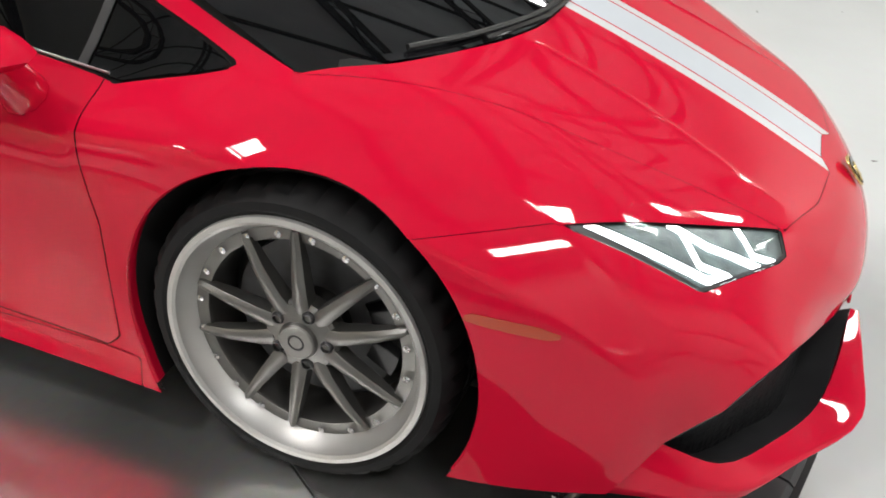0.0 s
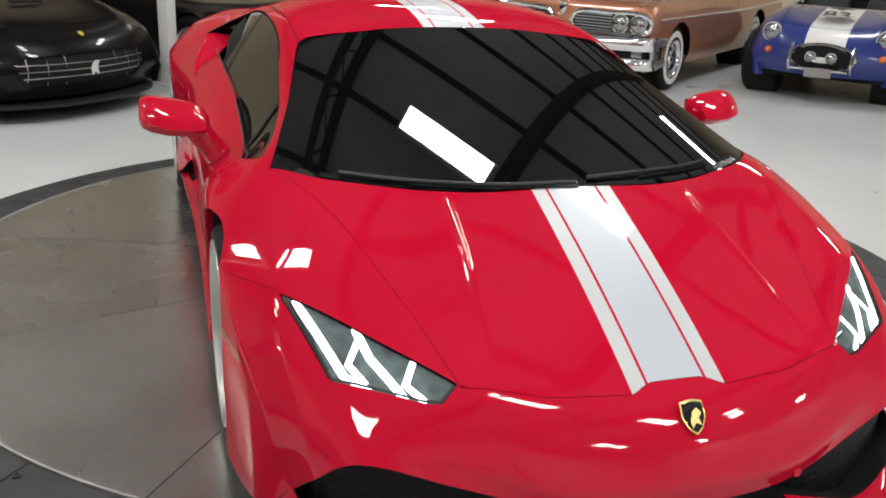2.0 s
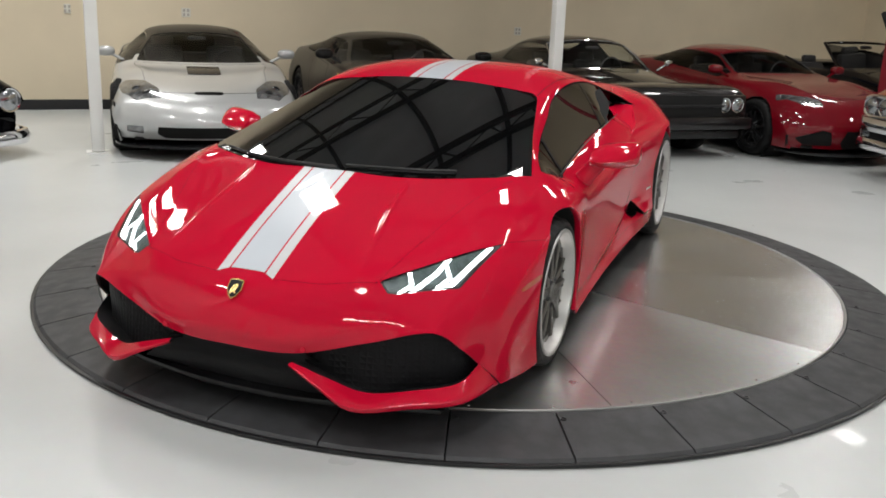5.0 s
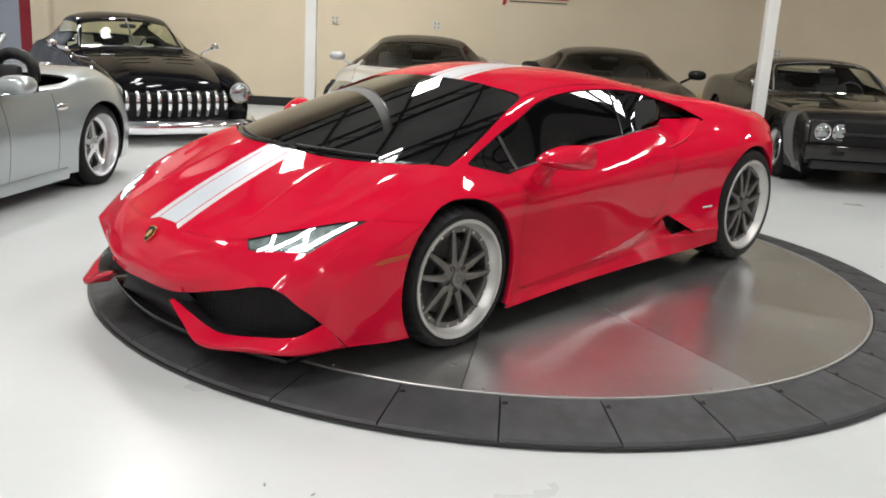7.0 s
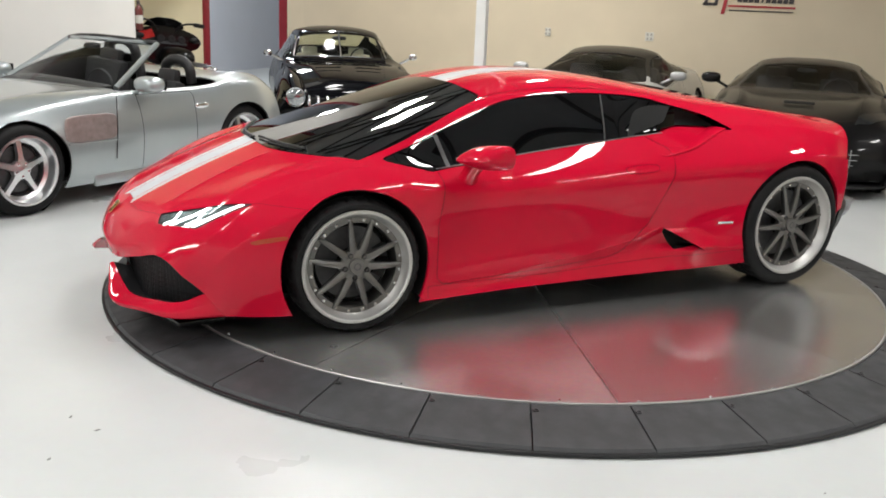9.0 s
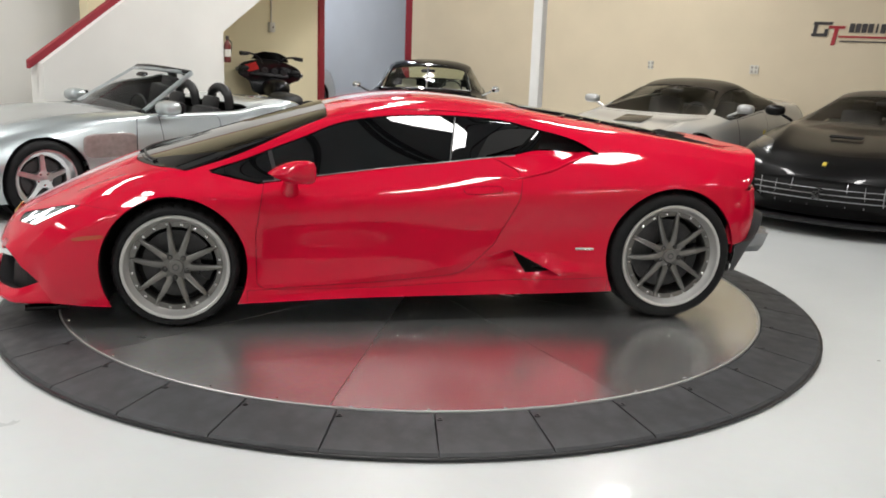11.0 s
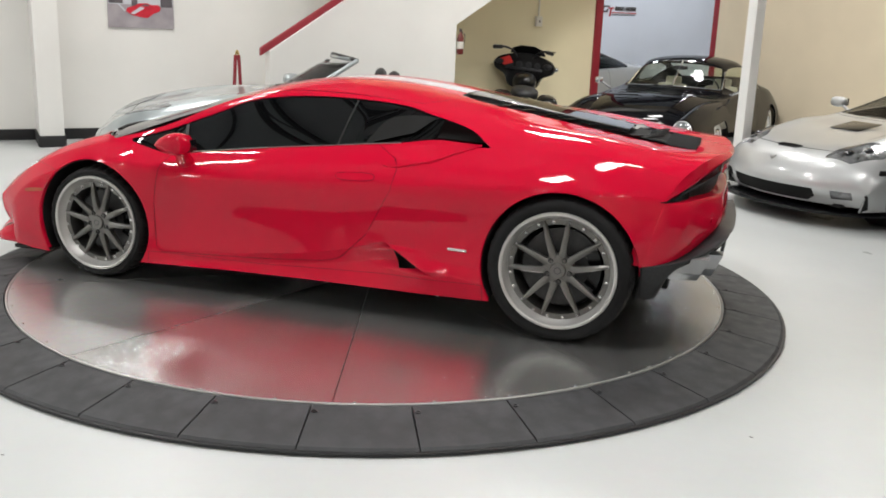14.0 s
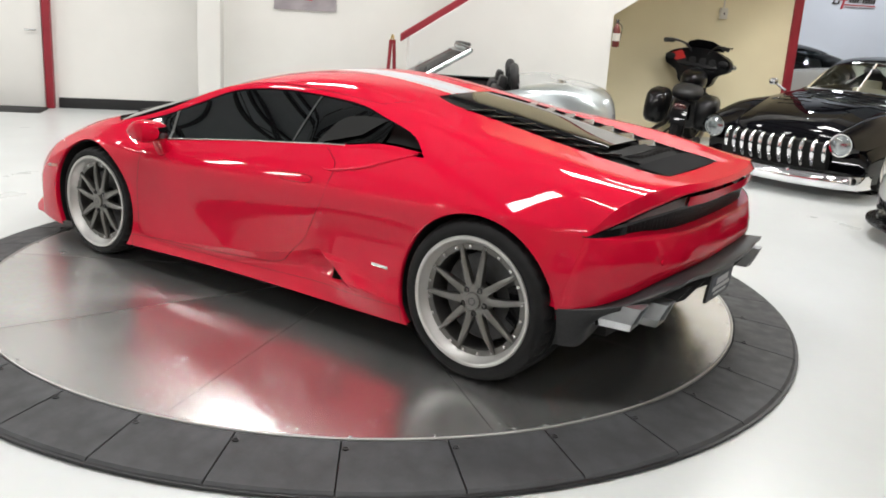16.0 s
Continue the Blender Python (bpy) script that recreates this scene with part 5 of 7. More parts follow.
def make_car(name, label, group, at, k, paint, st, wb, R, rim, bow=.18, bowr=.12, zsill=.18, crease=(0, 0, 0, .35, .45, .1, .3, 0), glass=None, is_open=False,
             roof_paint=None, wheel_args=None, track=None, arch=1.09, cockpit=(4.25, 7.6), side_glass=(4.12, 7.5), rear_glass=True, stripe=None, insets=(), trim=None):
    """A parked car: a smooth body through its stations, cut into panels and glass, on four wheels."""
    c = thing(name, label, "car", group, at=at @ Matrix.Diagonal((k, k, k, 1)))
    V, T = skin_uv(spread(st, bow, bowr, zsill), 6, 5, crease)
    W = max(s[6] for s in st)

    def cut(pieces, f):
        lo, hi = [], []
        for V, T in pieces:
            if len(T):
                a, b = clip(V, T, f(V))
                lo.append(a)
                hi.append(b)
        return lo, hi
    hubs = ((wb / 2, R), (-wb / 2, R))
    well = lambda V: np.maximum(np.minimum(*[np.hypot(V[:, 0] - x, V[:, 2] - z) - R * arch for x, z in hubs]), .5 * W - V[:, 1])
    _, rest = cut([(V, T)], well)
    band = lambda V, u0, u1, v0, v1: np.maximum(np.maximum(u0 - V[:, 6], V[:, 6] - u1) * .2, np.maximum(v0 - V[:, 7], V[:, 7] - v1) * .3)
    inner = rest
    if is_open:
        tub, rest = cut(rest, lambda V: band(V, -1, 3.55, cockpit[0], cockpit[1]))
        inner = rest

    def take(u0, u1, v0, v1, gap=.0022):
        nonlocal rest
        f = lambda V: band(V, u0, u1, v0, v1)
        mine, others = cut(rest, f)
        rest = cut(others, lambda V: f(V) - gap)[1]
        return cut(mine, lambda V: f(V) + gap)[0]
    g = glass or GLASS_DARK
    panels = []
    if not is_open:
        panels.append(sheet8("windshield", take(-1, 2.86, 4.05, 4.93), g, c, "raked windscreen", both=True, off=-.003))
        if rear_glass:
            panels.append(sheet8("rear_window", take(-1, 2.7, 7.1, 7.9), g, c, "rear window", both=True, off=-.003))
        panes = take(3.12, 3.93, *side_glass)
        for s in (1, -1):
            panels.append(sheet8("side_window", panes, g, c, "side glass", off=-.004, side=s))
        for ob in panels:
            ob.visible_shadow = False
        inner = rest
        cowl, back = st[4], st[8]
        for s in (1, -1):
            seat(c, cowl[0] - .95, s * .36, .46, trim or LEATHER, .50)
        part("rear_bench", box(.22, 1.1, .40, (back[0] + .45, 0, .62), .06), trim or LEATHER, c, "rear seat")
        part("dashboard", box(.30, 1.25, .18, (cowl[0] - .30, 0, cowl[1] - .12), .06), LEATHER, c, "dark dashboard")
        part("steering_wheel", revolve([(.16, -.012), (.175, 0), (.16, .012), (.15, 0)], 24, "x", at=(cowl[0] - .52, .36, cowl[1] - .04), close=True), LEATHER, c)
        blob(c, "rear_view_mirror", (st[5][0] + .10, 0, st[5][1] - .09), (.02, .11, .03), BLACK, power=3)
        if roof_paint:
            sheet8("roof", take(-1, 3.96, 4.3, 7.05), roof_paint, c, "dark roof panel", both=True)
    # black copy behind the panels, coloured for the shade in their gaps
    sheet8("inner_shell", inner, VOID, c, off=-.02, both=True)
    # lamps and mouths let into the skin
    front, back_ = cut(rest, lambda V: V[:, 7] - 3.6)
    rest = [refine(f, 1) for f in front] + back_
    for nm, lab, f, material, off, paired in insets:
        mine, others = cut(rest, f)
        rest = cut(others, lambda V: f(V) - .002)[1]
        if paired:
            for s in (1, -1):
                sheet8(nm, mine, material, c, lab, off=off, side=s)
        else:
            sheet8(nm, mine, material, c, lab, off=off, both=True)
        bars = INSET_BARS if lab == "wide barred grille" else ()
        for g in bars:
            strip = cut([refine(m, 1) for m in mine], g)[0]
            for s in (1, -1):
                sheet8("grille_bar", strip, STEEL, c, off=-.012, side=s)
    hood = take(-1, 3.0, 2.25, 3.97)
    if stripe:
        a, hood = cut(hood, lambda V: V[:, 1] - stripe[1])
        sheet8("stripe", a, stripe[0], c, "broad white centre stripe", both=True)
        a, rest = cut(rest, lambda V: np.maximum(V[:, 1] - stripe[1], np.maximum(V[:, 7] - 2.3, .55 - V[:, 7])))
        sheet8("stripe", a, stripe[0], c, both=True)
    sheet8("hood", hood, paint, c, both=True)
    door = take(4.03, 6.6, 4.35, 6.4)
    for s in (1, -1):
        sheet8("door", door, paint, c, side=s)
    nose, rest = cut(rest, lambda V: V[:, 7] - 1.9)
    sheet8("front_bumper", nose, paint, c, "painted nose panel", both=True)
    for s in (1, -1):
        sheet8("body_side", rest, paint, c, side=s)
    # plain black slab, its colour in place of shade below the body
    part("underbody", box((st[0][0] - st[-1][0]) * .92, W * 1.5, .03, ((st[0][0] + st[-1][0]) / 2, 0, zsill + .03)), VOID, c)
    track = track or W - .09
    wa = dict(wheel_args or {})
    wd = wa.pop("width", .22)
    for x, z in hubs:
        for s in (1, -1):
            wheel(c, "wheel", R, rim, wd, at=Matrix.Translation((x, s * (min(track + .05, W - .02) - wd / 2), R)), side=s, **wa)
            bm = revolve([(R * arch + .004, 0.0), (R * arch + .006, -.30), (.02, -.31)], 40, "y")
            bmesh.ops.transform(bm, matrix=Matrix.Translation((x, s * (min(track, W - .05) - .03), z)) @ (Matrix.Identity(4) if s > 0 else pose(0, 0, 0, 0, 0, 180)), verts=bm.verts[:])
            # liner painted near black for the shaded hollow round the wheel
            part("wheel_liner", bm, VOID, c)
    return c


def on_nose(poly, x0=1.2):
    """An outline in (y, z) on the front of a car."""
    return lambda V: np.maximum(inside(V[:, 1], V[:, 2], poly), x0 - V[:, 0])


def on_deck(poly, z0=.35):
    """An outline in (x, y) on the upper skin of a car."""
    return lambda V: np.maximum(inside(V[:, 0], V[:, 1], poly), z0 - V[:, 2])


INSET_BARS = [(lambda V, z=z: np.abs(V[:, 2] - z) - .005) for z in (.335, .39, .445)] + [(lambda V, y=y: np.abs(V[:, 1] - y) - .004) for y in (.09, .24, .39, .54)]


def parked(x, y, th, z=FLOOR):
    return Matrix.Translation((x, y, z)) @ pose(0, 0, 0, 0, 0, th)


def blob(parent, name, at, size, material, label="", turn=None, n=16, seg=10, power=2.0):
    """A rounded solid, superelliptic in outline."""
    bm = bmesh.new()
    bmesh.ops.create_uvsphere(bm, u_segments=n, v_segments=seg, radius=1)
    for v in bm.verts:
        for i in range(3):
            v.co[i] = math.copysign(abs(v.co[i]) ** (2 / power), v.co[i])
    bmesh.ops.transform(bm, matrix=Matrix.Translation(at) @ (turn or Matrix.Identity(4)) @ Matrix.Diagonal((*size, 1)), verts=bm.verts[:])
    return part(name, bm, material, parent, label, smooth=50)


def round_lamp(parent, at, r, lens=None, tilt=0, yaw=0, bezel=True):
    m = Matrix.Translation(at) @ pose(0, 0, 0, 0, -tilt, yaw)
    bm = revolve([(r * 1.0, -.04), (r * 1.0, .002), (r * .7, .018), (r * .35, .026), (.0001, .028)], 24, "x")
    bmesh.ops.transform(bm, matrix=m, verts=bm.verts[:])
    h = part("headlight", bm, lens or LAMP, parent, "round glass headlight")
    if bezel:
        bm = revolve([(r * 1.0, -.02), (r * 1.02, .008), (r * 1.12, .010), (r * 1.18, -.02)], 24, "x")
        bmesh.ops.transform(bm, matrix=m, verts=bm.verts[:])
        part("bezel", bm, CHROME, h, "chrome lamp ring")
    return h


def small_mirror(parent, x, y, z, material, s, size=(.06, .10, .055)):
    m = blob(parent, "door_mirror", (x, s * y, z), size, material, power=2.6)
    part("mirror_arm", tube([(x + .03, s * (y - .20), z - .10), (x + .01, s * (y - .06), z - .03)], .016, 8), material, m)
    part("mirror_glass", box(.006, size[1] * 1.5, size[2] * 1.4, (x - size[0] * .93, s * y, z), .002), GLOSSBLACK, m)


def seat(parent, x, y, z, material, h=.62):
    b = part("seat", box(.46, .46, .16, (x, y, z), .06), material, parent, "bucket seat")
    part("backrest", box(.14, .44, h, (x - .24, y, z + h / 2), .06, turn=pose(0, 0, 0, 0, -12, 0)), material, b)
    part("headrest", box(.09, .24, .17, (x - .33, y, z + h + .02), .045, turn=pose(0, 0, 0, 0, -12, 0)), material, b)


def cabin_tub(parent, x0, x1, w, z0, z1, material):
    bm = box(x0 - x1, 2 * w, z1 - z0, ((x0 + x1) / 2, 0, (z0 + z1) / 2))
    bmesh.ops.delete(bm, geom=[f for f in bm.faces if f.calc_center_median().z > z1 - .01], context="FACES")
    part("cabin_tub", bm, material, parent, "dark open cabin")


def open_windshield(parent, base, top, frame_mat, r=.02, visor=True):
    """Base and top corners (x, half width, z): curved glass in a slim frame."""
    (xb, wb_, zb), (xt, wt, zt) = base, top
    lo = [(xb - .22 * t * t, wb_ * t, zb - .0 * t) for t in np.linspace(-1, 1, 9)]
    hi = [(xt - .16 * t * t, wt * t, zt - .02 * t * t) for t in np.linspace(-1, 1, 9)]
    g = mesh_object("windshield", lo + hi, [(i, i + 1, 10 + i, 9 + i) for i in range(8)], GLASS_CLEAR, parent, label="clear raked windscreen")
    g.visible_shadow = False
    part("windshield_frame", tube([lo[0], hi[0]] + hi[1:-1] + [hi[-1], lo[-1]], r, 8), frame_mat, g, "slim windscreen frame")
    if visor:
        blob(parent, "rear_view_mirror", (xt + .06, 0, zt - .07), (.025, .11, .035), BLACK, power=3)


# ---- silver roadster
def roadster():
    st = [(2.30, .22, .46, .22, .60, .22, .64), (2.34, .38, .50, .39, .68, .38, .74), (2.12, .58, .62, .66, .82, .58, .90), (1.25, .82, .66, .88, .86, .80, .95), (.42, .93, .74, .92, .88, .88, .95),
          (.0, .93, .76, .92, .88, .88, .945), (-.4, .93, .76, .92, .88, .88, .945), (-.8, .94, .76, .93, .89, .89, .95), (-1.05, .99, .74, .98, .90, .93, .965), (-1.45, 1.0, .70, 1.0, .88, .91, .97), (-1.98, .90, .62, .84, .78, .76, .86), (-2.08, .55, .60, .55, .74, .53, .80), (-2.00, .28, .58, .28, .70, .27, .74)]
    c = make_car("roadster", "pale silver open roadster with polished five-spoke wheels", "parked cars", parked(*ROADSTER_AT), .90, SHELBY_SILVER, st, 2.43, .355, .272, bow=.22, bowr=.2, is_open=True, zsill=.17,
                 wheel_args=dict(style="five", lip_mat=POLISHED, spoke_mat=POLISHED, width=.25, offset=.045), cockpit=(4.12, 7.55), insets=(("mouth", "dark oval nose intake", on_nose([(-.1, .29), (.20, .29), (.29, .36), (.20, .43), (-.1, .43)]), VOID, -.04, False),
                     ("headlight", "faired clear headlight", on_deck([(2.06, .50), (1.95, .66), (1.62, .78), (1.52, .74), (1.60, .60), (1.84, .50)]), LAMP, .003, True)))
    cabin_tub(c, .36, -.98, .74, .35, .86, LEATHER)
    for s in (1, -1):
        seat(c, -.45, s * .36, .45, LEATHER, .48)
        part("roll_hoop", tube(spline([(-.92, s * .52, .90), (-.90, s * .50, 1.06), (-.90, s * .34, 1.12), (-.90, s * .20, 1.06), (-.92, s * .18, .90)], 5), .05, 10), LEATHER, c, "padded black roll hoop")
        small_mirror(c, .08, 1.04, .97, SHELBY_SILVER, s, (.11, .13, .07))
        part("marker_lamp", box(.16, .012, .045, (1.90, s * .914, .43), .004, turn=pose(0, 0, 0, 0, 0, -s * 13)), AMBER, c)
        blob(c, "side_vent", (.62, s * .952, .64), (.26, .016, .11), DUSKY, "recessed copper-tinted side vent", power=5)
        part("vent_rib", box(.50, .02, .018, (.60, s * .962, .52), .006), SHELBY_SILVER, c)
        part("door_handle", blob_mesh((-.62, s * .948, .74), (.085, .014, .028)), CHROME, c)
        part("sill_skirt", box(1.30, .05, .10, (-.06, s * .905, .19), .02), SHELBY_SILVER, c, "silver side skirt")
        part("shut_line", tube([(.36, s * .955, .88), (.37, s * .966, .60), (.38, s * .95, .36)], .004, 5), VOID, c)
    open_windshield(c, (.40, .74, .92), (-.26, .60, 1.30), SHELBY_SILVER, .026)
    part("header_trim", tube([(-.42, -.60, 1.285), (-.30, -.3, 1.315), (-.27, 0, 1.325), (-.30, .3, 1.315), (-.42, .60, 1.285)], .022, 8), BLACK, c, "black windscreen header")
    for s in (1, -1):
        round_lamp(c, (2.265, s * .50, .34), .06, LAMP, bezel=False)
    part("dashboard", box(.25, 1.3, .16, (.24, 0, .86), .06), LEATHER, c)
    part("steering_wheel", revolve([(.16, -.012), (.175, 0), (.16, .012), (.15, 0)], 24, "x", at=(.02, .36, .88), close=True), LEATHER, c)
    part("fuel_cap", revolve([(.055, 0), (.055, .025), (.04, .035), (.0001, .036)], 20, "z", at=(-1.42, .30, .985)), CHROME, c, "chrome fuel filler cap")


def blob_mesh(at, size):
    bm = bmesh.new()
    bmesh.ops.create_uvsphere(bm, u_segments=14, v_segments=8, radius=1)
    bmesh.ops.transform(bm, matrix=Matrix.Translation(at) @ Matrix.Diagonal((*size, 1)), verts=bm.verts[:])
    return bm


DUSKY = mat("dusky_bronze_mesh", (0.30, 0.24, 0.23), rough=0.4, metal=0.4, var=0.15, scale=20)
ROADSTER_AT = (2.17, -3.52, 34.5)


# ---- black lead sled
def lead_sled():
    st = [(2.34, .22, .58, .22, .84, .22, .90), (2.38, .45, .55, .45, .86, .45, .94), (2.30, .70, .44, .68, .82, .60, .96), (1.50, .93, .50, .91, .88, .80, .97), (.62, .98, .66, .96, .90, .91, .97),
          (.18, 1.34, .58, 1.27, .88, .91, .97), (-.35, 1.41, .63, 1.32, .88, .92, .97), (-.85, 1.37, .59, 1.26, .87, .93, .97), (-1.55, 1.02, .50, 1.00, .85, .93, .96), (-2.1, .92, .48, .88, .80, .82, .94), (-2.62, .72, .46, .70, .74, .66, .86), (-2.70, .48, .48, .48, .76, .46, .84), (-2.66, .28, .48, .28, .74, .28, .80)]
    c = make_car("custom_coupe", "black chopped fifties coupe with toothed chrome grille", "parked cars", parked(*SLED_AT), .89, BLACKPAINT, st, 3.0, .34, .20, bow=.16, bowr=.2, zsill=.15, glass=GLASS_GREEN,
                 wheel_args=dict(style="cover", lip_mat=CHROME, spoke_mat=CHROME, whitewall=WHITEWALL, width=.18), track=.86, arch=1.10, side_glass=(4.25, 7.3), trim=CREAM)
    for s in (1, -1):
        round_lamp(c, (2.455, s * .745, .585), .108, LAMP)
        fender = [[(2.46, s * (.745 + dy), .585 + dz) for dy, dz in ((-.12, -.02), (-.09, .09), (0, .135), (.10, .09), (.16, -.02))],
                  [(2.30, s * (.75 + dy), .60 + dz) for dy, dz in ((-.17, -.02), (-.11, .10), (0, .16), (.13, .09), (.19, -.05))],
                  [(1.85, s * (.77 + dy), .66 + dz) for dy, dz in ((-.22, .04), (-.14, .13), (0, .19), (.13, .12), (.195, -.05))],
                  [(1.30, s * (.79 + dy), .70 + dz) for dy, dz in ((-.24, .10), (-.16, .15), (0, .18), (.11, .12), (.175, -.05))],
                  [(.70, s * (.80 + dy), .74 + dz) for dy, dz in ((-.22, .12), (-.15, .14), (0, .14), (.10, .08), (.16, -.05))]]
        V, T = skin([list(l) for l in zip(*fender)], 5, 5)
        sheet("fender", [(V if s < 0 else V * (1, 1, 1, -1, -1, -1), T if s < 0 else T[:, ::-1])], BLACKPAINT, c, "rounded black front fender")
        part("lamp_bucket", revolve([(.125, 0), (.13, -.03), (.15, -.14), (.10, -.2)], 28, "x", at=(2.46, s * .745, .585)), BLACKPAINT, c)
        small_mirror(c, .72, 1.04, 1.03, CHROME, s, (.03, .06, .045))
    part("grille_mouth", box(.10, 1.24, .30, (2.40, 0, .43), .05), VOID, c, "dark grille opening")
    for k in range(11):
        y = -.575 + .115 * k
        d = .10 * (y / .6) ** 2
        bm = tube(spline([(2.455 - d, y, .595), (2.515 - d, y, .565), (2.535 - d, y, .49), (2.52 - d, y, .40), (2.48 - d, y, .315)], 4), [.010] + [.020] * 4 + [.027] * 8 + [.022] * 3 + [.012], 10)
        part("grille_tooth", bm, CHROME, c, "chrome grille tooth")
    bar = spline([(2.12, -1.0, .205), (2.40, -.94, .205), (2.58, -.55, .205), (2.63, 0, .205), (2.58, .55, .205), (2.40, .94, .205), (2.12, 1.0, .205)], 6)
    bm = bmesh.new()
    rows = []
    for x, y, z in bar:
        rows.append([bm.verts.new((x + d, y * (1 + .02 * d), z + h)) for d, h in ((-.06, .07), (.02, .075), (.05, .03), (.05, -.03), (.02, -.07), (-.06, -.07))])
    for p, q in zip(rows, rows[1:]):
        for i in range(5):
            bm.faces.new((p[i], p[i + 1], q[i + 1], q[i]))
    part("bumper", bm, CHROME, c, "wrap-round chrome bumper")
    for s in (1, -1):
        part("overrider", box(.05, .05, .17, (2.655 - .03, s * .30, .21), .02), CHROME, c, "chrome bumper overrider")
    for s in (1, -1):
        for k in range(5):
            part("hood_louvre", box(.014, .34, .012, (1.05 + .16 * k, s * .27, .985 - .0055 * (k + 1) ** 1.6 + .004), .005, turn=pose(0, 0, 0, s * -3, 10, 0)), BLACKPAINT, c, "pressed hood louvre")
    part("windshield_divider", tube([(.63, 0, .985), (.40, 0, 1.17), (.19, 0, 1.34)], .014, 6), CHROME, c)
    part("windshield_trim", tube([(.55, -.66, .985), (.60, -.3, 1.0), (.63, 0, 1.005), (.60, .3, 1.0), (.55, .66, .985)], .012, 6), CHROME, c)
    for s in (1, -1):
        part("pillar_trim", tube([(.52, s * .67, .985), (.30, s * .63, 1.14), (.06, s * .57, 1.275)], .012, 6), CHROME, c, "chrome pillar trim")
    part("windshield_trim", tube([(.06, -.57, 1.275), (.15, -.28, 1.325), (.18, 0, 1.345), (.15, .28, 1.325), (.06, .57, 1.275)], .012, 6), CHROME, c)


SLED_AT = (-1.33, -7.25, 77.0)


# ---- silver coupe
def silver_coupe():
    st = [(2.20, .20, .60, .20, .80, .20, .88), (2.26, .36, .60, .36, .82, .36, .90), (2.12, .575, .60, .575, .84, .53, .92), (1.45, .755, .62, .80, .86, .72, .955), (.86, .85, .70, .86, .90, .80, .955),
          (.10, 1.18, .52, 1.12, .88, .86, .95), (-.35, 1.24, .55, 1.17, .86, .88, .95), (-.75, 1.20, .52, 1.12, .86, .90, .955), (-1.45, 1.02, .52, .99, .84, .92, .965), (-1.85, .98, .60, .96, .82, .90, .965), (-2.12, .92, .62, .90, .80, .82, .93), (-2.18, .60, .62, .60, .80, .58, .90), (-2.10, .30, .60, .30, .78, .30, .86)]
    c = make_car("silver_coupe", "silver low sports coupe with black splitter and dark wheels", "parked cars", parked(*SILVER_AT), .956, SILVER, st, 2.685, .345, .25, bow=.34, bowr=.12, zsill=.17,
                 wheel_args=dict(style="mesh", lip_mat=DARKWHEEL, spoke_mat=DARKWHEEL, width=.26), roof_paint=BLACKPAINT, track=.93, insets=(("grille", "wide black lower grille", on_nose([(-.1, .215), (.44, .215), (.51, .26), (.50, .325), (-.1, .325)]), VOID, -.05, False),
                     ("headlight", "clear swept headlight", on_deck([(2.02, .47), (1.95, .70), (1.74, .83), (1.52, .86), (1.50, .78), (1.64, .62), (1.84, .48)]), LAMP_SOFT, .002, True),
                     ("fog_lamp", "small clear fog lamp", on_nose([(.64, .255), (.79, .265), (.79, .325), (.64, .325)]), LAMP_SOFT, -.012, True),
                     ("hood_scoop", "black slot in the nose", on_deck([(2.02, -.1), (2.02, .13), (1.95, .15), (1.95, -.1)], .45), VOID, -.03, False)))
    for s in (1, -1):
        for x, y, z in ((1.89, .60, .630), (1.76, .69, .660)):
            round_lamp(c, (x, s * y, z), .050, LAMP_DARK, tilt=48, yaw=s * 20, bezel=False)
        part("marker_lamp", box(.17, .012, .045, (1.74, s * .912, .51), .006, turn=pose(0, 0, 0, 0, 0, -s * 8)), BLACK, c)
        small_mirror(c, .45, 1.0, .95, SILVER, s)
    part("nose_mark", slab([(-.05, .02), (0, -.025), (.05, .02), (0, .005)], .006, m=Matrix.Translation((2.175, 0, .535)) @ Matrix(((0, -.5, .87, 0), (1, 0, 0, 0), (0, .87, .5, 0), (0, 0, 0, 1)))), STEEL, c)
    pts = spline([(1.45, -.93), (1.95, -.86), (2.24, -.50), (2.32, 0), (2.24, .50), (1.95, .86), (1.45, .93)], 5).tolist()
    part("splitter", slab(pts, .02, bevel=.004, m=Matrix.Translation((0, 0, .125))), GLOSSBLACK, c, "black carbon splitter")
    part("hood_window", box(.30, .34, .006, (1.22, 0, .805), .002, turn=pose(0, 0, 0, 0, 11, 0)), GLOSSBLACK, c, "dark window in the hood")


SILVER_AT = (-3.95, -4.74, 40.0)


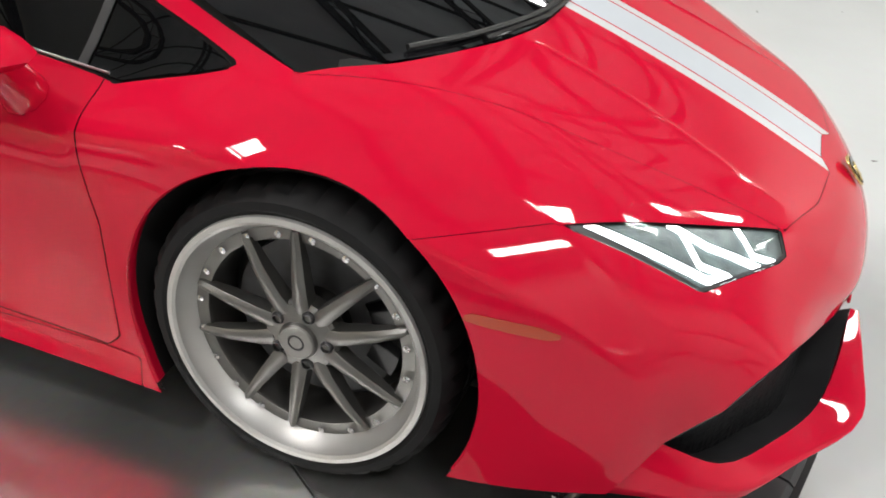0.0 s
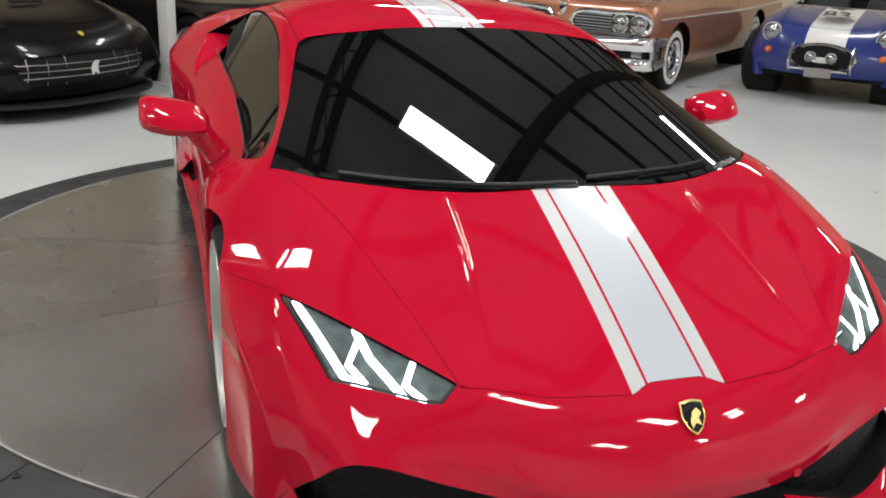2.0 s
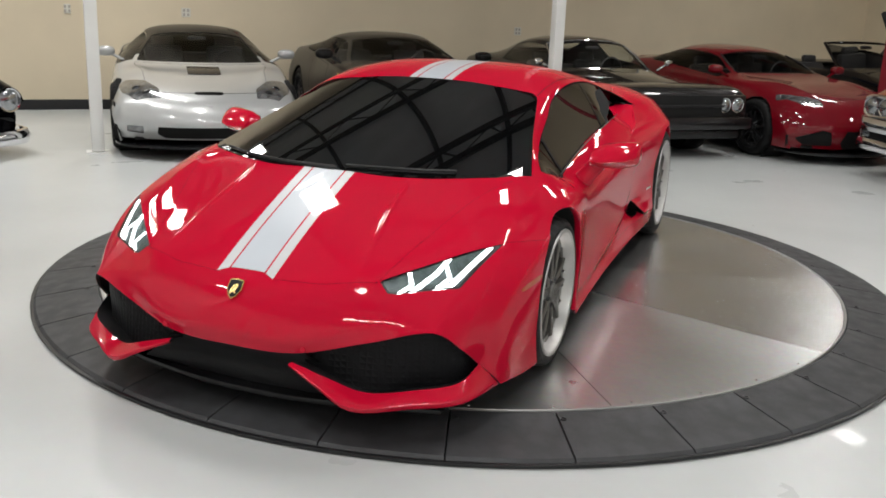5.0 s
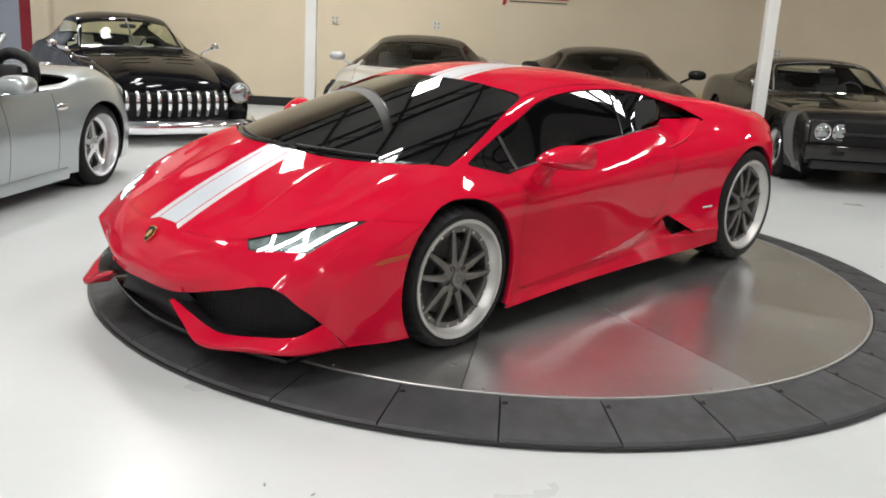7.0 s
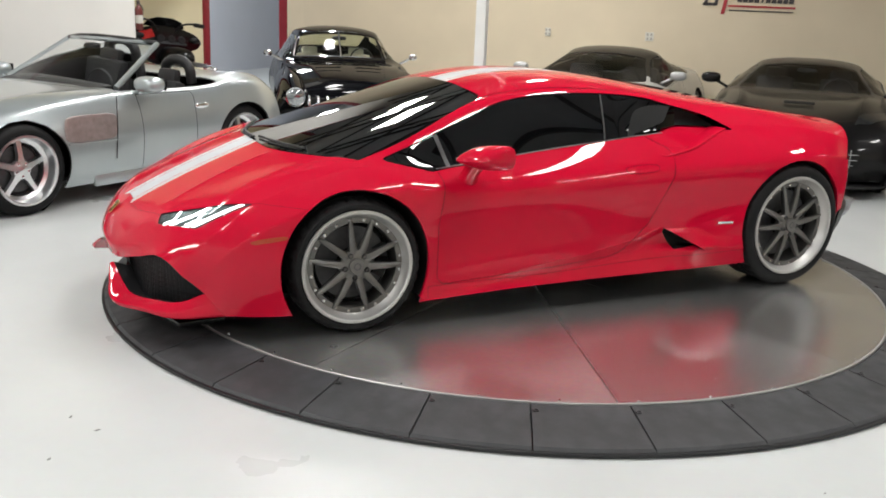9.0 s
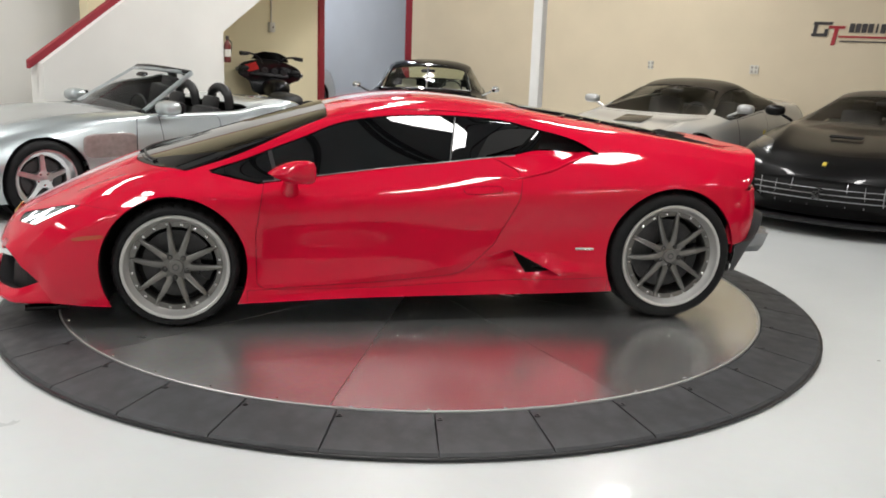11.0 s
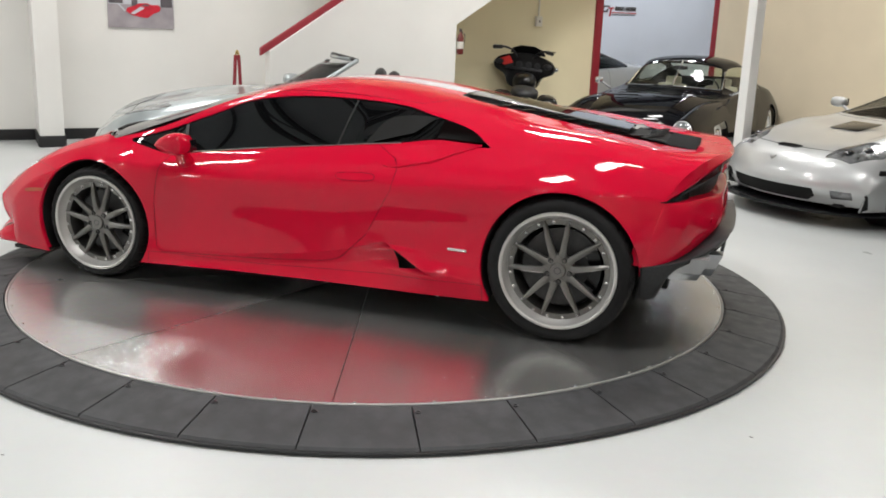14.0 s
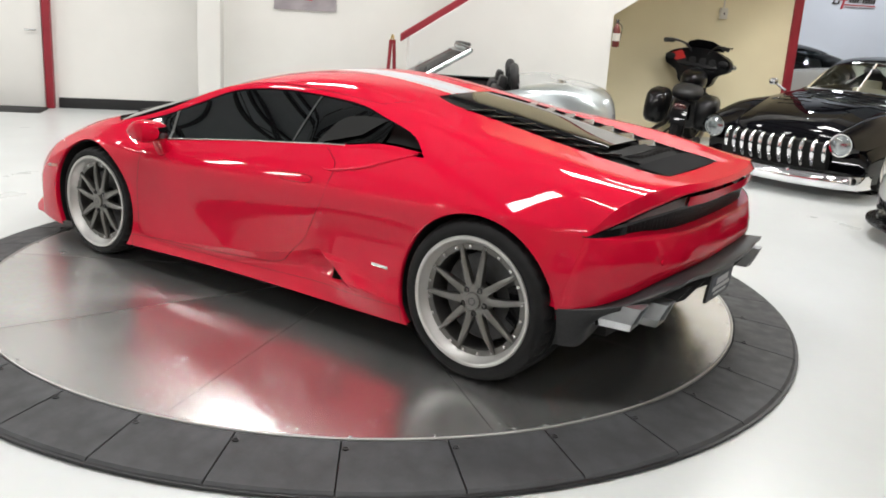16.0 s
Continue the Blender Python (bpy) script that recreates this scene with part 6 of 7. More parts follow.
# ---- graphite grand tourer
def grand_tourer():
    st = [(2.26, .18, .62, .18, .82, .18, .88), (2.34, .40, .60, .40, .84, .38, .92), (2.18, .64, .58, .66, .84, .62, .94), (1.45, .84, .60, .90, .86, .78, .96), (.68, .91, .72, .90, .90, .84, .955),
          (-.05, 1.19, .54, 1.13, .88, .88, .95), (-.5, 1.235, .57, 1.165, .87, .90, .95), (-.95, 1.19, .54, 1.15, .87, .94, .955), (-1.65, 1.05, .52, 1.02, .85, .95, .965), (-1.95, 1.0, .58, .98, .84, .92, .965), (-2.22, .95, .60, .93, .80, .84, .92), (-2.30, .60, .60, .60, .80, .58, .90), (-2.22, .28, .60, .28, .78, .28, .86)]
    c = make_car("grand_tourer", "satin graphite grand tourer with wide barred grille", "parked cars", parked(*GT_AT), .946, GRAPHITE, st, 2.72, .35, .26, bow=.26, bowr=.12, zsill=.16,
                 wheel_args=dict(style="mesh", lip_mat=DARKWHEEL, spoke_mat=DARKWHEEL, width=.26), track=.94, insets=(("grille", "wide barred grille", on_nose([(-.1, .275), (.50, .275), (.60, .36), (.62, .485), (.40, .505), (-.1, .51)]), VOID, -.05, False),
                     ("headlight", "slim swept headlight", on_deck([(2.04, .53), (1.96, .68), (1.70, .82), (1.42, .89), (1.38, .85), (1.62, .74), (1.86, .57)]), LAMP_DARK, .002, True),
                     ("corner_duct", "dark corner duct", on_nose([(.68, .20), (.86, .22), (.84, .30), (.66, .28)]), VOID, -.03, True)))
    for s in (1, -1):
        round_lamp(c, (1.86, s * .68, .640), .045, LAMP, tilt=45, yaw=s * 20, bezel=False)
        part("marker_lamp", box(.14, .02, .03, (1.86, s * .938, .44), .005, turn=pose(0, 0, 0, 0, 0, -s * 12)), AMBER, c)
        small_mirror(c, .52, 1.02, .99, GRAPHITE, s, (.07, .11, .06))
        part("wing_badge", slab([(-.03, .04), (.03, .04), (.03, -.01), (0, -.045), (-.03, -.01)], .004, m=Matrix.Translation((.98, s * .962, .76)) @ Matrix(((1, 0, 0, 0), (0, 0, s, 0), (0, 1, 0, 0), (0, 0, 0, 1)))), YELLOW, c, "small yellow wing shield")
    part("grille_mark", slab([(-.035, -.06), (.0, -.03), (.03, -.06), (.025, .02), (.045, .05), (.0, .06), (-.03, .03), (-.045, .0)], .008, m=Matrix.Translation((2.335, 0, .39)) @ Matrix(((0, 0, 1, 0), (1, 0, 0, 0), (0, 1, 0, 0), (0, 0, 0, 1)))), CHROME, c)
    part("nose_badge", box(.05, .035, .008, (2.20, 0, .645), .003, turn=pose(0, 0, 0, 0, 35, 0)), YELLOW, c)
    pts = spline([(1.6, -.92), (2.05, -.84), (2.32, -.45), (2.38, 0), (2.32, .45), (2.05, .84), (1.6, .92)], 5).tolist()
    part("splitter", slab(pts, .025, bevel=.004, m=Matrix.Translation((0, 0, .12))), BLACK, c, "black front splitter")
    part("hood_vent", box(.06, .30, .012, (1.55, 0, .845), .004, turn=pose(0, 0, 0, 0, 14, 0)), VOID, c)


YELLOW = mat("yellow_enamel", (0.62, 0.48, 0.06), rough=0.3, var=0.05)
GT_AT = (-5.34, -2.91, 42.0)


# ---- charcoal muscle car
def muscle_car():
    st = [(2.36, .30, .80, .30, .92, .30, .93), (2.42, .50, .80, .50, .92, .50, .94), (2.36, .80, .80, .80, .92, .78, .95), (1.5, .87, .74, .85, .93, .81, .96), (.60, .93, .74, .91, .92, .86, .95),
          (.05, 1.28, .60, 1.22, .90, .92, .95), (-.4, 1.33, .62, 1.26, .90, .93, .95), (-.95, 1.29, .60, 1.20, .90, .95, .955), (-1.75, 1.02, .60, 1.00, .89, .97, .96), (-2.1, .98, .70, .97, .88, .93, .955), (-2.42, .94, .72, .92, .86, .86, .93), (-2.48, .60, .74, .60, .86, .58, .92), (-2.42, .32, .74, .32, .84, .32, .88)]
    c = make_car("muscle_car", "charcoal seventies muscle coupe with twin round headlights", "parked cars", parked(*MUSCLE_AT), .90, CHARCOAL, st, 2.845, .345, .22, bow=.06, bowr=.06, zsill=.20,
                 wheel_args=dict(style="five", lip_mat=POLISHED, spoke_mat=DARKWHEEL, width=.24), track=.90, side_glass=(4.2, 6.9), glass=GLASS_PALE)
    part("grille", box(.07, 1.12, .26, (2.39, 0, .64), .02), VOID, c, "black split grille")
    part("grille_bar", box(.03, 1.14, .03, (2.425, 0, .64), .008), BLACK, c)
    for s in (1, -1):
        part("lamp_panel", box(.05, .40, .24, (2.38, s * .70, .65), .02), CHARCOAL, c)
        for y in (.59, .775):
            round_lamp(c, (2.405, s * y, .65), .078, LAMP)
        part("turn_lamp", box(.03, .18, .06, (2.475, s * .62, .44), .01), BLACK, c)
        small_mirror(c, .55, 1.0, 1.02, CHROME, s, (.035, .06, .04))
    part("bumper", box(.12, 1.92, .16, (2.43, 0, .44), .045), CHARCOAL, c, "grey painted front bumper")
    part("valance", box(.10, 1.7, .10, (2.36, 0, .30), .03), BLACK, c)
    part("hood_bulge", box(1.2, .62, .05, (1.5, 0, .88), .025, turn=pose(0, 0, 0, 0, 6, 0)), CHARCOAL, c, "raised cowl hood")
    part("windshield_trim", tube([(.48, -.72, .915), (.62, 0, .94), (.48, .72, .915)], .012, 6), CHROME, c)
    for s in (1, -1):
        part("pillar_trim", tube([(.47, s * .73, .92), (.20, s * .67, 1.10), (-.04, s * .60, 1.225)], .014, 6), CHROME, c, "chrome windscreen pillar trim")
    part("roof_trim", tube([(-.04, -.60, 1.225), (.06, -.3, 1.275), (.08, 0, 1.29), (.06, .3, 1.275), (-.04, .60, 1.225)], .012, 6), CHROME, c)


MUSCLE_AT = (-6.72, -0.876, 41.8)


# ---- crimson coupe
def crimson_coupe():
    st = [(2.12, .18, .55, .18, .76, .18, .84), (2.20, .42, .50, .42, .78, .40, .88), (2.02, .68, .50, .68, .78, .64, .90), (1.4, .83, .56, .86, .82, .78, .92), (.64, .93, .68, .92, .86, .86, .92),
          (.0, 1.20, .52, 1.14, .84, .90, .91), (-.42, 1.25, .54, 1.18, .84, .92, .91), (-.9, 1.24, .50, 1.17, .84, .96, .93), (-1.5, 1.08, .48, 1.05, .84, .98, .95), (-1.75, 1.03, .55, 1.01, .82, .94, .95), (-2.05, 1.0, .58, .98, .78, .86, .90), (-2.15, .62, .58, .62, .78, .60, .88), (-2.08, .30, .56, .30, .76, .30, .84)]
    c = make_car("crimson_coupe", "dark red modern sports coupe with pointed nose", "parked cars", parked(*CRIMSON_AT), .93, CRIMSON, st, 2.47, .34, .25, bow=.36, bowr=.14, zsill=.17, wheel_args=dict(style="mesh", lip_mat=DARKWHEEL, spoke_mat=DARKWHEEL, width=.24), track=.90, insets=(("grille", "black lower grille", on_nose([(-.1, .17), (.27, .17), (.34, .26), (.31, .40), (-.1, .40)]), VOID, -.05, False),
                     ("corner_duct", "black corner duct", on_nose([(.42, .22), (.70, .22), (.80, .30), (.56, .40), (.48, .38)]), VOID, -.04, True),
                     ("headlight", "slim bright headlight", on_deck([(1.93, .50), (1.82, .70), (1.52, .84), (1.46, .80), (1.66, .66), (1.84, .50)]), LAMP_SOFT, .002, True)))
    for s in (1, -1):
        small_mirror(c, .50, .98, .98, CRIMSON, s)
    for s in (1, -1):
        part("pillar_trim", tube([(.50, s * .64, .91), (.22, s * .60, 1.05), (-.02, s * .53, 1.14)], .012, 6), BLACK, c)
    pts = spline([(1.6, -.84), (1.95, -.72), (2.18, -.35), (2.24, 0), (2.18, .35), (1.95, .72), (1.6, .84)], 5).tolist()
    part("splitter", slab(pts, .022, bevel=.004, m=Matrix.Translation((0, 0, .11))), BLACK, c, "black front splitter")


CRIMSON_AT = (-7.45, 1.10, 42.0)


# ---- copper convertible
def copper_convertible():
    st = [(2.40, .44, .80, .44, .95, .44, .97), (2.44, .60, .80, .60, .96, .60, .98), (2.36, .90, .80, .90, .96, .88, .99), (1.5, .97, .80, .97, .96, .93, 1.0), (.72, 1.0, .82, .99, .96, .95, 1.0),
          (.3, 1.0, .82, .99, .95, .95, 1.0), (-.3, 1.0, .82, .99, .95, .95, 1.0), (-.9, 1.0, .82, .99, .95, .95, 1.0), (-1.2, 1.0, .82, .99, .95, .95, 1.0), (-2.0, .97, .80, 1.0, .95, .96, 1.0), (-2.85, .90, .80, .98, .94, .90, .99), (-2.95, .60, .80, .60, .92, .58, .96), (-2.90, .40, .78, .40, .90, .40, .94)]
    c = make_car("copper_convertible", "copper fifties convertible with chrome bumper and whitewall tyres", "parked cars", parked(*COPPER_AT), .927, COPPER, st, 3.1, .355, .21, bow=.07, bowr=.1, zsill=.27, is_open=True,
                 wheel_args=dict(style="cover", lip_mat=CHROME, spoke_mat=CHROME, whitewall=WHITEWALL, width=.19), track=.90, cockpit=(4.1, 7.6), arch=1.12)
    cabin_tub(c, .62, -1.05, .80, .40, .95, TAN)
    part("bench_seat", box(.5, 1.4, .2, (-.15, 0, .55), .07), TAN, c, "tan bench seat")
    part("bench_back", box(.16, 1.4, .5, (-.42, 0, .80), .07, turn=pose(0, 0, 0, 0, -12, 0)), TAN, c)
    part("folded_top", box(.5, 1.5, .16, (-1.15, 0, 1.02), .07), TAN, c, "folded soft top under its cover")
    open_windshield(c, (.80, .78, 1.0), (.42, .68, 1.40), CHROME, .02)
    part("steering_wheel", revolve([(.19, -.01), (.205, 0), (.19, .01), (.18, 0)], 24, "x", at=(.30, .40, 1.02), close=True), BLACK, c)
    for s in (1, -1):
        # split grille with twin lamps
        ring = [(2.46, s * .10, .735), (2.465, s * .16, .83), (2.46, s * .55, .855), (2.44, s * .95, .835), (2.42, s * .985, .75), (2.44, s * .94, .665), (2.46, s * .5, .65), (2.465, s * .16, .66), (2.46, s * .10, .735)]
        part("grille_surround", tube(spline(ring, 5), .022, 8, caps=False), CHROME, c, "chrome oval grille surround")
        part("grille", slab([(y, z) for _, y, z in ring[:-1]], .02, m=Matrix(((0, 0, 1, 2.425), (1, 0, 0, 0), (0, 1, 0, 0), (0, 0, 0, 1)))), IRON, c, "silver barred grille half")
        for k in range(6):
            part("grille_bar", tube([(2.452, s * .15, .675 + .03 * k), (2.45, s * .56, .675 + .03 * k)], .006, 5), POLISHED, c)
        for y in (.66, .865):
            round_lamp(c, (2.45, s * y, .75), .088, LAMP)
        small_mirror(c, .70, 1.02, 1.08, CHROME, s, (.03, .06, .045))
        part("side_trim", tube([(2.2, s * .992, .80), (1.2, s * 1.005, .79), (-1.0, s * 1.005, .78), (-2.6, s * .995, .82)], .014, 6), CHROME, c, "chrome side strip")
        part("hood_ornament", tube([(2.3, s * .80, .93), (2.0, s * .80, .97)], .012, 6), CHROME, c)
    part("nose_crest", slab([(-.05, .06), (.05, .06), (.04, -.02), (0, -.07), (-.04, -.02)], .02, bevel=.004, m=Matrix.Translation((2.44, 0, .86)) @ Matrix(((0, 0, 1, 0), (1, 0, 0, 0), (0, 1, 0, 0), (0, 0, 0, 1)))), CHROME, c)
    for z, h, x in ((.565, .07, 2.50), (.36, .06, 2.52)):
        bar = spline([(2.18, -1.03, z), (2.42, -1.01, z), (x, -.6, z - .01), (x + .02, 0, z - .02), (x, .6, z - .01), (2.42, 1.01, z), (2.18, 1.03, z)], 5)
        bm = bmesh.new()
        rows = [[bm.verts.new((px + d, py, pz + e * h)) for d, e in ((-.05, .9), (.02, 1), (.045, .3), (.045, -.4), (.02, -1), (-.05, -.9))] for px, py, pz in bar]
        for p, q in zip(rows, rows[1:]):
            for i in range(5):
                bm.faces.new((p[i], p[i + 1], q[i + 1], q[i]))
        part("bumper", bm, CHROME, c, "broad chrome bumper bar")
    part("bumper_gap", box(.06, 1.92, .15, (2.43, 0, .46), .02), VOID, c)
    for s in (1, -1):
        wrap = [(2.40, .62), (2.02, .61), (2.02, .53), (2.31, .525), (2.25, .39), (2.03, .385), (2.03, .315), (2.30, .305), (2.38, .35), (2.41, .46)]
        part("bumper_end", slab(wrap, .035, bevel=.008, m=Matrix.Translation((0, s * 1.035 - (.035 if s > 0 else -.035), 0)) @ Matrix(((1, 0, 0, 0), (0, 0, s, 0), (0, 1, 0, 0), (0, 0, 0, 1)))), POLISHED, c, "chrome bumper corner wrapping to the side")
        part("bumper_pod", box(.34, .06, .20, (2.20, s * .965, .455), .02), VOID, c)
        part("parking_lamp", box(.03, .12, .07, (2.46, s * .88, .455), .012), LAMP, c)


COPPER_AT = (-6.11, 4.67, -51.5)


# ---- blue roadster
def blue_roadster():
    st = [(1.72, .28, .42, .28, .56, .28, .62), (1.80, .46, .42, .46, .60, .44, .70), (1.62, .70, .48, .72, .66, .64, .78), (1.10, .82, .52, .88, .74, .78, .84), (.42, .90, .62, .90, .76, .82, .84),
          (.15, .90, .62, .90, .76, .82, .83), (-.2, .90, .62, .90, .76, .82, .83), (-.55, .90, .62, .90, .76, .83, .85), (-.8, .92, .60, .92, .78, .86, .88), (-1.2, .90, .56, .92, .78, .84, .88), (-1.78, .72, .46, .70, .64, .62, .74), (-1.86, .50, .44, .50, .60, .48, .66), (-1.78, .32, .42, .32, .56, .32, .62)]
    c = make_car("blue_roadster", "blue sixties roadster with white stripe and oval mouth", "parked cars", parked(*BLUE_AT), .95, COBALT, st, 2.29, .33, .20, bow=.24, bowr=.2, zsill=.22, is_open=True,
                 wheel_args=dict(style="five", lip_mat=DARKWHEEL, spoke_mat=POLISHED, width=.26), track=.82, stripe=(WHITEPAINT, .20))
    cabin_tub(c, .38, -.78, .60, .35, .86, LEATHER)
    for s in (1, -1):
        seat(c, -.35, s * .30, .45, LEATHER, .45)
        round_lamp(c, (1.60, s * .56, .68), .085, LAMP)
        round_lamp(c, (1.68, s * .56, .50), .035, AMBER, bezel=False)
        part("overrider", tube(spline([(1.80, s * .30, .34), (1.90, s * .30, .44), (1.80, s * .30, .60)], 5), .016, 8), CHROME, c, "chrome overrider")
    bm = revolve([(.21, -.02), (.235, .012), (.25, -.02)], 28, "x")
    bmesh.ops.transform(bm, matrix=Matrix.Translation((1.80, 0, .47)) @ Matrix.Diagonal((1, 1.35, .62, 1)), verts=bm.verts[:])
    part("mouth_ring", bm, CHROME, c)
    bm = revolve([(.21, 0), (.0001, 0)], 28, "x")
    bmesh.ops.transform(bm, matrix=Matrix.Translation((1.795, 0, .47)) @ Matrix.Diagonal((1, 1.35, .62, 1)), verts=bm.verts[:])
    part("mouth", bm, VOID, c, "dark oval mouth")
    for y in (-.1, .1):
        round_lamp(c, (1.84, y, .48), .05, LAMP)
    part("race_roundel", revolve([(.0001, .0), (.19, -.004)], 28, "z", at=(1.18, 0, .865)), WHITEPAINT, c, "white race number roundel")
    font = bpy.data.curves.new("race_number", "FONT")
    font.body, font.size, font.align_x, font.align_y, font.extrude = "83", .30, "CENTER", "CENTER", .002
    carrier = bpy.data.objects.new("race_number", font)
    digits = bpy.data.meshes.new_from_object(carrier)
    bpy.data.objects.remove(carrier)
    digits.materials.clear()
    digits.materials.append(BLACK)
    number = new("race_number", digits)
    number.parent = c
    number.matrix_local = Matrix.Translation((1.18, 0, .874)) @ pose(0, 0, 0, 0, 12, 0) @ pose(0, 0, 0, 0, 0, 90)
    part("stripe_mark", slab([(-.03, -.12), (.03, -.12), (.03, -.03), (.10, -.03), (.10, .03), (.03, .03), (.03, .12), (-.03, .12)], .003, m=Matrix.Translation((.80, 0, .915)) @ pose(0, 0, 0, 0, 7, 0)), BLACK, c)
    part("plate", box(.012, .26, .09, (1.90, 0, .33), .003), STEEL, c)
    part("bumper_bar", tube([(1.86, -.28, .36), (1.88, .28, .36)], .015, 8), CHROME, c)
    open_windshield(c, (.46, .52, .92), (.28, .50, 1.15), CHROME, .012, visor=False)


BLUE_AT = (-4.82, 6.48, -48.0)


# ---- black roadster with raised hood, behind
def hood_up_car():
    st = [(2.1, .25, .6, .25, .80, .25, .86), (2.15, .45, .6, .45, .82, .45, .88), (2.0, .70, .62, .70, .84, .66, .90), (1.4, .80, .66, .80, .86, .76, .92), (.7, .92, .72, .91, .88, .84, .92),
          (.2, .93, .72, .92, .88, .86, .92), (-.2, .93, .72, .92, .88, .86, .92), (-.6, .93, .72, .92, .88, .87, .92), (-.95, .95, .70, .94, .88, .88, .93), (-1.5, .95, .66, .95, .86, .88, .93), (-2.05, .88, .64, .86, .80, .80, .88), (-2.15, .55, .62, .55, .80, .53, .86), (-2.05, .30, .60, .30, .76, .30, .82)]
    c = make_car("black_roadster", "black open roadster with its dark blue hood raised", "parked cars", parked(*HOODUP_AT), .95, BLACKPAINT, st, 2.5, .34, .25, bow=.3, bowr=.15, is_open=True, wheel_args=dict(style="five", lip_mat=DARKWHEEL, spoke_mat=DARKWHEEL), track=.88)
    cabin_tub(c, .6, -.9, .70, .35, .88, LEATHER)
    for s in (1, -1):
        seat(c, -.3, s * .36, .45, LEATHER, .50)
    open_windshield(c, (.62, .68, .93), (.1, .58, 1.28), BLACKPAINT, .022)
    lid = [[(2.02 - .16 * t * t, .70 * t, .74), (1.72 - .13 * t * t, .73 * t, 1.14 - .03 * t * t), (1.40 - .08 * t * t, .74 * t, 1.48 - .03 * t * t), (1.12, .72 * t, 1.74 - .02 * t * t)] for t in (-1, -.5, 0, .5, 1)]
    for off, m in ((0, TEAL), (-.03, BLACK)):
        V, T = skin(lid, 5, 5)
        sheet("raised_hood", [(V * (1, 1, 1, -1, -1, -1), T[:, ::-1])], m, c, "raised glossy dark blue hood", off=off)
    part("engine", box(.8, .8, .25, (1.4, 0, .78), .08), IRON, c)


HOODUP_AT = (-10.05, 2.38, 40.0)


def far_coupe():
    st = [(2.12, .20, .60, .20, .80, .20, .86), (2.2, .40, .60, .40, .82, .38, .88), (2.05, .66, .60, .66, .84, .62, .90), (1.4, .84, .62, .84, .86, .78, .92), (.70, .94, .70, .94, .88, .86, .92),
          (.0, 1.22, .52, 1.16, .86, .88, .92), (-.45, 1.28, .55, 1.21, .86, .90, .92), (-.95, 1.22, .52, 1.15, .86, .92, .93), (-1.6, 1.04, .52, 1.01, .84, .93, .94), (-1.9, 1.0, .58, .98, .82, .90, .93), (-2.15, .94, .60, .92, .80, .82, .90), (-2.2, .60, .60, .60, .80, .58, .88), (-2.12, .30, .58, .30, .78, .30, .84)]
    for at, paint, lab in ((FAR_AT, SILVER, "pale silver coupe with dark roof, half hidden by the black coupe"), (FAR2_AT, CHARCOAL, "dark coupe parked far behind the copper convertible")):
        c = make_car("far_coupe", lab, "parked cars", parked(*at), .95, paint, st, 2.6, .34, .25, wheel_args=dict(style="five", lip_mat=DARKWHEEL, spoke_mat=DARKWHEEL), roof_paint=BLACKPAINT, track=.88)
        for s in (1, -1):
            blob(c, "headlight", (1.75, s * .66, .68), (.2, .1, .06), LAMP, turn=pose(0, 0, 0, 0, 20, -s * 25), power=2.4)
            small_mirror(c, .5, .98, .98, paint, s)


FAR_AT = (1.3, -11.7, 60.0)
FAR2_AT = (-11.5, 5.2, 10.0)
for build in (roadster, lead_sled, silver_coupe, grand_tourer, muscle_car, crimson_coupe, copper_convertible, blue_roadster, hood_up_car, far_coupe):
    build()

# ---------------------------------------------------------------- the showroom round them
MOTO_BLACK = mat("black_bike_paint", (0.0035, 0.0035, 0.004), rough=0.4, spec=0.05, coat=0.4, var=0.1)
TAG_RED = mat("red_paper_tag", (0.75, 0.03, 0.03), rough=0.6, var=0.05)
EXT_RED = mat("extinguisher_red", (0.12, 0.015, 0.012), rough=0.35, coat=0.4, var=0.05)
SIGN_DARK = mat("sign_dark_vinyl", (0.05, 0.045, 0.045), rough=0.5, var=0.1)
SIGN_RED = mat("sign_red_vinyl", (0.40, 0.03, 0.04), rough=0.5, var=0.1)
PAPER = mat("poster_sky_print", (0.52, 0.54, 0.58), rough=0.35, var=0.12, scale=5)
PAPER_DARK = mat("poster_dark_print", (0.10, 0.09, 0.10), rough=0.35, var=0.3, scale=6)
PAPER_GROUND = mat("poster_ground_print", (0.36, 0.33, 0.35), rough=0.35, var=0.15, scale=6)
PAPER_RED = mat("poster_red_print", (0.55, 0.02, 0.04), rough=0.35, var=0.15, scale=20)
PLASTIC_WHITE = mat("white_switch_plastic", (0.62, 0.60, 0.54), rough=0.45, var=0.03)
SOCKET_GREY = mat("socket_grey_plastic", (0.36, 0.34, 0.30), rough=0.5, var=0.05)
STAIN_DARK = mat("floor_scuff", (0.22, 0.22, 0.21), rough=0.4, var=0.2, scale=40)
ROOM = pose(0, 0, 0, 0, 0, -45)
SLOPE = 0.65


def in_room(a, b, z, turn=0):
    """A pose with its x axis along a and its y axis along b."""
    return Matrix.Translation(room(a, b, z)) @ pose(0, 0, 0, 0, 0, -45 + turn)


def upright(a):
    """Maps an outline in (b, z) onto the plane at a, its thickness towards +a."""
    return Matrix.Translation(room(a, 0, 0)) @ ROOM @ Matrix(((0, 0, 1, 0), (1, 0, 0, 0), (0, 1, 0, 0), (0, 0, 0, 1)))


def structure(name, bm, material, label, category):
    return tagged(part(name, bm, material, None, label, smooth=30), label, category, kind="structure")


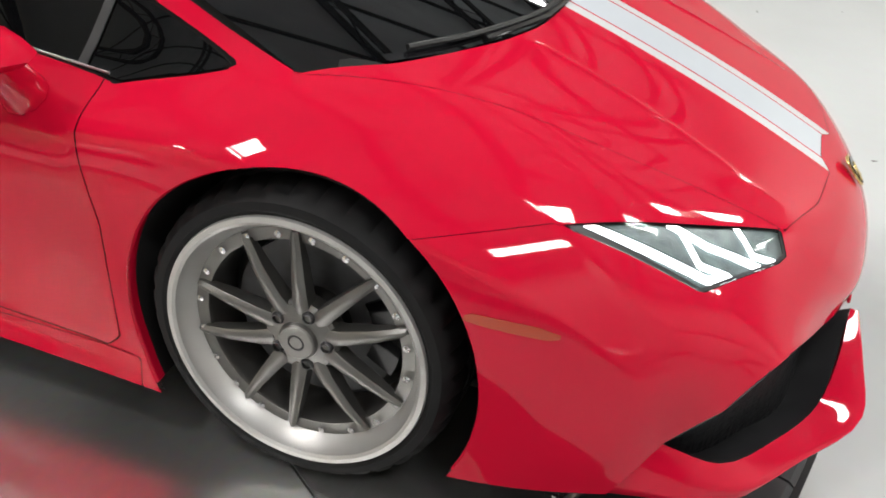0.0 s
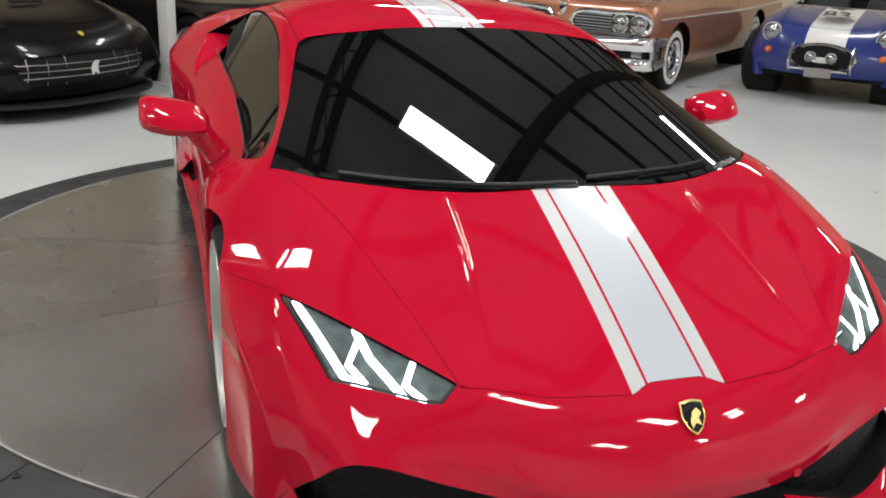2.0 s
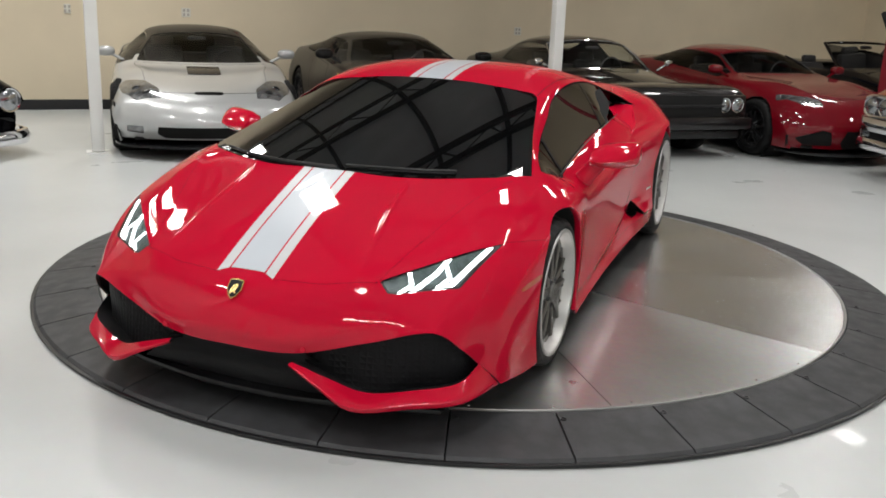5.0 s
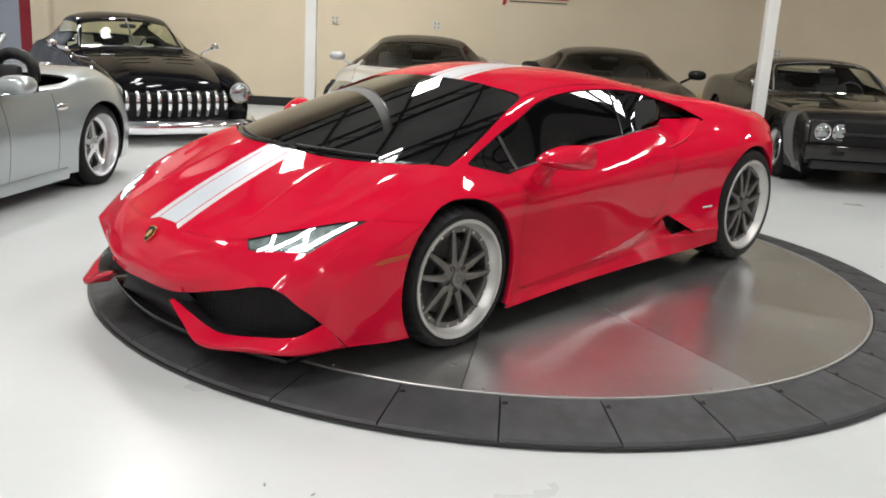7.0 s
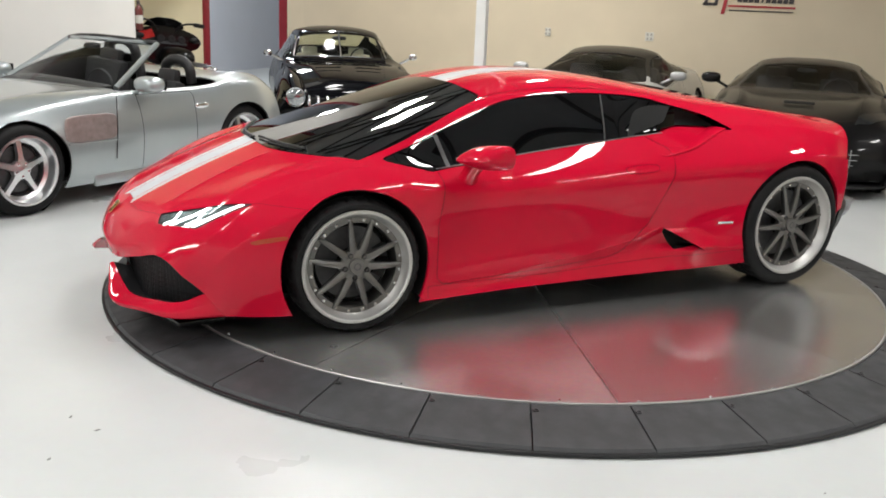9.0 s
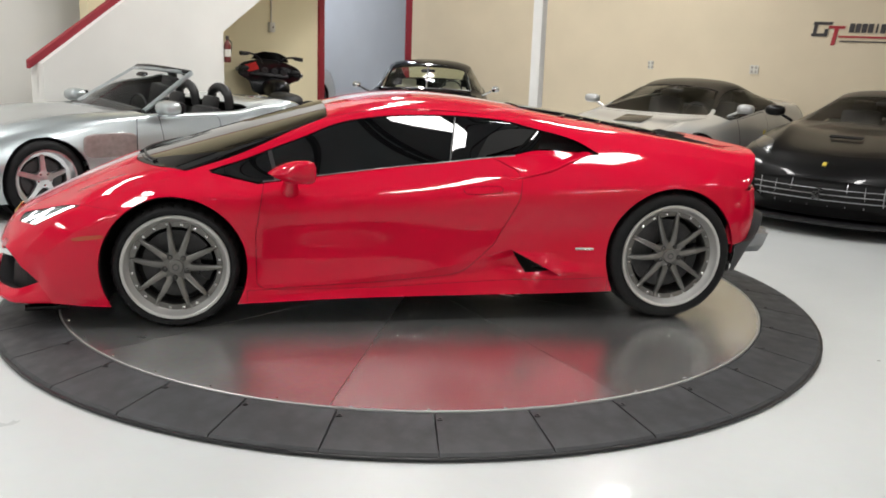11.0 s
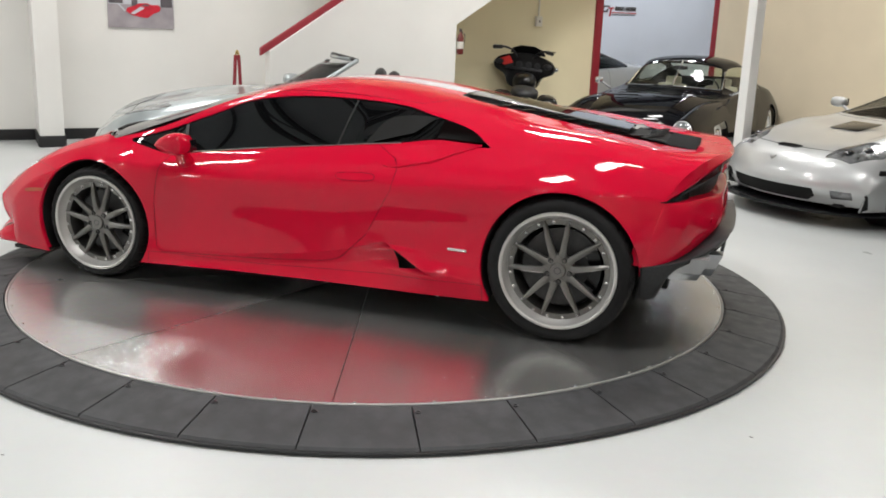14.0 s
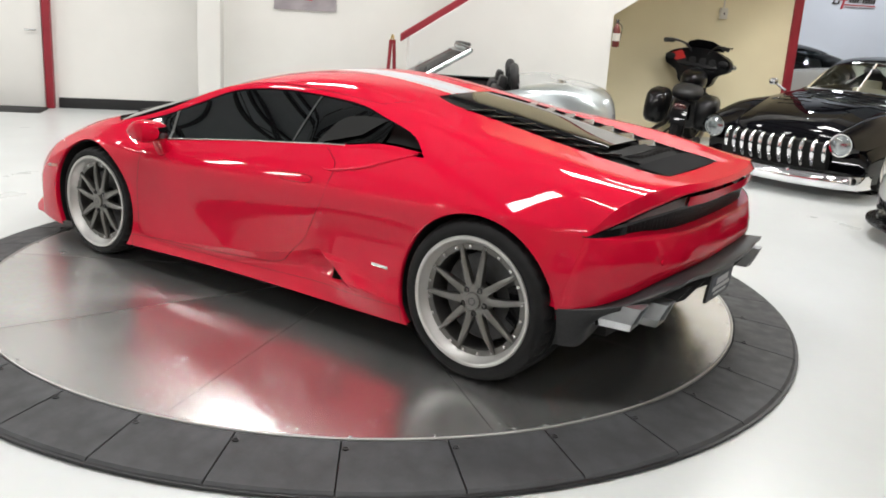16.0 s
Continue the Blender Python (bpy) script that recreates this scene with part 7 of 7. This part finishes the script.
def building():
    # stair side wall with sloping top, and its handrail
    z_r = lambda b: 1.10 - SLOPE * (b + .89)
    z_s = lambda b: 1.47 - SLOPE * (b + 3.25)
    outline = [(-.89, FLOOR), (-3.25, FLOOR), (-3.25, 1.47), (-8.3, z_s(-8.3)), (-8.3, CEIL), (-7.1, CEIL), (-.89, z_r(-.89))]
    structure("wall_stair", slab(outline, .22, m=upright(5.22)), WALL_WHITE, "white stair side wall with sloping top", "wall")
    rail = slab([(-.80, z_r(-.80)), (-7.1, z_r(-7.1)), (-7.1, z_r(-7.1) + .09), (-.80, z_r(-.80) + .09)], .07, bevel=.012, m=upright(5.30))
    tagged(part("handrail", rail, TRIM_RED, None, smooth=30), "sloping dark red stair handrail on the white wall", "handrail")
    structure("stair_soffit", slab([(-3.27, 1.475), (-8.3, z_s(-8.3)), (-8.3, z_s(-8.3) + .1), (-3.27, 1.575)], 1.5, m=upright(5.44)), WALL_YELLOW, "cream sloping underside of the stair", "soffit")
    room_slab("wall_niche", 6.34, 6.5, -6.14, -2.2, FLOOR, CEIL, WALL_YELLOW)
    tagged(bpy.data.objects["wall_niche"], "cream wall under the stair", "wall", kind="structure")
    # red framed opening with a bluish room behind
    room_slab("opening_frame", 6.30, 6.54, -6.26, -6.14, FLOOR, CEIL, TRIM_RED, .006)
    room_slab("opening_frame", 6.345, 6.54, -8.84, -8.62, FLOOR, CEIL, TRIM_RED, .006)
    tagged(room_slab("wall_beyond", 10.3, 10.5, -16, -3.5, FLOOR, CEIL, WALL_BLUE), "pale blue wall of the room beyond", "wall", kind="structure")
    room_slab("wall_beyond_side", 6.5, 10.3, -3.6, -3.5, FLOOR, CEIL, WALL_BLUE)
    room_slab("wall_beyond_end", 5.9, 10.3, -16.1, -16, FLOOR, CEIL, WALL_BLUE)
    room_slab("wall_return", 5.65, 5.9, -16, -8.55, FLOOR, CEIL, WALL_BEIGE)
    floor2 = room_slab("floor_beyond", 5.6, 10.6, -16.2, -11.58, FLOOR - .2, FLOOR, EPOXY)
    room_slab("ceiling_beyond", 5.6, 10.6, -16.2, -11.58, CEIL, CEIL + .12, CEILING)
    room_slab("wall_return_front", 5.9, 6.34, -8.75, -8.55, FLOOR, CEIL, WALL_BEIGE)
    # pilaster, baseboards, door
    tagged(room_slab("pilaster", 6.25, A_MAX, 1.24, 1.50, FLOOR, CEIL, WALL_WHITE, .004), "white square wall pilaster", "pilaster", kind="structure")
    for a0, a1, b0, b1, nm in ((A_MAX - .018, A_MAX, -.87, 1.24, "baseboard"), (A_MAX - .018, A_MAX, 1.50, 3.25, "baseboard"), (6.232, 6.25, 1.235, 1.505, "baseboard"), (6.25, A_MAX - .02, 1.222, 1.24, "baseboard"), (6.25, A_MAX - .02, 1.50, 1.518, "baseboard"), (-11.9, 5.6, B_MIN, B_MIN + .018, "baseboard")):
        tagged(room_slab(nm, a0, a1, b0, b1, FLOOR, FLOOR + .13, BASE_BLACK, .003), "black rubber baseboard strip", "baseboard", kind="structure")
    d = thing("wall_door", "white flush door in a dark red frame, shut", "door", at=in_room(A_MAX, 0, 0))
    part("leaf", box(.05, 1.0, 2.08, (-.03, 3.90, FLOOR + 1.05), .004), WALL_WHITE, d)
    for y in (3.335, 4.465):
        part("frame", box(.10, .09, 2.16, (-.05, y, FLOOR + 1.08), .006), TRIM_RED, d, "dark red door frame")
    part("frame", box(.10, 1.22, .09, (-.05, 3.90, FLOOR + 2.205), .006), TRIM_RED, d)
    part("handle", tube([(-.06, 3.47, .88), (-.12, 3.47, .88), (-.12, 3.58, .88)], .011, 8), STEEL, d, "steel lever handle")
    part("threshold", box(.5, 1.1, .008, (-.3, 3.90, FLOOR + .004), .002), BASE_BLACK, d, "black door mat strip")
    # posts
    for x, y, m, lab in ((-2.095, -4.535, POST_WHITE, "slim white square steel post"), (-5.145, -.854, POST_WHITE, "slim white square steel post"), (-7.265, 2.629, TRIM_RED, "slim dark red square steel post"), (-10.15, 6.1, TRIM_RED, "slim dark red square steel post")):
        p = thing("post", lab, "post", "roof posts", at=Matrix.Translation((x, y, FLOOR)) @ ROOM)
        part("shaft", box(.115, .115, CEIL - FLOOR - .02, (0, 0, (CEIL - FLOOR) / 2 + .01), .008), m, p)
        part("base_plate", box(.22, .22, .012, (0, 0, .006), .002), m, p)
    # roof steel: open-web trusses and purlins
    for b in (-7.3, -4.86, -2.42, .02, 2.46, 4.9, 7.34, 9.78):
        t = thing("roof_truss", "dark open-web steel roof truss", "truss", "roof trusses", at=in_room(0, b, CEIL))
        part("top_chord", box(18.6, .13, .08, (-2.5, 0, -.16)), TRUSS, t)
        part("bottom_chord", box(18.6, .10, .08, (-2.5, 0, -.58)), TRUSS, t)
        bm = bmesh.new()
        n = 22
        for k in range(n):
            x0 = -11.7 + k * 18.4 / n
            tube([(x0, 0, -.55), (x0 + .42, 0, -.18), (x0 + .84, 0, -.55)], .016, 5, bm)
        tagged(part("web_bars", bm, TRUSS, t), kind="stuff")
    for k in range(15):
        a = -11.4 + 1.3 * k
        tagged(room_slab("purlin", a, a + .045, B_MIN, B_MAX, CEIL - .115, CEIL - .004, TRUSS), "dark timber roof purlin", "purlin", kind="structure")
    # the five added fill lamps get a made-up fixture too
    for a, b, turn in LIGHTS:
        f = thing("ceiling_light", "hanging white fluorescent high-bay fixture, lit, some added for fill", "ceiling light", "ceiling lights", at=in_room(a, b, CEIL - .50, turn))
        bm = box(.46, 1.22, .06, (0, 0, .035), .01)
        part("housing", bm, POST_WHITE, f, "white folded steel housing")
        for s in (1, -1):
            for d in (.12, -.12):
                part("hanger", tube([(d, s * .50, .06), (0, s * .42, .48)], .011, 5), POST_WHITE, f)


def wall_things():
    # framed prints
    for b0, b1, z0, z1 in ((-.16, .62, 1.285, 1.80), (1.96, 2.72, 1.375, 1.89)):
        p = thing("poster", "unframed car photograph print with a red car", "poster", "wall posters", at=in_room(A_MAX - .012, (b0 + b1) / 2, (z0 + z1) / 2))
        w, h = b1 - b0, z1 - z0
        part("print", box(.02, w, h, (0, 0, 0), .002), PAPER_GROUND, p)
        flat = Matrix(((0, 0, -1, 0), (-1, 0, 0, 0), (0, 1, 0, 0), (0, 0, 0, 1)))
        area = lambda x0, x1, y0, y1: slab([((x - .5) * w, (.5 - y) * h) for x, y in ((x0, y1), (x1, y1), (x1, y0), (x0, y0))], .002, m=Matrix.Translation((-.0102, 0, 0)) @ flat)
        part("print_sky", area(.01, .99, .01, .46), PAPER, p)
        for x0, x1, y0, y1 in ((.02, .23, .22, .44), (.36, .45, .20, .50), (.80, .98, .10, .50)):
            bm = area(x0, x1, y0, y1)
            bmesh.ops.translate(bm, vec=(-.002, 0, 0), verts=bm.verts[:])
            part("print_shade", bm, PAPER_DARK, p, "dark doorways in the print")
        car_shape = [(.27, .62), (.30, .53), (.40, .49), (.47, .43), (.60, .42), (.66, .46), (.76, .45), (.80, .52), (.78, .60), (.68, .66), (.60, .76), (.50, .75), (.36, .70)]
        part("print_car", slab([((x - .5) * w, (.5 - y) * h) for x, y in car_shape][::-1], .002, m=Matrix.Translation((-.0145, 0, 0)) @ flat), PAPER_RED, p, "red car in the print")
        for shape, m in (([(.34, .66), (.39, .69), (.56, .53), (.49, .50)], PAPER), ([(.50, .49), (.54, .45), (.62, .45), (.63, .49)], PAPER_DARK), ([(.15, .46), (.17, .44), (.27, .60), (.25, .63)], PAPER)):
            part("print_stripe", slab([((x - .5) * w, (.5 - y) * h) for x, y in shape][::-1], .002, m=Matrix.Translation((-.0168, 0, 0)) @ flat), m, p)
    # wall signs drawn as plain shapes
    def sign(m, k, nm):
        s = thing("wall_sign", nm, "sign", "wall signs", at=m)
        y0 = lambda w, h, x, z, mt, sl=0: part("sign_shape", slab([(x - w / 2, z - h / 2), (x + w / 2, z - h / 2), (x + w / 2 + sl, z + h / 2), (x - w / 2 + sl, z + h / 2)], .006), mt, s)
        y0(.21 * k, .034 * k, -.355 * k, .165 * k, SIGN_DARK, .015)
        y0(.040 * k, .15 * k, -.440 * k, .095 * k, SIGN_DARK, .022)
        y0(.17 * k, .034 * k, -.385 * k, .035 * k, SIGN_DARK)
        y0(.040 * k, .08 * k, -.315 * k, .065 * k, SIGN_DARK, .01)
        y0(.18 * k, .030 * k, -.20 * k, .125 * k, SIGN_RED, .01)
        y0(.045 * k, .20 * k, -.225 * k, .02 * k, SIGN_RED, .035)
        for i in range(10):
            y0((.055 if i != 4 else .02) * k, .10 * k, (-.04 + .066 * i) * k, .12 * k, SIGN_DARK, .012)
        y0(.78 * k, .022 * k, .22 * k, .02 * k, SIGN_RED)
        y0(.74 * k, .014 * k, .22 * k, -.03 * k, SIGN_DARK)
    sign(Matrix.Translation(room(-.85, B_MIN + .004, 1.66)) @ ROOM @ Matrix(((-1, 0, 0, 0), (0, 0, 1, 0), (0, 1, 0, 0), (0, 0, 0, 1))), 1.12, "dark and red painted showroom logo on the beige wall")
    sign(Matrix.Translation(room(10.296, -9.55, 1.82)) @ ROOM @ Matrix(((0, 0, -1, 0), (-1, 0, 0, 0), (0, 1, 0, 0), (0, 0, 0, 1))), .80, "dark and red showroom logo on the pale blue wall")
    # sockets, switch box, extinguisher
    for a, z in ((.36, 1.22), (1.84, 1.22), (-4.68, 1.10)):
        o = thing("wall_socket", "small cream double wall socket plate", "socket", "wall sockets", at=in_room(a, B_MIN + .004, z))
        part("plate", box(.12 if a != 1.84 else .08, .010, .12, (0, .004, 0), .003), PLASTIC_WHITE, o)
        for s in (1, -1):
            for t in (1, -1):
                part("outlet", box(.028, .003, .036, (s * .026, .0105, t * .028), .001), SOCKET_GREY, o)
    o = thing("switch_box", "white surface switch box with conduit above", "switch", at=in_room(6.335, -5.14, 1.56))
    part("box_body", box(.05, .10, .14, (-.025, 0, 0), .006), PLASTIC_WHITE, o)
    part("conduit", tube([(-.02, 0, .07), (-.02, 0, 2.4)], .012, 8), PLASTIC_WHITE, o)
    part("toggle", box(.015, .012, .03, (-.055, 0, 0), .003), SIGN_DARK, o)
    e = thing("fire_extinguisher", "small red fire extinguisher on the stair wall end", "fire extinguisher", at=in_room(5.20, -3.29, 1.15) @ Matrix.Diagonal((.72, .72, .78, 1)))
    part("cylinder", revolve([(.0001, -.05), (.05, -.05), (.06, -.03), (.06, .20), (.045, .25), (.02, .28), (.02, .30), (.0001, .30)], 20, "z", at=(.02, -.02, 0)), EXT_RED, e)
    part("valve", box(.03, .05, .06, (.02, -.02, .32), .008), SIGN_DARK, e)
    part("hose", tube(spline([(.02, -.03, .31), (.0, -.09, .25), (.01, -.08, .05)], 5), .009, 6), SIGN_DARK, e)
    part("label_band", revolve([(.061, .04), (.0615, .05), (.0615, .14), (.061, .15)], 20, "z", at=(.02, -.02, 0)), PLASTIC_WHITE, e)
    s = thing("rope_stand", "dark red folded rope stand leaning at the wall", "stand", at=in_room(6.60, -.86, FLOOR))
    for d in (-.05, .05):
        part("leg", tube([(0, d * 1.5, 0), (0, d * .4, 1.06)], .022, 8), TRIM_RED, s)
    part("hook", tube(spline([(0, -.02, 1.05), (0, 0, 1.12), (0, .02, 1.05)], 5), .012, 6), GOLD, s)
    # loose specks on the floor
    rnd = random.Random(7)
    for k in range(26):
        a, r = rnd.uniform(.1, 2.6), rnd.uniform(2.6, 4.6)
        x, y = r * math.cos(a), r * math.sin(a)
        m = Matrix.Translation((x, y, FLOOR + .0005)) @ pose(0, 0, 0, 0, 0, rnd.uniform(0, 180))
        w = rnd.uniform(.004, .012)
        ob = part("debris_speck", slab([(-w, 0), (0, -w * .4), (w * 1.3, 0), (w * .2, w * .5)], .002, m=m), STAIN_DARK, None, smooth=0)
        tagged(ob, "tiny dark speck of grit lying on the floor", "debris", "floor specks")


def motorcycle():
    b = thing("motorcycle", "black touring motorcycle with batwing fairing and saddlebags", "motorcycle", at=Matrix.Translation((.80, -7.01, FLOOR)) @ pose(0, 0, 0, 5, 0, -75) @ Matrix.Diagonal((.95, .95, .95, 1)))
    for x, r in ((.82, .33), (-.80, .32)):
        w = part("wheel", revolve([(r - .10, -.03), (r - .09, -.06), (r - .03, -.065), (r, -.03), (r, .03), (r - .03, .065), (r - .09, .06), (r - .10, .03)], 40, "y", at=(x, 0, r), close=True), TYRE, b)
        part("rim", revolve([(r - .10, -.04), (r - .12, 0), (r - .10, .04)], 40, "y", at=(x, 0, r)), DARKWHEEL, w)
        for k in range(5):
            a = 2 * math.pi * k / 5
            part("spoke", tube([(x, 0, r), (x + (r - .11) * math.cos(a), 0, r + (r - .11) * math.sin(a))], .018, 6), DARKWHEEL, w)
        fen = bmesh.new()
        rows = []
        for i in range(13):
            a = radians(15 + 150 * i / 12)
            rows.append([fen.verts.new((x + (r + .03) * math.cos(a), y, r + (r + .03 - abs(y) * .25) * math.sin(a))) for y in (-.09, -.06, 0, .06, .09)])
        for p, q in zip(rows, rows[1:]):
            for i in range(4):
                fen.faces.new((p[i], p[i + 1], q[i + 1], q[i]))
        part("fender", fen, MOTO_BLACK, b)
    blob(b, "fuel_tank", (.16, 0, .86), (.34, .17, .14), MOTO_BLACK, "black teardrop tank", power=2.4)
    blob(b, "seat", (-.38, 0, .74), (.42, .19, .10), LEATHER, "low black seat", power=2.6)
    blob(b, "engine_block", (.10, 0, .46), (.28, .20, .22), IRON, power=3)
    for s in (1, -1):
        part("cylinder", revolve([(.08, -.1), (.085, -.06), (.07, -.05), (.085, -.03), (.07, 0), (.085, .03), (.07, .06), (.05, .1)], 16, "z", at=(.10 + s * .12, 0, .66)), IRON, b)
        blob(b, "saddlebag", (-.72, s * .30, .56), (.38, .14, .21), MOTO_BLACK, "hard black saddlebag", power=3.5)
        part("exhaust_pipe", tube(spline([(.2, s * .18, .5), (.1, s * .24, .28), (-.3, s * .27, .26), (-1.15, s * .28, .27)], 5), [.03] * 15 + [.045], 10), DARKWHEEL, b)
        part("fork", tube([(.86, s * .10, .33), (.58, s * .10, 1.0)], .028, 8), DARKWHEEL, b)
        part("handlebar", tube(spline([(.50, s * .08, 1.14), (.46, s * .18, 1.27), (.38, s * .29, 1.31), (.28, s * .38, 1.30)], 5), .014, 8), DARKWHEEL, b)
        part("grip", tube([(.34, s * .33, 1.305), (.24, s * .43, 1.295)], .027, 8), LEATHER, b)
        part("lever", tube([(.43, s * .30, 1.32), (.36, s * .45, 1.32)], .010, 6), CHROME, b)
        blob(b, "rear_view_mirror", (.40, s * .36, 1.10), (.02, .07, .04), DARKWHEEL)
        blob(b, "leg_guard", (.55, s * .28, .42), (.04, .12, .16), DARKWHEEL, power=3)
    wing = [(0, .165), (.15, .155), (.30, .125), (.41, .085), (.455, .03), (.44, -.035), (.35, -.075), (.27, -.12), (.225, -.21), (.13, -.245), (0, -.25)]
    shape = rounded(wing + [(-y, z) for y, z in wing[-2:0:-1]], 3)
    bm = bmesh.new()
    rows = []
    for x, k in ((.50, .97), (.56, 1.0), (.68, .96), (.76, .82), (.81, .58), (.83, .30)):
        rows.append([bm.verts.new((x - .16 * abs(y * k) ** 1.5, y * k, 1.05 + .02 * (1 - k) + 1.25 * z * k)) for y, z in shape])
    n = len(shape)
    for p, q in zip(rows, rows[1:]):
        for i in range(n):
            bm.faces.new((p[i], p[(i + 1) % n], q[(i + 1) % n], q[i]))
    bm.faces.new(rows[0])
    bm.faces.new(rows[-1][::-1])
    part("fairing", bm, MOTO_BLACK, b, "black batwing front fairing", smooth=50)
    for s in (1, -1):
        part("turn_lamp", blob_mesh((.60, s * .455, 1.07), (.05, .035, .035)), LAMP, b, "clear front turn lamp")
    part("windscreen", slab([(-.27, 0), (.27, 0), (.22, .09), (.10, .14), (-.10, .14), (-.22, .09)], .006, m=Matrix.Translation((.66, 0, 1.235)) @ Matrix(((0, -.5, .87, 0), (1, 0, 0, 0), (0, .87, .5, 0), (0, 0, 0, 1)))), GLOSSBLACK, b)
    part("dash", box(.06, .56, .16, (.50, 0, 1.08), .03, turn=pose(0, 0, 0, 0, 20, 0)), DARKWHEEL, b, "gauge panel")
    for y in (-.2, -.07, .07, .2):
        part("gauge", revolve([(.048, 0), (.05, -.012), (.042, -.014), (.0001, -.008)], 18, "x", at=(.465, y, 1.09)), DARKWHEEL, b)
    part("sale_tag", slab([(-.09, -.06), (.09, -.06), (.09, .06), (-.09, .06)], .003, m=Matrix.Translation((.42, .26, 1.12)) @ pose(0, 0, 0, 60, 20, 70)), TAG_RED, b, "red paper sale tag")
    blob(b, "headlight", (.84, 0, 1.02), (.06, .10, .10), LAMP)
    part("kick_stand", tube([(.0, .12, .25), (.05, .34, .01)], .014, 6), DARKWHEEL, b)
    blob(b, "tail_lamp", (-1.12, 0, .62), (.03, .08, .04), TAIL)
    # the fork stands turned a little
    turned = Matrix.Translation((.60, 0, 0)) @ pose(0, 0, 0, 0, 0, -13) @ Matrix.Translation((-.60, 0, 0))
    for ob in b.children:
        if ob.name.split(".")[0] in ("fork", "handlebar", "grip", "lever", "rear_view_mirror", "fairing", "turn_lamp", "windscreen", "dash", "gauge", "sale_tag", "headlight") or (ob.name.split(".")[0] in ("wheel", "fender") and max(v.co.x for v in ob.data.vertices) > .5):
            ob.matrix_local = turned


building()
wall_things()
motorcycle()
